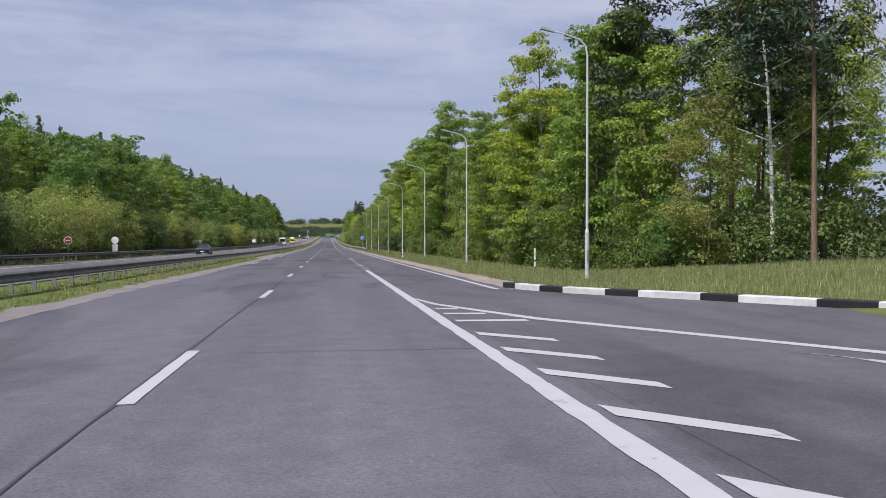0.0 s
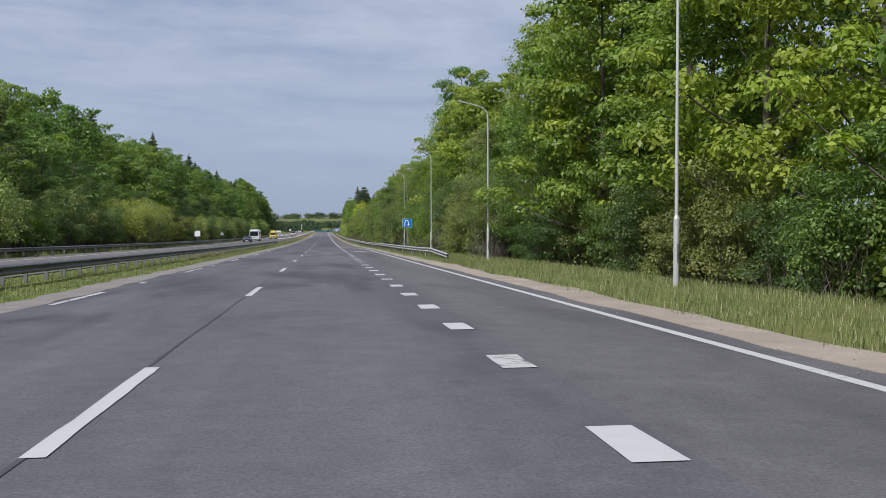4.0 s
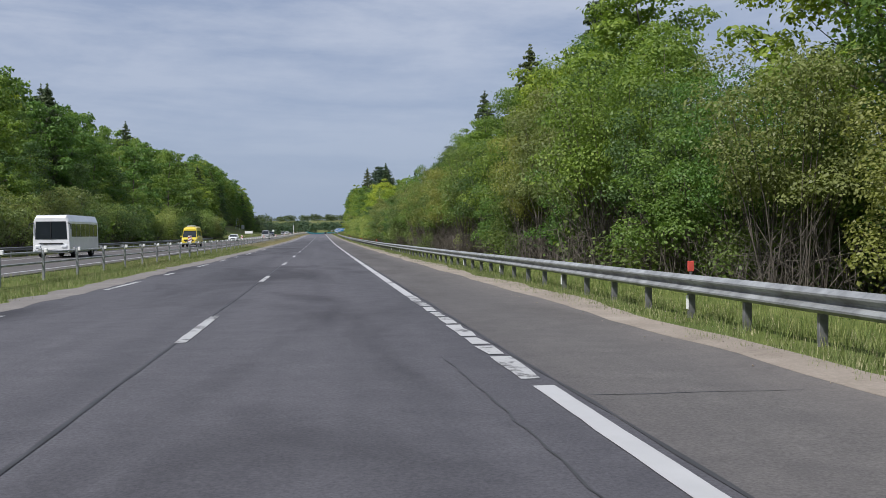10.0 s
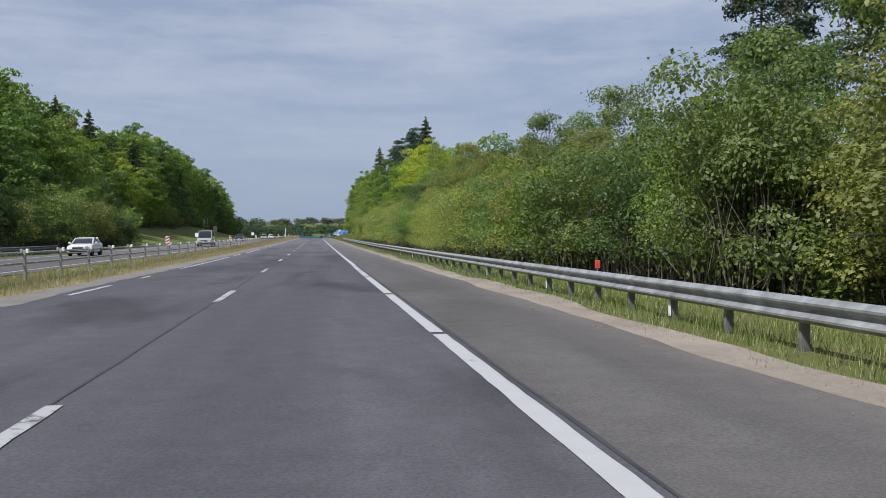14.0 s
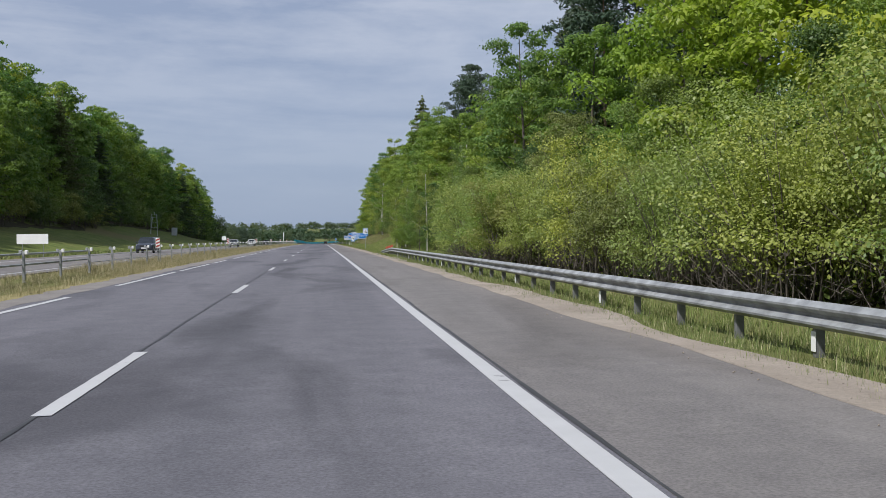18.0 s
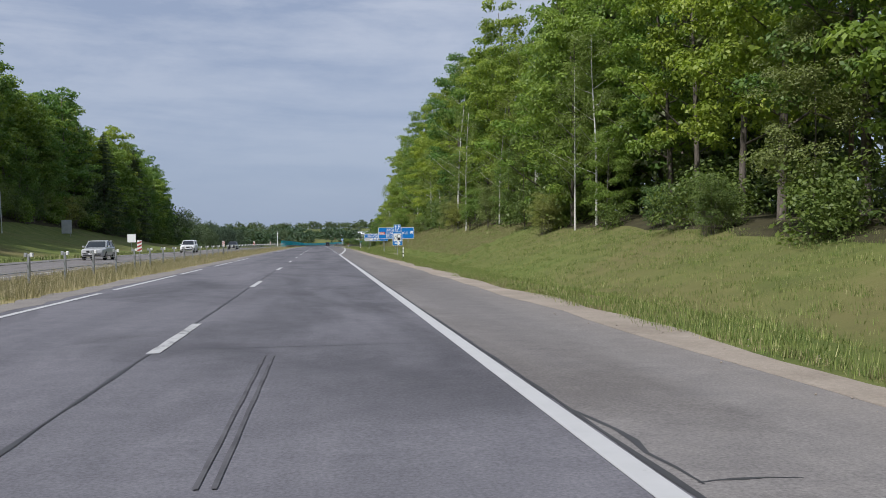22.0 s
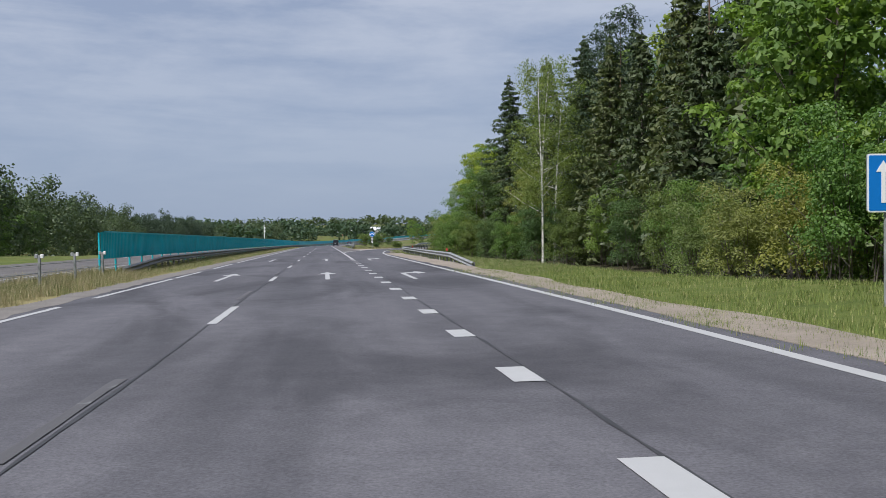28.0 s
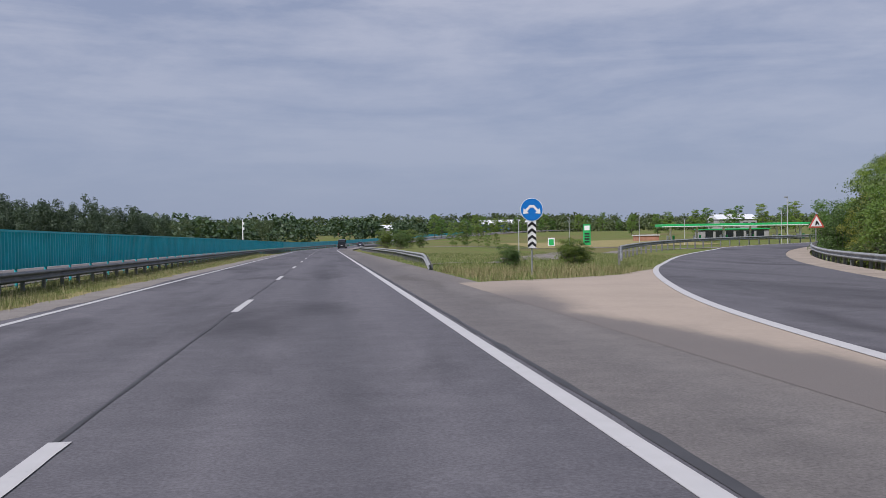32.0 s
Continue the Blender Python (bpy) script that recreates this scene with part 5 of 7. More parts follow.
def wheel(e, x, y, r, w):
    s = 1 if x > 0 else -1
    t = Mesh()
    prof = [(0.0, r * 0.62), (0.0, r * 0.94), (0.04, r), (w - 0.04, r), (w, r * 0.94), (w, r * 0.62)]
    n = 20
    for a, q in prof:
        t.v += [(x + s * (a - w), y + q * math.cos(k * math.tau / n), r + q * math.sin(k * math.tau / n)) for k in range(n)]
    t.f += [(i * n + k, i * n + (k + 1) % n, (i + 1) * n + (k + 1) % n, (i + 1) * n + k) for i in range(len(prof) - 1) for k in range(n)]
    wh = new("wheel")
    wh.parent = e
    t.link("tyre", M_TYRE, wh)
    d = Mesh()
    d.v += [(x - s * 0.02, y, r)] + [(x - s * 0.035, y + r * 0.64 * math.cos(k * math.tau / n), r + r * 0.64 * math.sin(k * math.tau / n)) for k in range(n)]
    d.f += [(0, 1 + k, 1 + (k + 1) % n) for k in range(n)]
    d.link("rim", M_RIM, wh)


def car(name, label, colour, L, W, H, belt, hood, nose, screen0, screen1, back0, back1, m, rear=False, group="cars on the oncoming road", cat="car", tail_z=None):
    """A passenger vehicle; its nose points to -y. screen0/1: foot and head of the windscreen, back0/1: head and foot of the rear window."""
    e = empty(name, m, label, cat, group)
    h, w = L / 2, W / 2
    tz = tail_z or belt + 0.02
    z0 = 0.24 if H < 1.6 else 0.3
    bodywork([hull(-h, w * 0.8, z0 + 0.1, nose * 0.75, nose, w * 0.66), hull(-h + 0.12, w * 0.94, z0, nose * 0.9, nose + 0.06, w * 0.8), hull(-h + 0.7, w, z0, hood * 0.86, hood * 0.96, w * 0.85), hull(screen0, w, z0, belt * 0.9, hood + 0.03, w * 0.86),
              hull(screen0 + 0.3, w, z0, belt * 0.9, belt, w * 0.93), hull(back1 - 0.1, w, z0, belt * 0.9, belt, w * 0.93), hull(h - 0.3, w * 0.98, z0 + 0.04, tz * 0.9, tz, w * 0.86), hull(h, w * 0.86, z0 + 0.15, tz * 0.8, tz * 0.93, w * 0.75)], "body", colour, e)

    def cab(y, z, ww):
        return [(-w * 0.92, y, belt - 0.03), (-w * 0.45 - ww * 0.5, y, belt * 0.4 + z * 0.6), (-ww, y, z - 0.03), (-ww * 0.82, y, z), (ww * 0.82, y, z), (ww, y, z - 0.03), (w * 0.45 + ww * 0.5, y, belt * 0.4 + z * 0.6), (w * 0.92, y, belt - 0.03)]

    def foot(y, k):
        return [(-w * k, y, belt - 0.05), (-w * k, y, belt - 0.04), (-w * (k - 0.005), y, belt - 0.025), (-w * (k - 0.1), y, belt - 0.02), (w * (k - 0.1), y, belt - 0.02), (w * (k - 0.005), y, belt - 0.025), (w * k, y, belt - 0.04), (w * k, y, belt - 0.05)]
    rw = w * 0.74 if H < 1.9 else w * 0.82
    bodywork([foot(screen0, 0.88), cab(screen1, H - 0.06, rw), cab((screen1 + back0) / 2, H - 0.03, rw), cab(back0, H - 0.07, rw), foot(back1, 0.86)], "glazing", M_GLASS, e, "dark glazing all round")
    bodywork([[(-rw * 1.03, y, z - 0.09), (-rw * 0.99, y, z - 0.04), (-rw * 0.84, y, z - 0.004), (-rw * 0.4, y, z + 0.012), (rw * 0.4, y, z + 0.012), (rw * 0.84, y, z - 0.004), (rw * 0.99, y, z - 0.04), (rw * 1.03, y, z - 0.09)]
              for y, z in ((screen1 - 0.06, H - 0.035), ((screen1 + back0) / 2, H), (back0 + 0.08, H - 0.04))], "roof", colour, e)
    Mesh().tube([(0, screen0 + 0.05, belt - 0.01), (w * 0.55, screen0 - 0.02, belt + 0.0)], 0.012, 4).link("wiper", M_TRIM, e)
    for sx in (-1, 1):
        Mesh().tube([(sx * w * 0.89, screen0 + 0.02, belt - 0.02), (sx * rw * 1.0, screen1, H - 0.06)], 0.045, 5).link("pillar", colour, e)
        Mesh().tube([(sx * w * 0.925, (screen1 + back0) / 2, belt - 0.02), (sx * rw * 1.01, (screen1 + back0) / 2, H - 0.05)], 0.035, 5).link("pillar", M_TRIM, e)
        Mesh().tube([(sx * w * 0.88, back1, belt - 0.02), (sx * rw * 1.0, back0, H - 0.06)], 0.06, 5).link("pillar", colour, e)
        for y in (-h + L * 0.2, h - L * 0.2):
            wheel(e, sx * (w + 0.01), y, 0.33 if H < 1.6 else 0.37, 0.22)
        Mesh().box(*sorted((sx * (w + 0.02), sx * (w + 0.2))), screen0 + 0.25, screen0 + 0.35, belt - 0.02, belt + 0.13, 0.03).link("mirror", colour, e)
        hx = sorted((sx * w * 0.5, sx * w * 0.88))
        Mesh().box(*hx, -h - 0.005 + 0.06, -h + 0.2, nose * 0.82, nose * 0.99, 0.025).link("headlight", M_LIGHTGLASS, e)
        Mesh().box(*hx, h - 0.12, h - 0.01, tz * 0.78, tz * 0.92, 0.02).link("tail_light", M_TAIL, e)
    Mesh().box(-w * 0.46, w * 0.46, -h - 0.012, -h + 0.05, nose * 0.72, nose * 0.93, 0.015).link("grille", M_TRIM, e)
    Mesh().box(-w * 0.75, w * 0.75, -h - 0.01, -h + 0.06, z0 + 0.08, z0 + 0.2, 0.02).link("lower_grille", M_TRIM, e)
    Mesh().box(-0.26, 0.26, -h - 0.03, -h - 0.014, nose * 0.55, nose * 0.55 + 0.11, 0.004).link("number_plate", M_SIGN, e)
    Mesh().box(-0.26, 0.26, h + 0.0, h + 0.015, tz * 0.6, tz * 0.6 + 0.11, 0.004).link("number_plate", M_SIGN, e)
    return e


def oncoming_pose(o, s):
    return along(o, s, -0.03, 0)


P_BLACK, P_WHITE, P_SILVER = paint("black_car_paint", (0.015, 0.016, 0.02)), paint("white_car_paint", (0.82, 0.83, 0.84)), paint("silver_car_paint", (0.42, 0.43, 0.44))
P_YELLOW, P_GREY = paint("yellow_van_paint", (0.72, 0.56, 0.05)), paint("dark_blue_grey_car_paint", (0.045, 0.055, 0.08))
car("sedan", "black saloon car with lit-looking pale headlights on the oncoming road", P_BLACK, 4.9, 1.86, 1.46, 0.98, 0.92, 0.74, -1.05, -0.2, 1.05, 1.75, oncoming_pose(-16.8, 134))
car("sedan", "white saloon car on the oncoming road", P_WHITE, 4.7, 1.82, 1.47, 0.98, 0.93, 0.76, -1.0, -0.2, 1.05, 1.75, oncoming_pose(-16.4, 506))
car("suv", "dark blue-grey sport utility car on the oncoming road", P_GREY, 4.8, 1.9, 1.72, 1.1, 1.05, 0.9, -1.05, -0.35, 1.55, 2.15, oncoming_pose(-16.5, 657))
car("suv", "silver sport utility car on the oncoming road", P_SILVER, 4.6, 1.84, 1.64, 1.05, 1.0, 0.86, -1.0, -0.3, 1.45, 2.05, oncoming_pose(-16.4, 757))
car("suv", "white sport utility car on the oncoming road", P_WHITE, 4.9, 1.93, 1.78, 1.12, 1.08, 0.92, -1.05, -0.4, 1.65, 2.2, oncoming_pose(-16.6, 812))
car("suv", "black sport utility car on the oncoming road", P_BLACK, 4.7, 1.88, 1.7, 1.1, 1.05, 0.9, -1.0, -0.35, 1.5, 2.1, oncoming_pose(-16.4, 876))
car("sedan", "dark saloon car farther along the oncoming road", P_GREY, 4.6, 1.8, 1.47, 0.98, 0.93, 0.76, -1.0, -0.2, 1.05, 1.75, oncoming_pose(-16.4, 345))
car("minivan", "grey delivery van on the oncoming road", P_SILVER, 5.0, 1.95, 2.2, 1.25, 1.15, 0.95, -1.55, -0.95, 2.3, 2.42, oncoming_pose(-12.8, 557), cat="van", group="vans on the oncoming road", tail_z=1.4)
yellow = car("minibus", "yellow high-roofed minibus on the oncoming road", P_YELLOW, 6.0, 2.0, 2.25, 1.3, 1.18, 0.98, -2.2, -1.55, 2.75, 2.9, oncoming_pose(-15.2, 434), cat="minibus", group="vans on the oncoming road", tail_z=1.5)
loft([[(-w_ * 0.9, y, 2.12), (-w_ * 0.86, y, z - 0.12), (-w_ * 0.6, y, z), (w_ * 0.6, y, z), (w_ * 0.86, y, z - 0.12), (w_ * 0.9, y, 2.12)] for y, z, w_ in ((-1.72, 2.3, 0.9), (-1.4, 2.55, 0.95), (-0.6, 2.66, 0.97), (2.5, 2.66, 0.97), (2.9, 2.5, 0.94))]).link("high_roof", P_YELLOW, yellow)
Mesh().box(-0.62, 0.62, -3.035, -2.96, 0.78, 0.98, 0.03).link("front_grille", M_TRIM, yellow, "black grille")
Mesh().box(-0.09, 0.09, -3.05, -3.03, 0.83, 0.95, 0.02).link("emblem", M_SIGN, yellow)
Mesh().box(-0.95, 0.95, -3.04, -2.9, 0.3, 0.52, 0.05).link("bumper", M_TRIM, yellow, "dark plastic bumper")
Mesh().box(-0.5, 0.5, -1.0, 0.4, 2.64, 2.78, 0.05).link("roof_unit", P_WHITE, yellow, "white roof unit")
for sx in (-1, 1):
    Mesh().box(*sorted((sx * 0.93, sx * 0.99)), -1.1, 2.8, 1.25, 1.45, 0.01).link("side_panel", P_YELLOW, yellow)

# the white bus
bus = empty("bus", oncoming_pose(-17.2, 381), "white coach with large dark windscreen on the oncoming road", "bus", "vans on the oncoming road")
loft([[(-1.1, y, 0.35), (-1.25, y, 0.5), (-1.25 * k, y, 2.6), (-1.05 * k, y, t), (1.05 * k, y, t), (1.25 * k, y, 2.6), (1.25, y, 0.5), (1.1, y, 0.35)] for y, k, t in ((-4.3, 0.94, 2.85), (-4.15, 0.98, 3.02), (-3.6, 1.0, 3.08), (4.1, 1.0, 3.08), (4.3, 0.95, 2.9))]).link("body", P_WHITE, bus)
Mesh().plate([(-1.08, 1.35), (1.08, 1.35), (1.02, 2.6), (-1.02, 2.6)], -4.33, -4.25).link("windscreen", M_GLASS, bus)
Mesh().tube([(0, -4.345, 1.35), (0, -4.345, 2.6)], 0.025, 5).link("screen_divider", M_TRIM, bus)
for sx in (-1, 1):
    for k in range(6):
        Mesh().box(*sorted((sx * 1.235, sx * 1.262)), -3.7 + 1.28 * k, -2.52 + 1.28 * k, 1.5, 2.45, 0.01).link("side_window", M_GLASS, bus)
    Mesh().box(*sorted((sx * 0.7, sx * 1.08)), -4.35, -4.2, 0.72, 0.92, 0.03).link("headlight", M_LIGHTGLASS, bus)
    Mesh().tube([(sx * 1.15, -4.3, 2.5), (sx * 1.4, -4.55, 2.4), (sx * 1.42, -4.55, 2.05)], 0.035, 5).link("mirror", M_TRIM, bus)
    for y in (-2.6, 2.4):
        wheel(bus, sx * 1.24, y, 0.48, 0.28)
Mesh().box(-0.8, 0.8, -4.36, -4.28, 1.0, 1.08, 0.01).link("grille", M_TRIM, bus)
Mesh().box(-1.1, 1.1, -4.37, -4.28, 0.42, 0.55, 0.02).link("bumper", M_TRIM, bus)
Mesh().box(-0.26, 0.26, -4.385, -4.37, 0.62, 0.73, 0.003).link("number_plate", M_SIGN, bus)

# traffic far ahead on this side
car("van", "dark van far ahead on the highway", P_BLACK, 5.4, 2.0, 2.45, 1.3, 1.15, 0.95, -1.8, -1.1, 2.5, 2.65, along(2.0, 1235, 0, 180), cat="van", group="traffic far ahead", tail_z=1.45)
car("hatchback", "dark car far ahead on the highway", P_GREY, 4.3, 1.76, 1.5, 0.98, 0.93, 0.76, -0.95, -0.2, 1.3, 1.9, along(2.0, 1290, 0, 180), group="traffic far ahead")

# ---- beyond the exit: filling station, mast, buildings ----
M_GREEN = plain("green_fascia", (0.03, 0.42, 0.12), 0.45, 0, 0.1, 0.5)
M_WALL = plain("pale_wall", (0.36, 0.36, 0.35), 0.8, 0, 0.12, 0.5)
M_ROOF = plain("pale_roof", (0.62, 0.64, 0.67), 0.6, 0, 0.1, 0.3)
M_BLUEWALL = plain("blue_cladding", (0.05, 0.16, 0.42), 0.5, 0, 0.1, 0.4)
M_BRICK = plain("reddish_wall", (0.38, 0.2, 0.14), 0.85, 0, 0.2, 0.6)


def on_ground(x, y, rz=0.0):
    return Matrix.Translation((x, y, ground_z(x, y))) @ pose(0, 0, 0, 0, 0, rz)


ST_X, ST_Y = 140, 1290
station = empty("filling_station", on_ground(ST_X, ST_Y, -8), "filling station canopy with green fascia on white columns", "filling station")
Mesh().box(-26, 26, -6, 6, 4.7, 5.6, 0.08).link("canopy", M_GREEN, station, "green canopy fascia")
Mesh().box(-25.6, 25.6, -5.6, 5.6, 4.6, 4.695).link("canopy_ceiling", M_SIGN, station, "white ceiling")
Mesh().box(-26.05, 26.05, -6.06, -6.01, 4.75, 4.95).link("white_stripe", M_SIGN, station)
for x in (-22, -13, -4, 5, 14, 22):
    Mesh().box(x - 0.3, x + 0.3, -0.3, 0.3, -1.5, 4.65, 0.05).link("column", M_SIGN, station)
    Mesh().box(x - 1.6, x + 1.6, -0.8, 0.8, -0.8, 0.2, 0.05).link("pump_island", M_CONCRETE, station)
    for dx in (-1.0, 1.0):
        Mesh().box(x + dx - 0.3, x + dx + 0.3, -0.35, 0.35, 0.2, 1.8, 0.05).link("pump", M_GREEN if dx > 0 else M_SIGN, station)
shop = empty("shop_building", on_ground(ST_X + 6, ST_Y + 16, -8), "low pale filling station shop with dark windows", "building", "buildings beyond the exit")
Mesh().box(-12, 12, -4, 4, -1.5, 3.2, 0.05).link("wall", M_WALL, shop)
Mesh().box(-12.4, 12.4, -4.4, 4.4, 3.2, 3.6, 0.08).link("roof", M_GREEN, shop)
for k in range(6):
    Mesh().box(-10.5 + 3.6 * k, -7.8 + 3.6 * k, -4.06, -3.98, 0.4, 2.8, 0.02).link("window", M_GLASS, shop)
pylon = empty("price_pylon", on_ground(80, 1262, -6), "tall green and white filling station price pylon", "pylon")
Mesh().box(-1.1, 1.1, -0.25, 0.25, -1.0, 6.4, 0.06).link("board", M_GREEN, pylon)
Mesh().box(-0.8, 0.8, -0.28, -0.24, 4.6, 6.0, 0.03).link("emblem_panel", M_SIGN, pylon)
for k in range(4):
    Mesh().box(-0.75, 0.75, -0.28, -0.24, 0.9 + 0.8 * k, 1.4 + 0.8 * k, 0.02).link("price_bar", M_TRIM, pylon)
small_board = empty("advert_board", on_ground(68, 1258, -6), "small green and white board by the filling station", "board")
Mesh().box(-1.0, 1.0, -0.1, 0.1, 0.2, 2.6, 0.04).link("panel", M_SIGN, small_board)
Mesh().box(-0.7, 0.7, -0.13, -0.09, 0.4, 2.2, 0.02).link("green_field", M_GREEN, small_board)
kiosk = empty("kiosk", on_ground(112, 1300, -6), "low reddish hut in the meadow", "building", "buildings beyond the exit")
Mesh().box(-4.2, 4.2, -1.6, 1.6, -0.6, 1.8, 0.05).link("wall", M_BRICK, kiosk)
Mesh().box(-4.5, 4.5, -1.9, 1.9, 1.8, 2.1, 0.05).link("roof", M_ROOF, kiosk)


def house(x, y, w, d, h, wall_mat, roof_mat, label, rz=0.0):
    e = empty("building", on_ground(x, y, rz), label, "building", "buildings beyond the exit")
    Mesh().box(-w / 2, w / 2, -d / 2, d / 2, -2, h).link("wall", wall_mat, e)
    Mesh().add([(-w / 2 - .5, -d / 2 - .5, h), (w / 2 + .5, -d / 2 - .5, h), (w / 2 + .5, d / 2 + .5, h), (-w / 2 - .5, d / 2 + .5, h), (-w / 2 - .5, 0, h + d * 0.2), (w / 2 + .5, 0, h + d * 0.2)],
               [(0, 1, 5, 4), (2, 3, 4, 5), (0, 4, 3), (1, 2, 5), (3, 2, 1, 0)]).link("roof", roof_mat, e)
    n = max(2, int(w / 5))
    for k in range(n):
        xx = -w / 2 + w * (k + 0.5) / n
        Mesh().box(xx - w / n * 0.3, xx + w / n * 0.3, -d / 2 - 0.06, -d / 2 + 0.02, h * 0.35, h * 0.7, 0.02).link("window", M_GLASS, e)
    return e


house(232, 2180, 66, 30, 9, M_BLUEWALL, M_ROOF, "long blue-clad hall with pale roof behind the trees")
house(262, 1560, 26, 16, 7, M_WALL, M_ROOF, "pale building with bright roof beyond the fields")
house(60, 1860, 34, 18, 8, M_WALL, M_ROOF, "pale farm building in the distant valley")
house(20, 1900, 22, 14, 6, M_BRICK, M_ROOF, "small reddish farm building in the distant valley")
house(95, 1950, 26, 14, 6, M_WALL, M_ROOF, "pale farm building in the distant valley")
mast = empty("radio_mast", on_ground(-28, 1330), "slender white mast with antenna boxes beyond the teal fence", "mast")
Mesh().tube([(0, 0, -1), (0, 0, 6), (0, 0, 11)], [0.26, 0.2, 0.14], 10).link("shaft", M_SIGN, mast)
for z in (7.2, 9.0):
    Mesh().box(-0.1, 0.6, -0.2, 0.2, z, z + 0.9, 0.04).link("antenna_box", M_SIGN, mast)
for k, (x, y) in enumerate(((46, 1200), (62, 1215), (86, 1232), (104, 1245), (70, 1120), (118, 1215), (150, 1240), (176, 1262))):
    e = empty("light_pole", on_ground(x, y), "thin pale light pole in the meadow by the filling station", "light pole", "light poles by the filling station")
    Mesh().tube([(0, 0, -0.6), (0, 0, 7.5 + (k % 3))], [0.1, 0.06], 6).link("shaft", M_LAMP, e)
    Mesh().box(-0.5, 0.1, -0.1, 0.1, 7.4 + (k % 3), 7.6 + (k % 3), 0.02).link("lamp_head", M_SIGNBACK, e)
for x, y in ((125, 1276), (158, 1286)):
    car("hatchback", "small car parked at the filling station", P_WHITE if x > 140 else P_BLACK, 4.3, 1.76, 1.5, 0.98, 0.93, 0.76, -0.95, -0.2, 1.3, 1.9, on_ground(x, y, 70), group="cars at the filling station")
truck = empty("lorry", along(-10.4, 1420, 0.2, 0), "white box lorry on the far bend", "lorry")
Mesh().box(-1.25, 1.25, -2.5, 5.0, 1.0, 3.7, 0.05).link("cargo_box", P_WHITE, truck)
Mesh().box(-1.15, 1.15, -4.6, -2.6, 0.5, 2.9, 0.12).link("cab", P_WHITE, truck)
Mesh().box(-1.0, 1.0, -4.63, -4.58, 1.6, 2.6, 0.03).link("windscreen", M_GLASS, truck)
for sx in (-1, 1):
    for y in (-3.6, 3.2):
        wheel(truck, sx * 1.2, y, 0.5, 0.3)
# a lower service road in the meadow
svc = curve_through([(15.5, 1054), (18.5, 1062), (24, 1080), (33, 1104), (50, 1150), (72, 1206), (98, 1216), (140, 1224), (200, 1232)])
m = Mesh()
for p, q in zip(shifted(svc, -2.2), shifted(svc, 1.6)):
    m.v += [(p[0], p[1], ground_z(*p) + 0.12), (q[0], q[1], ground_z(*q) + 0.12)]
m.f += [(2 * i, 2 * i + 1, 2 * i + 3, 2 * i + 2) for i in range(len(svc) - 1)]
tagged(m.link("service_road", M_SHOULDER), "narrow pale asphalt service road across the meadow", "road", kind="structure")

# a dry brown strip of field in front of the pylon
strip = Mesh()
cols = [(x, k) for x in np.arange(60, 124, 8.0) for k in (0, 1, 2)]
for x, k in cols:
    y = 1238 + 0.1 * (x - 60) + (34 + 4 * math.sin(x * 0.07)) * k
    strip.v.append((x, y, ground_z(x, y) + 0.12))
strip.f += [(3 * i + k, 3 * i + 3 + k, 3 * i + 4 + k, 3 * i + 1 + k) for i in range(len(cols) // 3 - 1) for k in (0, 1)]
tagged(strip.link("field_strip", M_STRAW), "dry brown strip of field before the filling station", "field", kind="structure")

# a trodden path and a far lane across the meadow
for pts, hw, mat, nm, lb in (([(7.4, 1043.2), (9.2, 1043.8), (11.6, 1044.9), (14.6, 1050.5)], 0.5, M_DUST, "footpath", "trodden pale path through the meadow"),
                             ([(30, 1262), (38, 1257.6), (47, 1249), (56, 1241), (67, 1239), (90, 1236)], 1.8, M_SHOULDER, "lane", "narrow pale lane in the valley")):
    way = curve_through(pts, 4)
    m = Mesh()
    for p, q in zip(shifted(way, -hw), shifted(way, hw)):
        m.v += [(p[0], p[1], ground_z(*p) + 0.1), (q[0], q[1], ground_z(*q) + 0.1)]
    m.f += [(2 * i, 2 * i + 1, 2 * i + 3, 2 * i + 2) for i in range(len(way) - 1)]
    tagged(m.link(nm, mat), lb, "path", kind="structure")

# ---- trees ----


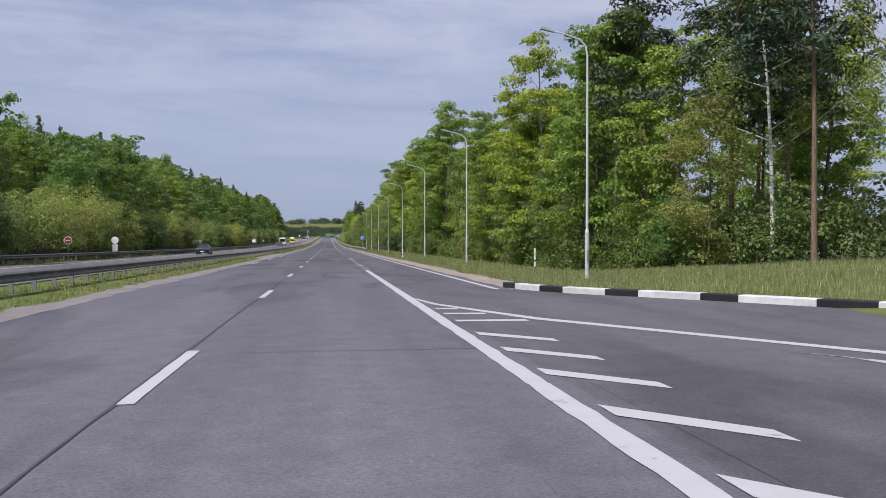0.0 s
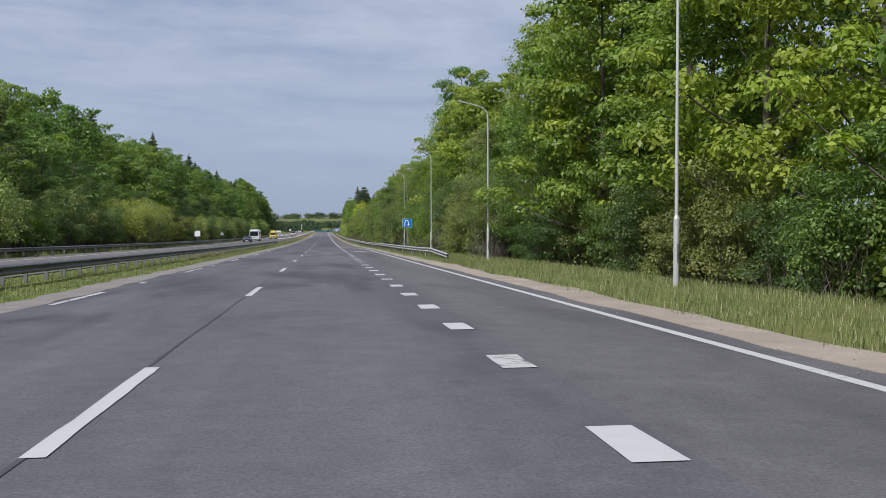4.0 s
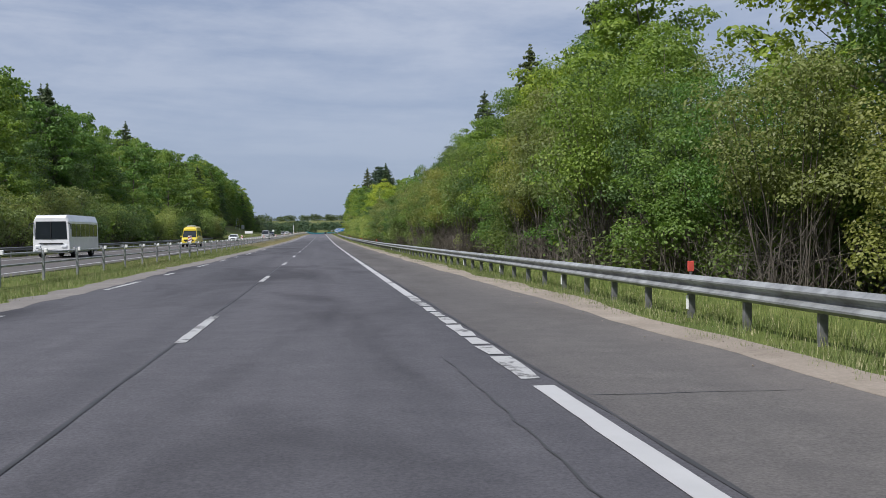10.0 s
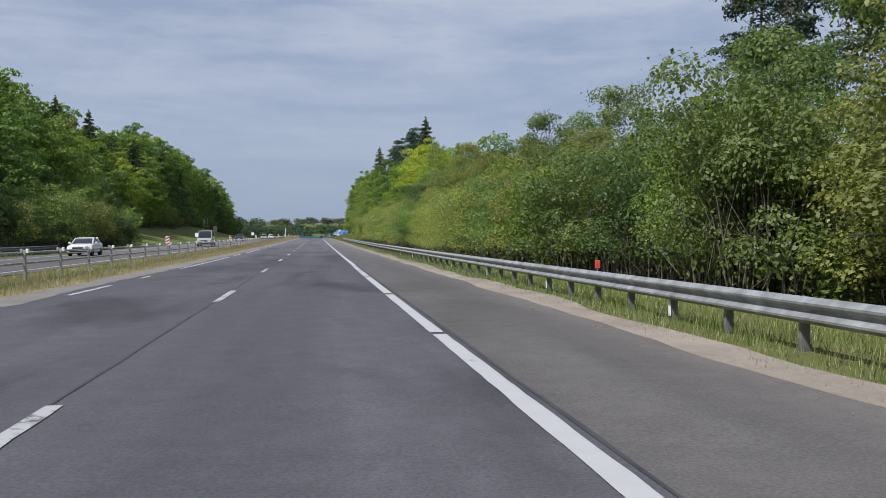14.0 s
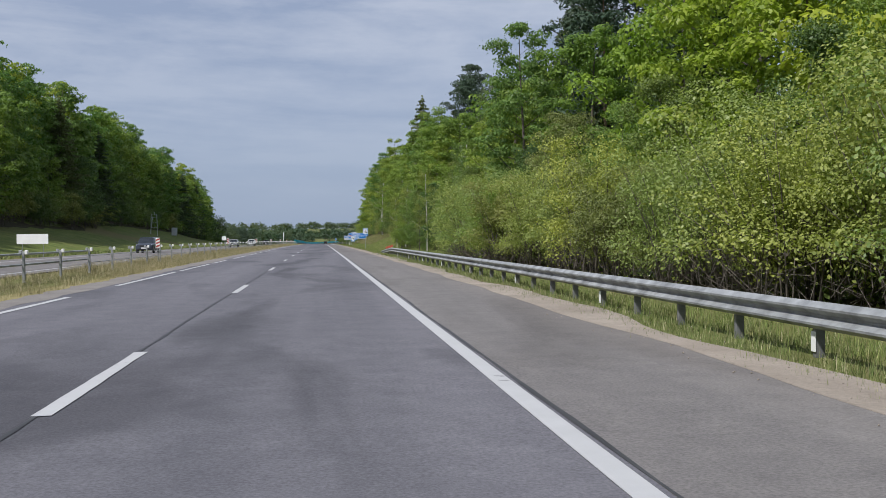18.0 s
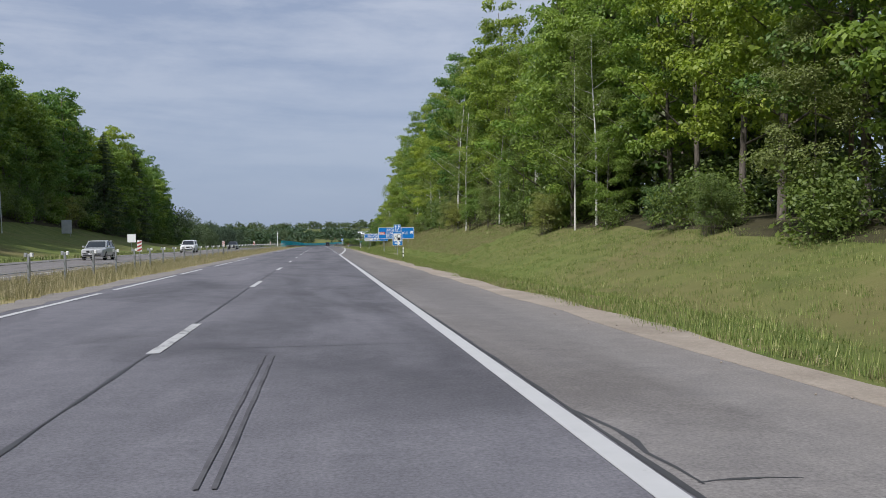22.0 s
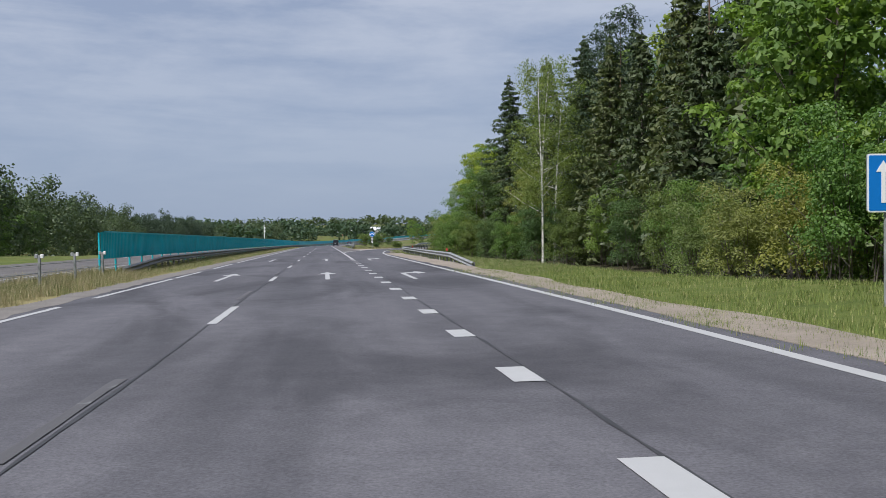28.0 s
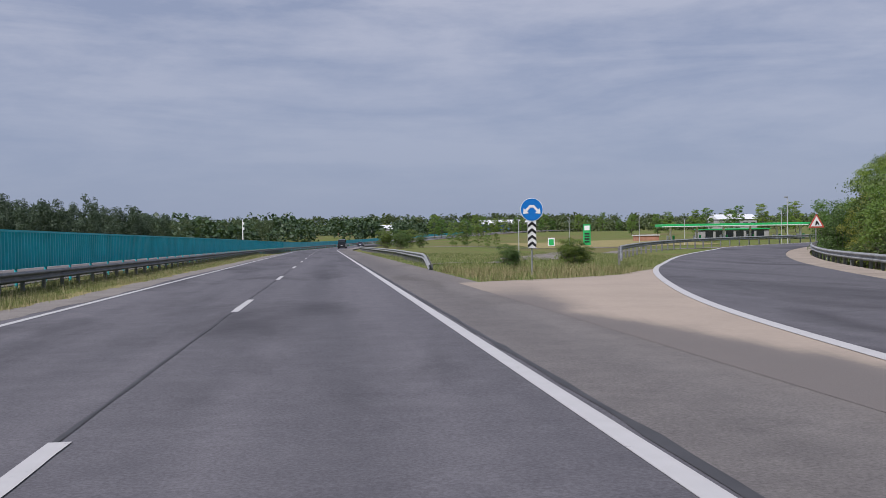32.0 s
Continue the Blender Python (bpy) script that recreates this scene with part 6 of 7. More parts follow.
def leaf_cloud(rng, centres, spread, count, size, flat=0.6, droop=0.0, aspect=0.62, lift=0.8, even=1.6):
    """Many small folded leaves in flattened sprays round the given clump centres: arrays of vertices and faces."""
    count, size = int(count * 1.25), size * 0.88
    c = np.asarray(centres, float)
    sp = spread if np.ndim(spread) else np.full(len(c), spread)
    w8 = sp ** even
    k = rng.choice(len(c), count, p=w8 / w8.sum())
    d = rng.normal(size=(count, 3))
    d /= np.linalg.norm(d, axis=1)[:, None]
    d[:, 2] = np.where((d[:, 2] < -0.15) & (rng.random(count) < lift), -d[:, 2], d[:, 2])
    rad = np.where(rng.random(count) < 0.7, rng.uniform(0.74, 1.0, count), rng.random(count) ** 0.5)
    rad = np.where(rng.random(count) < 0.08, rad * 1.35, rad)
    p = c[k] + d * (rad * sp[k])[:, None] * np.array([1, 1, flat])
    p[:, 2] -= droop * rng.random(count) * sp[k]
    nrm = d * 0.9 + rng.normal(size=(count, 3)) * 0.5 + np.array([0, 0, 0.42])
    nrm /= np.linalg.norm(nrm, axis=1)[:, None]
    u = np.cross(nrm, rng.normal(size=(count, 3)))
    u /= np.linalg.norm(u, axis=1)[:, None] + 1e-9
    w = np.cross(nrm, u)
    sz = size * (0.55 + 0.9 * rng.random(count))[:, None]
    a, b = u * sz * 0.5, w * sz * 0.5 * aspect
    fold = nrm * sz * 0.1
    v = np.stack([p - a, p + b + fold - a * 0.1, p + a, p - b + fold - a * 0.1], 1).reshape(-1, 3)
    f = np.arange(count * 4).reshape(-1, 4)
    return v, f


def array_mesh(name, v, f, mat):
    me = bpy.data.meshes.new(name)
    me.vertices.add(len(v))
    me.vertices.foreach_set("co", np.ascontiguousarray(v, np.float32).ravel())
    me.loops.add(f.size)
    me.loops.foreach_set("vertex_index", np.ascontiguousarray(f, np.int32).ravel())
    me.polygons.add(len(f))
    me.polygons.foreach_set("loop_start", np.arange(0, f.size, f.shape[1], dtype=np.int32))
    me.materials.append(mat)
    me.update(calc_edges=True)
    return me


def trunk_mesh(rng, height, r, lean=0.03, limbs=8, first=0.3, reach=2.5, kind="broad"):
    m = Mesh()
    n = 7
    ph, dx = rng.uniform(0, 6), rng.normal(0, lean, 2)
    pts = [Vector((dx[0] * height * t ** 1.5 + 0.012 * height * math.sin(ph + 5 * t) * t, dx[1] * height * t ** 1.5, height * t)) for t in np.linspace(0, 1, n)]
    m.tube([pts[0] - Vector((0, 0, 0.35))] + pts, [r * 1.45] + [r * (1.12 - 0.95 * t) for t in np.linspace(0, 1, n)], 7)
    tips = []
    for i in range(limbs):
        t = first + (0.95 - first) * (i + rng.random()) / limbs
        base = pts[0].lerp(pts[-1], t)
        j = min(int(t * (n - 1)), n - 2)
        base = pts[j].lerp(pts[j + 1], t * (n - 1) - j)
        a = i * 2.4 + rng.uniform(-0.5, 0.5)
        ln = reach * (1.15 - 0.75 * t) * rng.uniform(0.7, 1.2)
        up_ = rng.uniform(0.25, 0.8) if kind != "spruce" else -0.12
        mid = base + Vector((math.cos(a) * ln * 0.5, math.sin(a) * ln * 0.5, ln * 0.5 * up_))
        end = base + Vector((math.cos(a) * ln, math.sin(a) * ln, ln * up_ * 1.15))
        m.tube([base, mid, end], [r * 0.42 * (1.1 - t), r * 0.26 * (1.1 - t), r * 0.08], 4, False)
        tips += [mid.lerp(end, 0.4), end]
    return m, tips, pts


def broad(seed, height, width, clear, leaves, size, mat, bark_mat, r=0.16, limbs=11, clumps=46, drop=0.0, spread=(0.5, 1.1), lean=0.025, flat=0.74, lift=0.8):
    """A broadleaf tree: trunk with limbs, and a crown of leafy clumps with gaps between them."""
    rng = np.random.default_rng(seed)
    m, tips, pts = trunk_mesh(rng, height * 0.93, r, lean, limbs, max(0.12, clear * 0.9), width * 0.62)
    cs, sp = [], []
    for t in tips:
        if t.z > clear * height:
            cs.append(tuple(t))
            sp.append(rng.uniform(*spread))
    while len(cs) < clumps:
        z = rng.uniform(clear, 0.98)
        q = (z - clear) / (1 - clear)
        rr = width * 0.5 * (math.sin(math.pi * min(1, q * 0.8 + 0.17)) ** 0.7) * rng.uniform(0.45, 1.0)
        a = rng.uniform(0, math.tau)
        cs.append((math.cos(a) * rr + pts[-1].x * z, math.sin(a) * rr + pts[-1].y * z, z * height))
        sp.append(rng.uniform(*spread))
    v, f = leaf_cloud(rng, cs, np.array(sp), leaves, size, flat, drop, 0.62, lift)
    return m, bark_mat, v, f, mat


def spruce(seed, height, width, leaves, mat=None, size=0.5):
    """A spruce: uneven tiers of drooping boughs with gaps between them, and a thin leader."""
    rng = np.random.default_rng(seed)
    m = Mesh()
    m.tube([(0, 0, -0.3), (0, 0, height * 0.5), (0, 0, height)], [0.2, 0.12, 0.02], 6)
    cs, sp = [], []
    z, lev = height * 0.05, 0
    while z < height * 0.985:
        q = z / height
        rr = width * 0.5 * min(1.0, (1 - q) * 1.5) ** 0.82 + 0.1
        n = 4 + int(rr * 1.9)
        for b in range(n):
            a = lev * 1.1 + b * math.tau / n + rng.uniform(-0.35, 0.35)
            ln = rr * (rng.uniform(0.55, 1.0) if rng.random() < 0.75 else rng.uniform(1.0, 1.25))
            dz = rng.uniform(-0.15, 0.15)
            for r_ in (0.25, 0.5, 0.72, 0.9, 1.0) if rr > 0.6 else (0.4, 0.9):
                cs.append((math.cos(a) * ln * r_, math.sin(a) * ln * r_, z + dz - ln * r_ * 0.42 + 0.2 * ln * r_ * r_))
                sp.append(0.17 + 0.08 * rr * (1.15 - 0.5 * r_))
            if b % 2 == 0 and rr > 0.5:
                m.tube([(0, 0, z), (math.cos(a) * ln * 0.9, math.sin(a) * ln * 0.9, z + dz - ln * 0.24)], [0.03, 0.01], 3, False)
        z += 0.42 + 0.34 * (1 - q)
        lev += 1
    for k in range(5):
        cs.append((0, 0, height - 0.3 * k))
        sp.append(0.1 + 0.03 * k)
    v, f = leaf_cloud(rng, cs, np.array(sp), leaves, size, 0.5, 0.6, 0.4, 0.8, 0.75)
    return m, B_GREY, v, f, mat or L_SPRUCE


def pine(seed, height, width, leaves, size=0.42):
    rng = np.random.default_rng(seed)
    m, tips, pts = trunk_mesh(rng, height * 0.96, 0.13, 0.02, 14, 0.45, width * 0.6)
    cs = [tuple(t) for t in tips] + [tuple(pts[-1])]
    for _ in range(70):
        z = rng.uniform(0.45, 1.0)
        a, rr = rng.uniform(0, math.tau), width * 0.5 * (1.15 - z) * 1.6 * rng.uniform(0.4, 1)
        cs.append((math.cos(a) * rr, math.sin(a) * rr, z * height))
    v, f = leaf_cloud(rng, cs, np.array([rng.uniform(0.5, 1.05) for _ in cs]), leaves, size * 0.85, 0.5, 0.0, 0.3)
    return m, B_PINE, v, f, L_PINE


def shrub(seed, height, width, leaves, size, mat, stems=12, bare=0.25, twigs=0):
    """A bush of many thin leaning stems, bare near the ground."""
    rng = np.random.default_rng(seed)
    m = Mesh()
    cs, sp = [], []
    for i in range(stems):
        a = i * 2.4 + rng.uniform(-0.4, 0.4)
        out_ = width * 0.5 * rng.uniform(0.2, 0.95)
        h = height * rng.uniform(0.6, 0.95)
        b = Vector((math.cos(a) * 0.3 * width * 0.5, math.sin(a) * 0.3 * width * 0.5, -0.2))
        mid = Vector((math.cos(a) * out_ * 0.6, math.sin(a) * out_ * 0.6, h * 0.5))
        end = Vector((math.cos(a) * out_, math.sin(a) * out_, h))
        m.tube([b, mid, end], [0.028, 0.018, 0.006], 4, False)
        for _ in range(2):
            side = mid + Vector((rng.normal(0, 0.6), rng.normal(0, 0.6), rng.uniform(-0.2, 0.9)))
            m.tube([b.lerp(mid, 0.6), side], [0.02, 0.006], 3, False)
            if side.z > bare * height:
                cs.append(tuple(side))
                sp.append(rng.uniform(0.4, 0.75))
        cs += [tuple(end), tuple(mid.lerp(end, 0.55))]
        sp += [rng.uniform(0.45, 0.8), rng.uniform(0.4, 0.7)]
        if bare < 0.15:
            cs.append((math.cos(a) * out_ * 1.05, math.sin(a) * out_ * 1.05, height * rng.uniform(0.12, 0.35)))
            sp.append(rng.uniform(0.45, 0.75))
    for _ in range(twigs):
        a, r0 = rng.uniform(0, math.tau), rng.uniform(0.05, 0.36) * width
        b = Vector((math.cos(a) * r0, math.sin(a) * r0, rng.uniform(0, 0.5)))
        m.tube([b, b + Vector((rng.normal(0, 0.5), rng.normal(0, 0.5), rng.uniform(0.2, 1.1))), b + Vector((rng.normal(0, 0.6), rng.normal(0, 0.6), rng.uniform(0.7, 1.7)))], [0.014, 0.01, 0.004], 3, False)
    v, f = leaf_cloud(rng, cs, np.array(sp) * max(1.0, width / 4.5), leaves, size, 0.8)
    v[:, 2] = np.maximum(v[:, 2], 0.02)
    return m, B_STEM, v, f, mat


KINDS = {}


def kind(name, made, label, category="tree"):
    m, bm_, v, f, lm = made
    KINDS[name] = (m.data("trunk", bm_, True), array_mesh("crown", v, f, lm), label, category, name.split(".")[0])


T_MAPLE = "tall leafy maple at the forest edge, dense green crown"
T_FOREST = "tall forest tree with bare lower trunk and layered green crown"
T_THICK = "thicket of thin grey stems, leafy above and bare below"
T_YOUNG = "young broadleaf tree with thin pale trunk and green crown"
T_BIRCH = "slender birch with white trunk and airy pale leaves"
T_SPR = "dark green spruce with pointed top"
T_PIN = "tall pine with reddish trunk and blue-green needles"
T_WIL = "broad willow bush with pale new leaves and bare grey stems"
T_HAZ = "dense green bush at the forest edge"
T_LIM = "broad tree with bright yellow-green spring leaves"
# variants 0 to 2 stand near the road, 3 and 4 farther off with coarser leaves
for i in range(5):
    far = i > 2
    q, g = (0.42, 1.4) if far else (1.1, 0.92)
    kind(f"maple_tree.{i}", broad(11 + i, 16.5, 8.0, 0.1, int(12000 * q), 0.3 * g, L_GREEN if far else L_MAPLE, B_GREY, 0.19, 16, 92, 0.2, (0.6, 1.45), 0.025, 0.48), T_MAPLE)
    kind(f"forest_tree.{i}", broad(231 + i, 20.0, 7.6, 0.2, int(12500 * q), 0.3 * g, (L_MAPLE, L_GREEN, L_MAPLE)[i % 3], B_GREY, 0.2, 18, 92, 0.2, (0.6, 1.4), 0.025, 0.5), T_FOREST)
    kind(f"young_tree.{i}", broad(31 + i, 10.0, 5.0, 0.06, int(12500 * q), 0.15 * g, (L_GREEN, L_DARK, L_OLIVE)[i % 3], B_STEM, 0.06, 14, 80, 0.1, (0.4, 0.95), 0.05), T_YOUNG)
    kind(f"birch_tree.{i}", broad(51 + i, 17.0, 5.4, 0.3, int(5200 * q), 0.17 * g, L_BIRCH, B_BIRCH, 0.10, 14, 70, 1.3, (0.4, 0.85), 0.05), T_BIRCH)
    kind(f"spruce_tree.{i}", spruce(71 + i, 17.0, 6.6, int(12500 * q), None, 0.38 * g), T_SPR)
    kind(f"pine_tree.{i}", pine(91 + i, 19.0, 6.0, int(7600 * q)), T_PIN)
    kind(f"willow_bush.{i}", shrub(111 + i, 5.2, 5.6, int(16500 * q), 0.115 * g, L_WILLOW, 26, 0.1, 90), T_WIL, "bush")
    kind(f"hazel_bush.{i}", shrub(131 + i, 4.6, 4.6, int(12500 * q), 0.125 * g, (L_DARK, L_OLIVE, L_GREEN)[i % 3], 14, 0.03, 22), T_HAZ, "bush")
    kind(f"lime_tree.{i}", broad(201 + i, 14.0, 8.0, 0.06, int(11500 * q), 0.27 * g, L_FRESH, B_GREY, 0.15, 15, 100, 0.1, (0.55, 1.3), 0.025, 0.6), T_LIM)
    kind(f"sapling_thicket.{i}", shrub(251 + i, 6.4, 5.4, int(14500 * q), 0.128 * g, (L_GREEN, L_OLIVE, L_DARK)[i % 3], 24, 0.36, 130), T_THICK, "bush")


def plant(kind_name, x, y, scale=1.0, spin=0.0, sz=None, group=""):
    tr, cr, label, cat, base = KINDS[kind_name]
    e = empty(base, Matrix.LocRotScale((x, y, ground_z(x, y)), Euler((0, 0, spin)), (scale, scale, sz or scale)), label, cat, group)
    for nm, d in (("trunk", tr), ("crown", cr)):
        ob = new(nm, d)
        ob.parent = e
    return e


R = random.Random(77)


def row(kinds, s0, s1, step, o0, o1, lo, hi, group):
    """Plant one belt of trees along the road."""
    s = s0
    while s < s1:
        k = R.choice(kinds)
        o = R.uniform(o0, o1)
        p = place(o, s)
        sc = R.uniform(lo, hi)
        v = R.randrange(3) if o1 <= 26 and o0 > 0 else 3 + R.randrange(2)
        plant(f"{k}.{v}", p.x, p.y, sc, R.uniform(0, 6.28), sc * R.uniform(0.9, 1.15), group)
        s += step * R.uniform(0.75, 1.25)


GR, GL = "trees along the right forest edge", "trees along the left forest edge"
# right forest edge, from the side road on
row(["pine_tree", "birch_tree", "pine_tree"], 22, 46, 3.2, 19.5, 26, 0.8, 1.0, GR)
row(["maple_tree", "maple_tree", "maple_tree", "forest_tree"], 40, 112, 5.0, 18.6, 21.4, 0.79, 0.92, GR)
row(["maple_tree", "lime_tree", "forest_tree", "maple_tree"], 131, 176, 5.0, 18.2, 21.0, 1.0, 1.16, GR)
row(["hazel_bush", "young_tree", "hazel_bush"], 32, 112, 4.6, 18.4, 20.0, 0.6, 0.95, GR)
row(["hazel_bush", "young_tree", "hazel_bush"], 131, 176, 4.0, 17.0, 18.6, 0.75, 1.05, GR)
row(["birch_tree", "pine_tree", "forest_tree"], 52, 170, 9.0, 23, 27, 0.85, 0.95, GR)
row(["young_tree", "sapling_thicket", "hazel_bush"], 176, 250, 3.8, 12.8, 15, 0.8, 1.05, GR)
row(["maple_tree", "forest_tree", "maple_tree", "birch_tree"], 174, 250, 5.0, 17.5, 20.5, 0.98, 1.14, GR)
row(["hazel_bush", "sapling_thicket", "young_tree", "sapling_thicket"], 250, 330, 3.6, 11.6, 13.2, 0.75, 1.0, GR)
row(["sapling_thicket", "sapling_thicket", "hazel_bush"], 330, 426, 3.4, 11.8, 13.2, 0.8, 1.1, GR)
row(["hazel_bush"], 428, 482, 3.4, 11.4, 13.0, 0.8, 1.1, GR)
row(["young_tree", "young_tree", "hazel_bush"], 250, 400, 4.0, 13.5, 15.5, 0.85, 1.12, GR)
row(["young_tree", "young_tree", "hazel_bush"], 400, 428, 4.2, 13.5, 15.5, 0.75, 0.95, GR)
row(["young_tree", "hazel_bush", "young_tree"], 430, 482, 4.2, 13.5, 15.5, 0.6, 0.82, GR)
row(["maple_tree", "young_tree", "birch_tree"], 250, 315, 6.0, 17.5, 20.5, 0.82, 0.98, GR)
row(["maple_tree", "young_tree", "maple_tree"], 315, 400, 5.0, 16.5, 20, 0.74, 0.9, GR)
for k, (o, s, sc) in enumerate(((15.4, 300, 0.9), (16.6, 305, 0.85), (16.4, 312, 0.72), (16.2, 320, 0.68))):
    plant(f"maple_tree.{k % 3}", o, s, 0.86 * sc, s, sc, GR)
row(["maple_tree", "young_tree", "young_tree"], 400, 430, 4.6, 16.5, 20, 0.58, 0.72, GR)
row(["young_tree"], 432, 520, 4.4, 16.5, 20, 0.72, 1.0, GR)
row(["young_tree"], 520, 562, 4.2, 16.5, 20, 0.86, 1.06, GR)
row(["willow_bush", "willow_bush", "hazel_bush"], 470, 622, 3.6, 11.2, 12.8, 0.72, 1.0, GR)
row(["willow_bush", "young_tree"], 480, 590, 4.4, 13.6, 16, 0.68, 0.85, GR)
row(["lime_tree"], 560, 600, 5.5, 18, 21, 0.95, 1.2, GR)
row(["young_tree", "young_tree", "maple_tree", "forest_tree"], 604, 700, 4.0, 16.0, 19, 0.7, 0.86, GR)
row(["forest_tree", "pine_tree", "maple_tree", "spruce_tree"], 605, 900, 5.6, 22, 27, 0.84, 1.02, GR)
row(["forest_tree", "birch_tree", "maple_tree", "forest_tree"], 700, 765, 5.0, 18, 21, 0.74, 0.88, GR)
row(["forest_tree", "forest_tree", "maple_tree", "birch_tree"], 765, 880, 4.8, 18, 21, 0.82, 0.97, GR)
row(["sapling_thicket", "hazel_bush", "young_tree"], 622, 700, 6.4, 15.4, 17.4, 0.5, 0.85, GR)
row(["hazel_bush", "young_tree", "hazel_bush"], 704, 832, 8.0, 16.4, 18.0, 0.4, 0.85, GR)
row(["hazel_bush"], 835, 905, 4.5, 15.5, 18.5, 0.7, 1.0, GR)
row(["forest_tree", "spruce_tree", "maple_tree"], 880, 910, 4.4, 23, 28, 0.84, 1.0, GR)
row(["spruce_tree", "spruce_tree", "young_tree"], 912, 950, 4.2, 27.5, 31, 1.05, 1.25, GR)
row(["spruce_tree", "spruce_tree", "spruce_tree", "pine_tree"], 925, 985, 4.6, 30, 35, 1.15, 1.35, GR)
row(["spruce_tree", "forest_tree"], 925, 1000, 5.0, 35, 41, 1.0, 1.2, GR)
# bushes and trees behind the rail of the exit lane
for k, (o, s, sc) in enumerate(((22.5, 914, 1.2), (24.5, 923, 1.3), (25.0, 933, 1.25), (26.4, 943, 1.4), (24.6, 949.5, 1.2), (23.2, 955.8, 1.42), (21.8, 962.5, 1.2), (20.6, 968.5, 1.15), (19.4, 974.5, 1.2), (17.6, 981, 1.38), (18.8, 988, 1.25))):
    plant(f"hazel_bush.{0 if k % 3 else 2}", o, s, sc * 0.8, k * 1.7, sc * 0.98, GR)
for k, o, s, sc in (("maple_tree.0", 24.5, 999, 1.0), ("young_tree.0", 22.5, 990, 1.25), ("young_tree.2", 25.0, 992, 1.35), ("maple_tree.1", 27.0, 1006, 1.0), ("forest_tree.1", 31, 1000, 1.0), ("spruce_tree.0", 26.2, 985, 1.42), ("spruce_tree.1", 30.4, 987, 1.3), ("spruce_tree.2", 29.0, 976, 1.45), ("spruce_tree.1", 31.5, 968, 1.5), ("young_tree.1", 21.5, 978, 1.1), ("young_tree.2", 25.5, 970, 1.1)):
    plant(k, o, s, sc, s, None, GR)
# dense trees outside the rail of the ramp
for k, (x, y) in enumerate(curve_through([(16.8, 995), (18.6, 1004.5), (21.4, 1014), (25.0, 1023.5), (29.2, 1033.5), (34.4, 1044), (41.0, 1055), (49.5, 1065), (66, 1078)], 2)):
    plant(f"hazel_bush.{k % 3}", x + 1.6, y - 1.0, 1.0 + 0.06 * (k % 5), k * 1.7, None, GR)
    if k % 2 == 0:
        plant(f"young_tree.{k % 3}", x + 3.8, y - 2.6, 1.0 - 0.015 * k, k * 2.1, None, GR)
    elif k < 9:
        plant(f"maple_tree.{k % 3}", x + 6.6, y - 4.8, 0.82 - 0.03 * k, k * 1.3, None, GR)
for x, y, sc in ((15.5, 1216, 0.9), (12.5, 1224, 1.05), (17, 1230, 1.1), (13.5, 1236, 1.0), (20, 1240, 1.15), (24, 1246, 0.9)):
    plant("hazel_bush.0", x + 4.0, y, sc, y, None, "bushes beside the bend")
# trees close behind the rail where the ramp bends out of sight
for k, x, y, sc in (("hazel_bush.0", 37.0, 1048.8, 1.0), ("hazel_bush.2", 39.6, 1053.0, 1.05), ("young_tree.0", 38.2, 1048, 0.72), ("young_tree.1", 40.6, 1050, 0.8)):
    plant(k, x, y, sc, y, None, GR)
for x, y, sc in ((150, 1392, 0.6), (158, 1400, 0.66), (166, 1388, 0.7), (175, 1396, 0.76), (183, 1390, 0.72), (192, 1400, 0.8), (200, 1392, 0.84), (209, 1388, 0.8), (218, 1396, 0.9), (227, 1390, 0.85), (142, 1404, 0.58)):
    plant(f"maple_tree.{3 + int(x) % 2}", x, y, sc, x, None, "trees behind the filling station")
# bushes and single trees in the meadow and the valley
for x, y, sc in ((10.9, 1035.4, 0.26), (11.3, 1036.0, 0.2), (14.8, 1038.2, 0.33), (15.3, 1038.9, 0.3), (15.8, 1038.6, 0.24)):
    plant("hazel_bush.0", x, y, sc, y, None, "low bushes in the meadow")
for k, (x, y, sc) in enumerate(((39, 1262, 0.8), (41.5, 1260, 0.72), (43.5, 1263, 0.85), (46, 1258, 0.6), (48.5, 1257, 0.5), (51, 1255, 0.4))):
    plant(f"young_tree.{3 + k % 2}", x, y, sc, y + k, None, "trees in the valley")
far_rnd = random.Random(12)
for x, y, sc in ((58, 1470, 0.95), (61, 1466, 0.8), (88, 1520, 0.8), (94, 1530, 0.85), (100, 1524, 0.7), (112, 1560, 0.75), (128, 1600, 0.7), (137, 1620, 0.8), (172, 1700, 1.15), (178, 1704, 0.9), (196, 1690, 0.95), (206, 1700, 1.0), (222, 1712, 1.1), (232, 1700, 0.8), (240, 1690, 0.95), (150, 1650, 0.7), (160, 1662, 0.65)):
    plant(f"maple_tree.{3 + far_rnd.randrange(2)}", x, y, sc * 0.9, y, sc * far_rnd.uniform(0.8, 0.95), "trees in the valley")
for k, (o, s, sc) in enumerate(((27.5, 38, 0.62), (31, 45, 0.72), (35, 51, 0.8))):
    plant(f"{('forest_tree', 'maple_tree')[k % 2]}.{k % 3}", o, s, sc, k * 2.0, None, GR)
# slim birches along the edge of the embankment
for k, (o, s) in enumerate(((16.6, 641), (17.4, 652), (17.0, 668), (16.6, 690), (17.2, 731), (17.8, 758), (17.4, 806))):
    plant(f"birch_tree.{k % 3}", o, s, 0.62 + 0.05 * (k % 4), k * 1.9, None, GR)
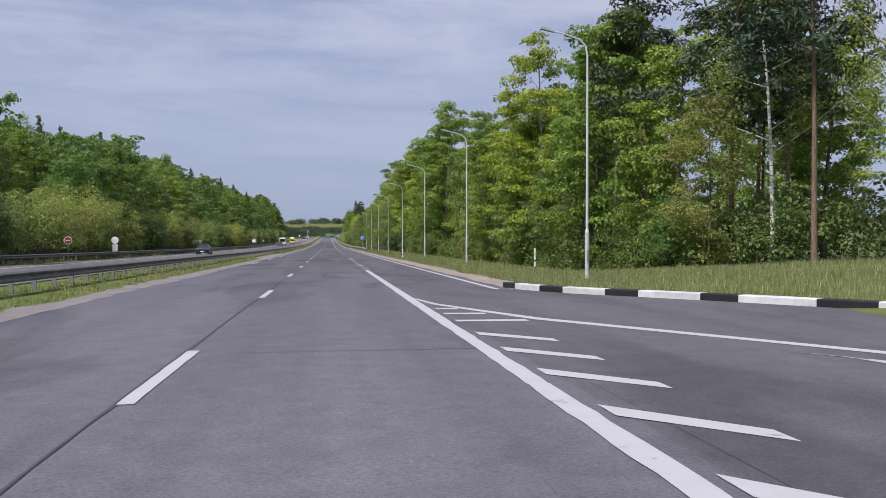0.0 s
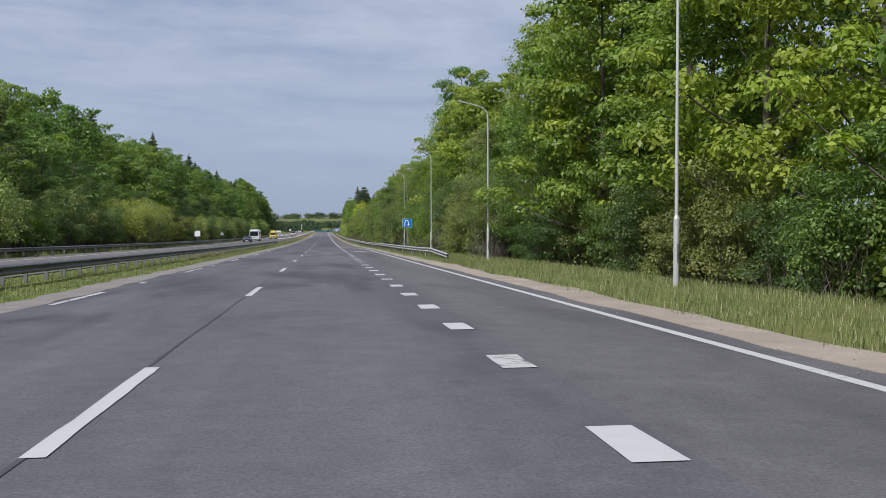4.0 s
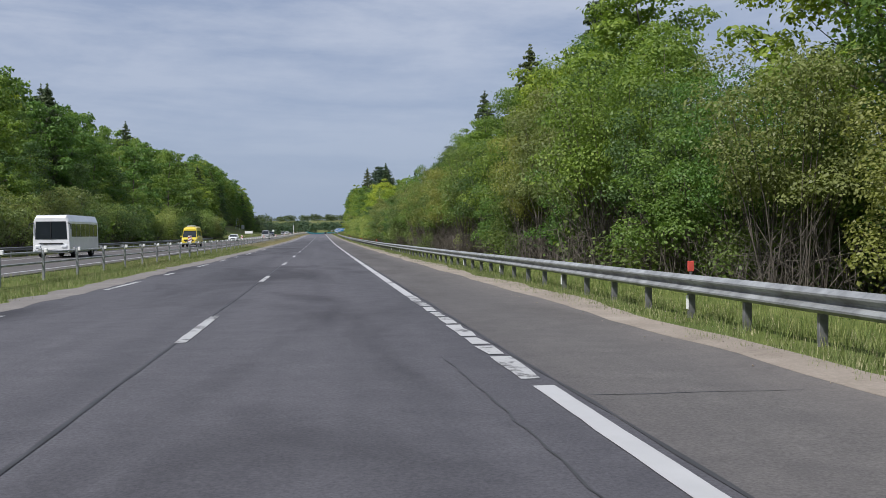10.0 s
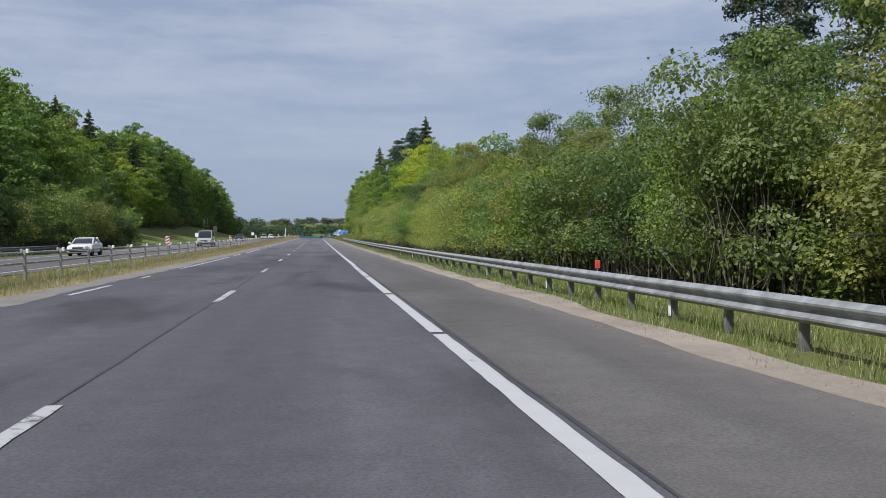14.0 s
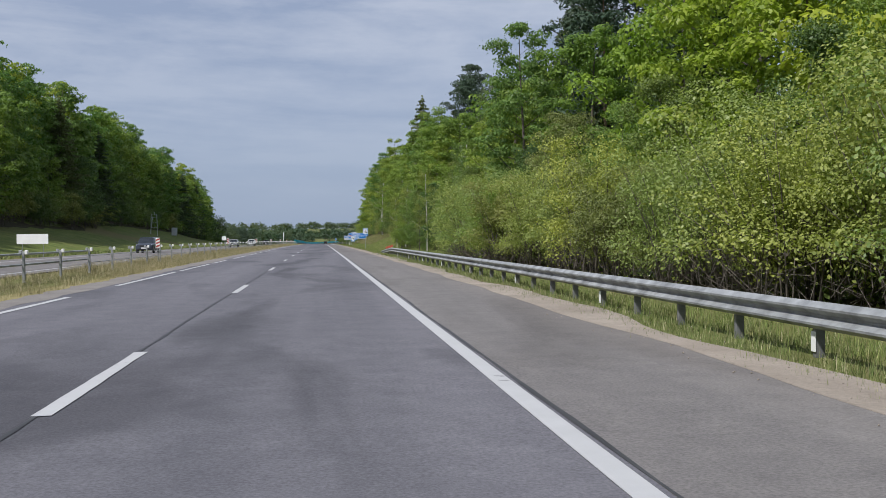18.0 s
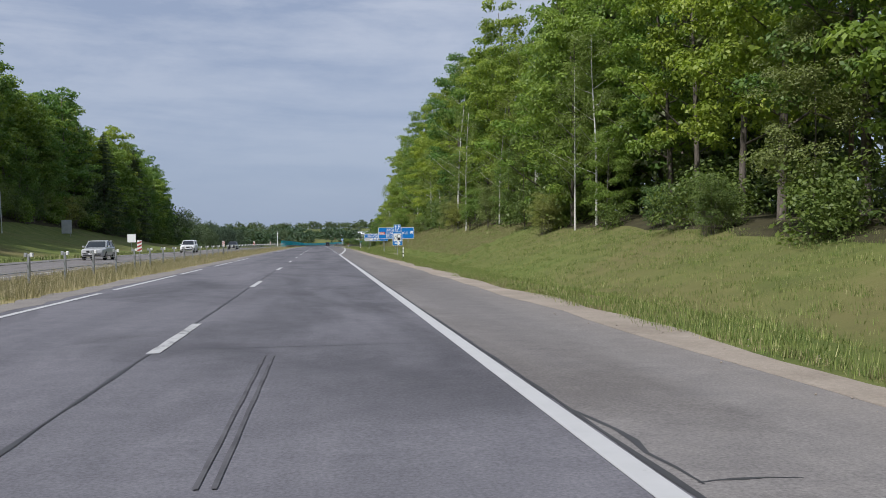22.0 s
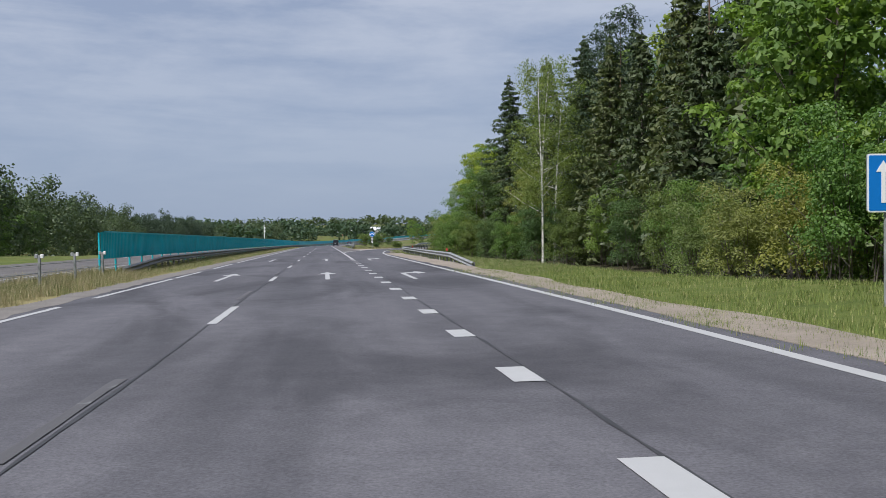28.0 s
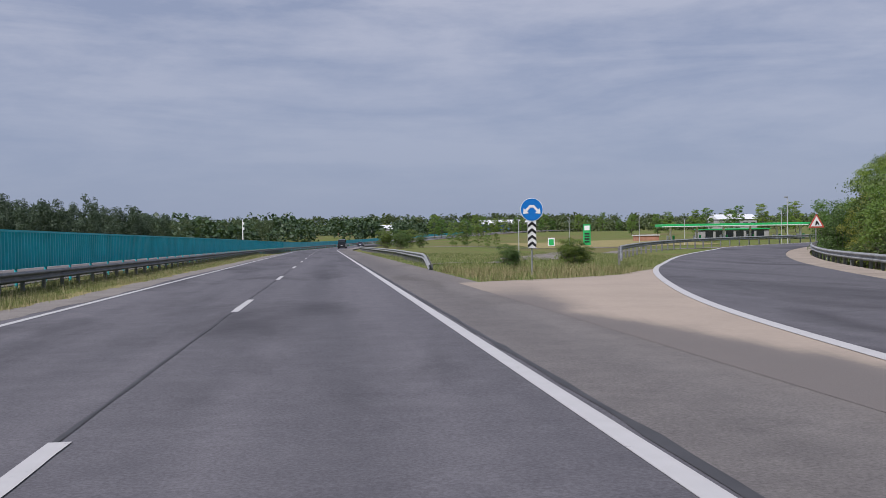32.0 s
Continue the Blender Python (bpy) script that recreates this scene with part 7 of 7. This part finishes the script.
# pale trunks and a round bush at the foot of the slope
for k, (o, s, sc) in enumerate(((10.9, 642, 0.6), (11.7, 636, 0.62), (12.2, 656, 0.6), (12.4, 670, 0.64), (12.8, 669, 0.68), (13.2, 668.4, 0.72), (11.9, 661.5, 0.6), (12.1, 674, 0.58))):
    plant(f"young_tree.{k % 3}", o + 0.8, s + 0.6, sc, k * 1.3, None, GR)
    if k % 3 == 1:
        plant(f"birch_tree.{k % 2}", o, s, sc * 0.72, k * 2.3, None, GR)
plant("hazel_bush.2", 12.1, 664.2, 0.66, 1.0, 0.72, GR)
plant("sapling_thicket.1", 13.4, 676, 0.6, 2.0, None, GR)
# single trees that stand out
for k, o, s, sc in (("birch_tree.0", 20.3, 122.8, 0.95), ("birch_tree.1", 21.5, 131, 0.9), ("birch_tree.2", 22.5, 118, 0.95), ("birch_tree.2", 12.3, 238.5, 0.62), ("birch_tree.0", 18, 290, 0.9), ("birch_tree.1", 16.2, 541, 0.8),
                    ("spruce_tree.2", 23, 376.7, 1.26), ("maple_tree.1", 18.4, 399, 0.82), ("maple_tree.0", 18.0, 406, 0.78), ("pine_tree.0", 26.9, 452, 1.02), ("pine_tree.1", 25, 474, 0.92), ("pine_tree.0", 24.5, 470, 0.9), ("pine_tree.2", 25.6, 463, 0.95), ("spruce_tree.0", 24.2, 433.6, 1.27), ("spruce_tree.1", 22, 396, 1.2), ("spruce_tree.1", 22, 597, 1.38), ("pine_tree.1", 22, 615, 1.18), ("pine_tree.2", 23.5, 624, 1.1), ("spruce_tree.2", 23.7, 700, 1.2), ("pine_tree.0", 25.6, 696, 1.38), ("pine_tree.2", 24.2, 689, 1.2), ("spruce_tree.0", 23.7, 747, 1.65), ("spruce_tree.1", 26, 640, 1.3),
                    ("birch_tree.2", 16.8, 776.4, 1.1), ("birch_tree.0", 16.5, 768.8, 0.75), ("birch_tree.0", 24.0, 958, 1.25), ("birch_tree.2", 25.6, 959.2, 1.3), ("birch_tree.1", 22.4, 951, 1.2)):
    plant(k, o, s, sc, s, None, GR)
# left forest edge, behind the oncoming road
row(["hazel_bush", "willow_bush", "hazel_bush", "hazel_bush"], 60, 580, 4.2, -28.5, -25.6, 1.0, 1.4, GL)
row(["young_tree", "maple_tree", "young_tree"], 60, 590, 5.6, -34, -30, 0.8, 1.1, GL)
row(["maple_tree", "maple_tree", "young_tree"], 60, 230, 7.0, -42, -37, 0.84, 1.0, GL)
row(["maple_tree", "maple_tree", "young_tree"], 230, 600, 7.0, -42, -37, 1.0, 1.18, GL)
row(["maple_tree", "maple_tree", "lime_tree", "birch_tree"], 60, 230, 8.0, -50, -43, 0.82, 1.0, GL)
row(["maple_tree", "maple_tree", "lime_tree", "birch_tree"], 230, 700, 8.0, -50, -43, 1.0, 1.2, GL)
row(["forest_tree", "maple_tree", "forest_tree"], 700, 1000, 5.0, -55, -49, 1.16, 1.34, GL)
row(["hazel_bush", "young_tree", "hazel_bush"], 590, 760, 4.6, -46.5, -44, 1.1, 1.5, GL)
row(["hazel_bush", "young_tree", "hazel_bush"], 760, 1000, 4.6, -50, -47.5, 1.1, 1.5, GL)
row(["maple_tree", "young_tree"], 1000, 1035, 5.0, -56, -45, 0.7, 0.95, GL)
for k, (o, s) in enumerate(((-42, 250), (-45, 318), (-39, 352), (-43, 440), (-38, 452), (-44, 470), (-47, 484), (-46, 547), (-43, 556), (-48, 585), (-46, 610), (-47, 640), (-46, 655), (-50, 678), (-47, 690), (-48, 742), (-47, 770), (-49, 885), (-47, 897), (-48, 936))):
    plant(f"spruce_tree.{s % 3}", o, s, 1.24 + 0.06 * (k % 4), s, None, GL)


def woods(name, spots, templates, label):
    """Far woods, one mesh: many trees that nobody could count."""
    rng = np.random.default_rng(len(spots))
    vs, fs, n = [], [], 0
    for x, y, sc in spots:
        v, f = templates[rng.integers(len(templates))]
        a = rng.uniform(0, 6.28)
        c, s_ = math.cos(a), math.sin(a)
        w = v @ np.array([[c, s_, 0], [-s_, c, 0], [0, 0, 1]]) * np.array([sc, sc, sc * rng.uniform(0.85, 1.15)])
        vs.append(w + np.array([x, y, ground_z(x, y) - 0.4 * sc]))
        fs.append(f + n)
        n += len(v)
    return np.concatenate(vs), np.concatenate(fs)


def spots_in(seed, n, s0, s1, o0, o1, lo, hi):
    q = random.Random(seed)
    out = []
    for _ in range(n):
        p = place(q.uniform(o0, o1), q.uniform(s0, s1))
        out.append((p.x, p.y, q.uniform(lo, hi)))
    return out


def low(made):
    return made[2], made[3]


T_BROAD = [low(broad(301 + i, 16.0, 8.0, 0.06, 1300, 0.75, L_MAPLE, B_GREY, clumps=50, spread=(0.7, 1.4))) for i in range(3)]
T_MID = [low(broad(331 + i, 16.0, 8.0, 0.06, 1900, 0.52, L_MAPLE, B_GREY, clumps=70, spread=(0.7, 1.4))) for i in range(3)]
T_SMALL = [low(shrub(391 + i, 2.3, 3.0, 1450, 0.165, L_DARK, 10, 0.0)) for i in range(3)]
T_SPRUCE = [low(spruce(321 + i, 18.0, 5.5, 700, None, 1.1)) for i in range(2)]
T_FAR = [low(broad(341 + i, 12.0, 19.0, 0.0, 190, 3.2, L_MAPLE, B_GREY, clumps=60, spread=(1.6, 2.8))) for i in range(3)]
T_UNDER = [low(shrub(381 + i, 4.0, 5.5, 1500, 0.25, L_DARK, 9, 0.0)) for i in range(3)]
T_UNDER_FAR = [low(shrub(385 + i, 4.0, 5.5, 480, 0.5, L_DARK, 9, 0.0)) for i in range(3)]
T_PINE = [low(broad(361 + i, 18.0, 7.5, 0.1, 1250, 0.75, L_PINE, B_PINE, clumps=36, spread=(1.1, 1.9), flat=1.0, lift=0.1)) for i in range(3)]
T_DISTANT = [low(broad(371 + i, 16.0, 9.5, 0.0, 1250, 0.75, L_HILL, B_GREY, clumps=34, spread=(1.4, 2.3), flat=1.0, lift=0.1)) for i in range(3)]
for nm, sp, tm, mt, lb in (
        ("mixed_woods", spots_in(1, 60, 64, 330, 25, 40, 0.8, 1.0) + spots_in(12, 36, 330, 600, 27, 42, 0.5, 0.7) + spots_in(13, 70, 600, 900, 25, 40, 0.9, 1.2) + spots_in(19, 40, 900, 1010, 34, 50, 0.9, 1.25), T_MID, L_MAPLE, "deep green broadleaf woods behind the forest edge"),
        ("undergrowth", spots_in(21, 236, 26, 905, 19, 30, 0.7, 1.15), T_UNDER, L_DARK, "dark leafy undergrowth between the trunks"),
        ("undergrowth", spots_in(22, 230, 50, 590, -42, -27, 0.9, 1.4) + spots_in(23, 110, 590, 985, -55, -47.5, 0.8, 1.3), T_UNDER_FAR, L_GREEN, "leafy undergrowth on the far slope"),
        ("low_bushes", spots_in(31, 34, 252, 482, 11.2, 12.8, 0.5, 0.9) + spots_in(32, 16, 640, 705, 15.2, 17, 0.5, 0.9) + spots_in(33, 34, 32, 178, 18.4, 20.4, 0.7, 1.2) + spots_in(35, 12, 705, 835, 17.2, 18.6, 0.6, 0.9) + spots_in(36, 18, 182, 250, 12.6, 14.4, 0.7, 1.2) + spots_in(37, 8, 616, 656, 12.6, 15.2, 0.5, 0.9) + spots_in(24, 44, 30, 175, 18.4, 21, 1.1, 1.7) + spots_in(25, 84, 182, 630, 13.2, 17, 1.0, 1.7) + spots_in(26, 36, 640, 900, 17, 20, 1.1, 1.7), T_SMALL, L_DARK, "low dark green bushes along the forest edge"),
        ("spruce_woods", spots_in(2, 22, 60, 330, 25, 44, 0.85, 1.1) + spots_in(14, 34, 600, 960, 25, 44, 0.9, 1.2), T_SPRUCE, L_SPRUCE, "dark spruces standing in the woods"),
        ("mixed_woods", spots_in(3, 55, 40, 250, -80, -50, 0.78, 1.05) + spots_in(39, 195, 250, 1000, -80, -50, 0.95, 1.28) + spots_in(16, 110, 590, 1005, -62, -50, 1.0, 1.3), T_BROAD, L_GREEN, "shaded green woods on the slope beyond the oncoming road"),
        ("spruce_woods", spots_in(4, 40, 60, 960, -75, -50, 0.9, 1.25), T_SPRUCE, L_SPRUCE, "dark spruces rising out of the woods"),
        ("pine_woods", spots_in(5, 280, 1120, 1300, -200, -62, 0.62, 0.85) + spots_in(38, 60, 1130, 1215, -150, -72, 0.85, 1.02), T_PINE, L_PINE, "pine woods beyond the teal fence"),
        ("mixed_woods", spots_in(17, 110, 985, 1130, -100, -46, 0.5, 0.9) + spots_in(18, 120, 1300, 1480, -190, -70, 0.5, 0.75), T_DISTANT, L_HILL, "dark low woods beyond the end of the forest"),
        ("distant_woods", spots_in(6, 260, 1300, 1700, -420, -40, 0.55, 0.9), T_FAR, L_HILL, "distant woods in the valley")):
    v, f = woods(nm, sp, tm, lb)
    tagged(new(nm, array_mesh(nm, v, f, mt)), lb, "woods", kind="stuff")


def belt(seed, n, x0, x1, y0, y1, lo, hi):
    q = random.Random(seed)
    return [(q.uniform(x0, x1), q.uniform(y0, y1), q.uniform(lo, hi)) for _ in range(n)]


far_spots = belt(8, 900, -2300, 2500, 3200, 3460, 0.5, 1.6) + belt(9, 420, -1500, 500, 1900, 2000, 0.7, 1.0) + belt(10, 70, 300, 900, 1500, 1600, 0.6, 0.9) + belt(11, 90, 250, 1100, 2100, 2200, 0.7, 1.1)
v, f = woods("distant_woods", far_spots, T_FAR, "")
tagged(new("distant_woods", array_mesh("distant_woods", v, f, L_HILL)), "far wooded hills on the horizon", "woods", kind="stuff")

# ---- grass tufts and undergrowth ----


def blades(rng, spots, n, height, spread, width=0.012):
    """Tufts of thin leaning blades."""
    n, width = int(n * 2.4), width * 0.62
    k = len(spots) * n
    base = np.repeat(spots, n, 0) + np.concatenate([rng.normal(0, spread, (k, 2)), np.zeros((k, 1))], 1)
    h = height * rng.uniform(0.45, 1.15, k)
    a = rng.uniform(0, math.tau, k)
    lean = rng.uniform(0.1, 0.6, k) * h
    d = np.stack([np.cos(a), np.sin(a), np.zeros(k)], 1)
    side = np.stack([-np.sin(a), np.cos(a), np.zeros(k)], 1) * width * rng.uniform(0.7, 1.6, (k, 1))
    up_ = np.array([0, 0, 1.0])
    tip = base + d * lean[:, None] + up_ * h[:, None]
    v = np.stack([base - side, base + side, tip], 1).reshape(-1, 3)
    f = np.arange(k * 3).reshape(-1, 3)
    return v, f


def scatter(rng, n, o0, o1, s0, s1):
    o, s = rng.uniform(o0, o1, n), rng.uniform(s0, s1, n)
    return np.stack([o, s, land(o, s)], 1)


rng = np.random.default_rng(9)
for nm, args, n, h, w, mt, lb in (
        ("verge_grass", (10000, 7.9, 18.5, 24, 240), 12, 0.24, 0.0075, M_BLADE, "uneven green grass along the right verge"),
        ("verge_grass", (6500, 7.5, 10.6, 178, 640), 13, 0.22, 0.0055, M_LUSH, "tall lush grass along the guard rail"),
        ("verge_grass", (6000, 7.0, 9.0, 240, 640), 12, 0.15, 0.0055, M_BLADE, "short green grass under the guard rail"),
        ("verge_grass", (16000, 7.2, 17.5, 616, 905), 13, 0.15, 0.0075, M_LUSH, "green grass at the foot of the embankment"),
        ("verge_grass", (3200, 6.6, 7.5, 250, 640), 9, 0.1, 0.006, M_BLADE, "thin grass growing into the sandy strip"),
        ("verge_grass", (2600, 9.5, 14.0, 900, 990), 11, 0.15, 0.007, M_BLADE, "green grass beside the exit lane"),
        ("median_grass", (4200, -7.7, -5.05, 200, 420), 13, 0.18, 0.0045, M_BLADE, "uneven green grass in the median"),
        ("median_grass", (2600, -7.7, -5.05, -10, 200), 9, 0.15, 0.008, M_BLADE, "patchy green grass in the median"),
        ("median_grass", (3600, -7.7, -5.05, 420, 590), 13, 0.22, 0.0045, M_DRY, "straw-coloured grass in the median"),
        ("median_grass", (7200, -7.7, -5.05, 590, 905), 14, 0.36, 0.0045, M_DRY, "tall straw-coloured grass in the median"),
        ("median_grass", (1500, -7.7, -5.05, 905, 1120), 12, 0.26, 0.0045, M_DRY, "straw-coloured grass among the weeds of the median"),
        ("median_grass", (3000, -7.6, -5.05, 890, 1120), 13, 0.2, 0.006, M_BLADE, "green weeds in the median"),
        ("dry_slope_grass", (8000, 12.4, 18.8, 745, 850), 9, 0.2, 0.007, M_HAY, "dry brownish grass on the upper embankment"),
        ("meadow_grass", (5200, 6.8, 40, 1018.5, 1100), 9, 0.26, 0.009, M_BLADE, "rough meadow grass beyond the exit"),
        ("meadow_grass", (420, 6.8, 18, 1018.5, 1030), 11, 0.42, 0.006, M_HAY, "tall withered weeds at the edge of the gore"),
        ("far_verge_grass", (3000, -26, -22.6, 20, 900), 6, 0.4, 0.03, M_BLADE, "rough grass beyond the oncoming road")):
    sp = scatter(rng, *args)
    if nm == "median_grass":
        sp = sp[(sp[:, 1] < 88) | (sp[:, 1] > 131)]
    if nm == "meadow_grass":
        xl = np.interp(sp[:, 1], [p[1] for p in ramp_l], [p[0] for p in ramp_l])
        sp = sp[(sp[:, 0] < xl - 0.9) & (sp[:, 1] > np.interp(sp[:, 0], [6.5, 8.7, 12.4, 14.6, 18, 22], [1019.3, 1018.6, 1021.6, 1025.4, 1031, 1039]))]
    sp = sp[((sp[:, 0] - 10.2) / 1.0) ** 2 + ((sp[:, 1] - 784.6) / 2.6) ** 2 > 1]
    v, f = blades(rng, sp, n, h, 0.16, w)
    tagged(new(nm, array_mesh(nm, v, f, mt)), lb, "grass", kind="stuff")

# rough grass behind the kerb
sp = scatter(rng, 5200, 8.5, 27, -6, 34)
kx = np.interp(sp[:, 1], [q[1] for q in kerb_line[::-1]], [q[0] for q in kerb_line[::-1]])
sp = sp[(sp[:, 0] > kx + 0.4)]
v, f = blades(rng, sp, 13, 0.26, 0.16, 0.006)
tagged(new("verge_grass", array_mesh("verge_grass", v, f, M_BLADE)), "rough grass and weeds behind the painted kerb", "grass", kind="stuff")

# ragged tufts growing over the sandy strip
for nm, n, s0, s1, h, mt, lb in (("verge_tufts", 1500, 620, 905, 0.12, M_LUSH, "green tufts creeping over the sandy strip"), ("verge_tufts", 700, 620, 905, 0.1, M_HAY, "withered tufts on the sandy strip")):
    s = rng.uniform(s0, s1, n)
    o = np.interp(s, *EDGE) + 0.95 - 0.55 * rng.random(n) ** 2 * (0.5 + 0.5 * np.sin(s * 1.3) * np.sin(s * 0.37))
    v, f = blades(rng, np.stack([o, s, land(o, s) + 0.02], 1), 12, h, 0.13, 0.007)
    tagged(new(nm, array_mesh(nm, v, f, mt)), lb, "grass", kind="stuff")

# pebbles on the sandy strip
rng = np.random.default_rng(21)
n = 5200
s = rng.uniform(22, 950, n)
o = np.interp(s, *EDGE) + rng.uniform(-0.5, 1.2, n)
base = np.stack([o, s, gz(s) + 0.012], 1)
r = rng.uniform(0.006, 0.02, (n, 1))
corner = np.array([(1, 0, 0), (-1, 0, 0), (0, 1, 0), (0, -1, 0), (0, 0, 0.7), (0, 0, -0.5)])
v = (base[:, None, :] + r[:, :, None] * corner[None] * rng.uniform(0.6, 1.3, (n, 6, 1))).reshape(-1, 3)
tri = np.array([(0, 2, 4), (2, 1, 4), (1, 3, 4), (3, 0, 4), (2, 0, 5), (1, 2, 5), (3, 1, 5), (0, 3, 5)])
f = (np.arange(n)[:, None, None] * 6 + tri[None]).reshape(-1, 3)
tagged(new("pebbles", array_mesh("pebbles", v, f, M_SAND)), "scattered grey pebbles along the edge of the asphalt", "pebbles", kind="stuff")
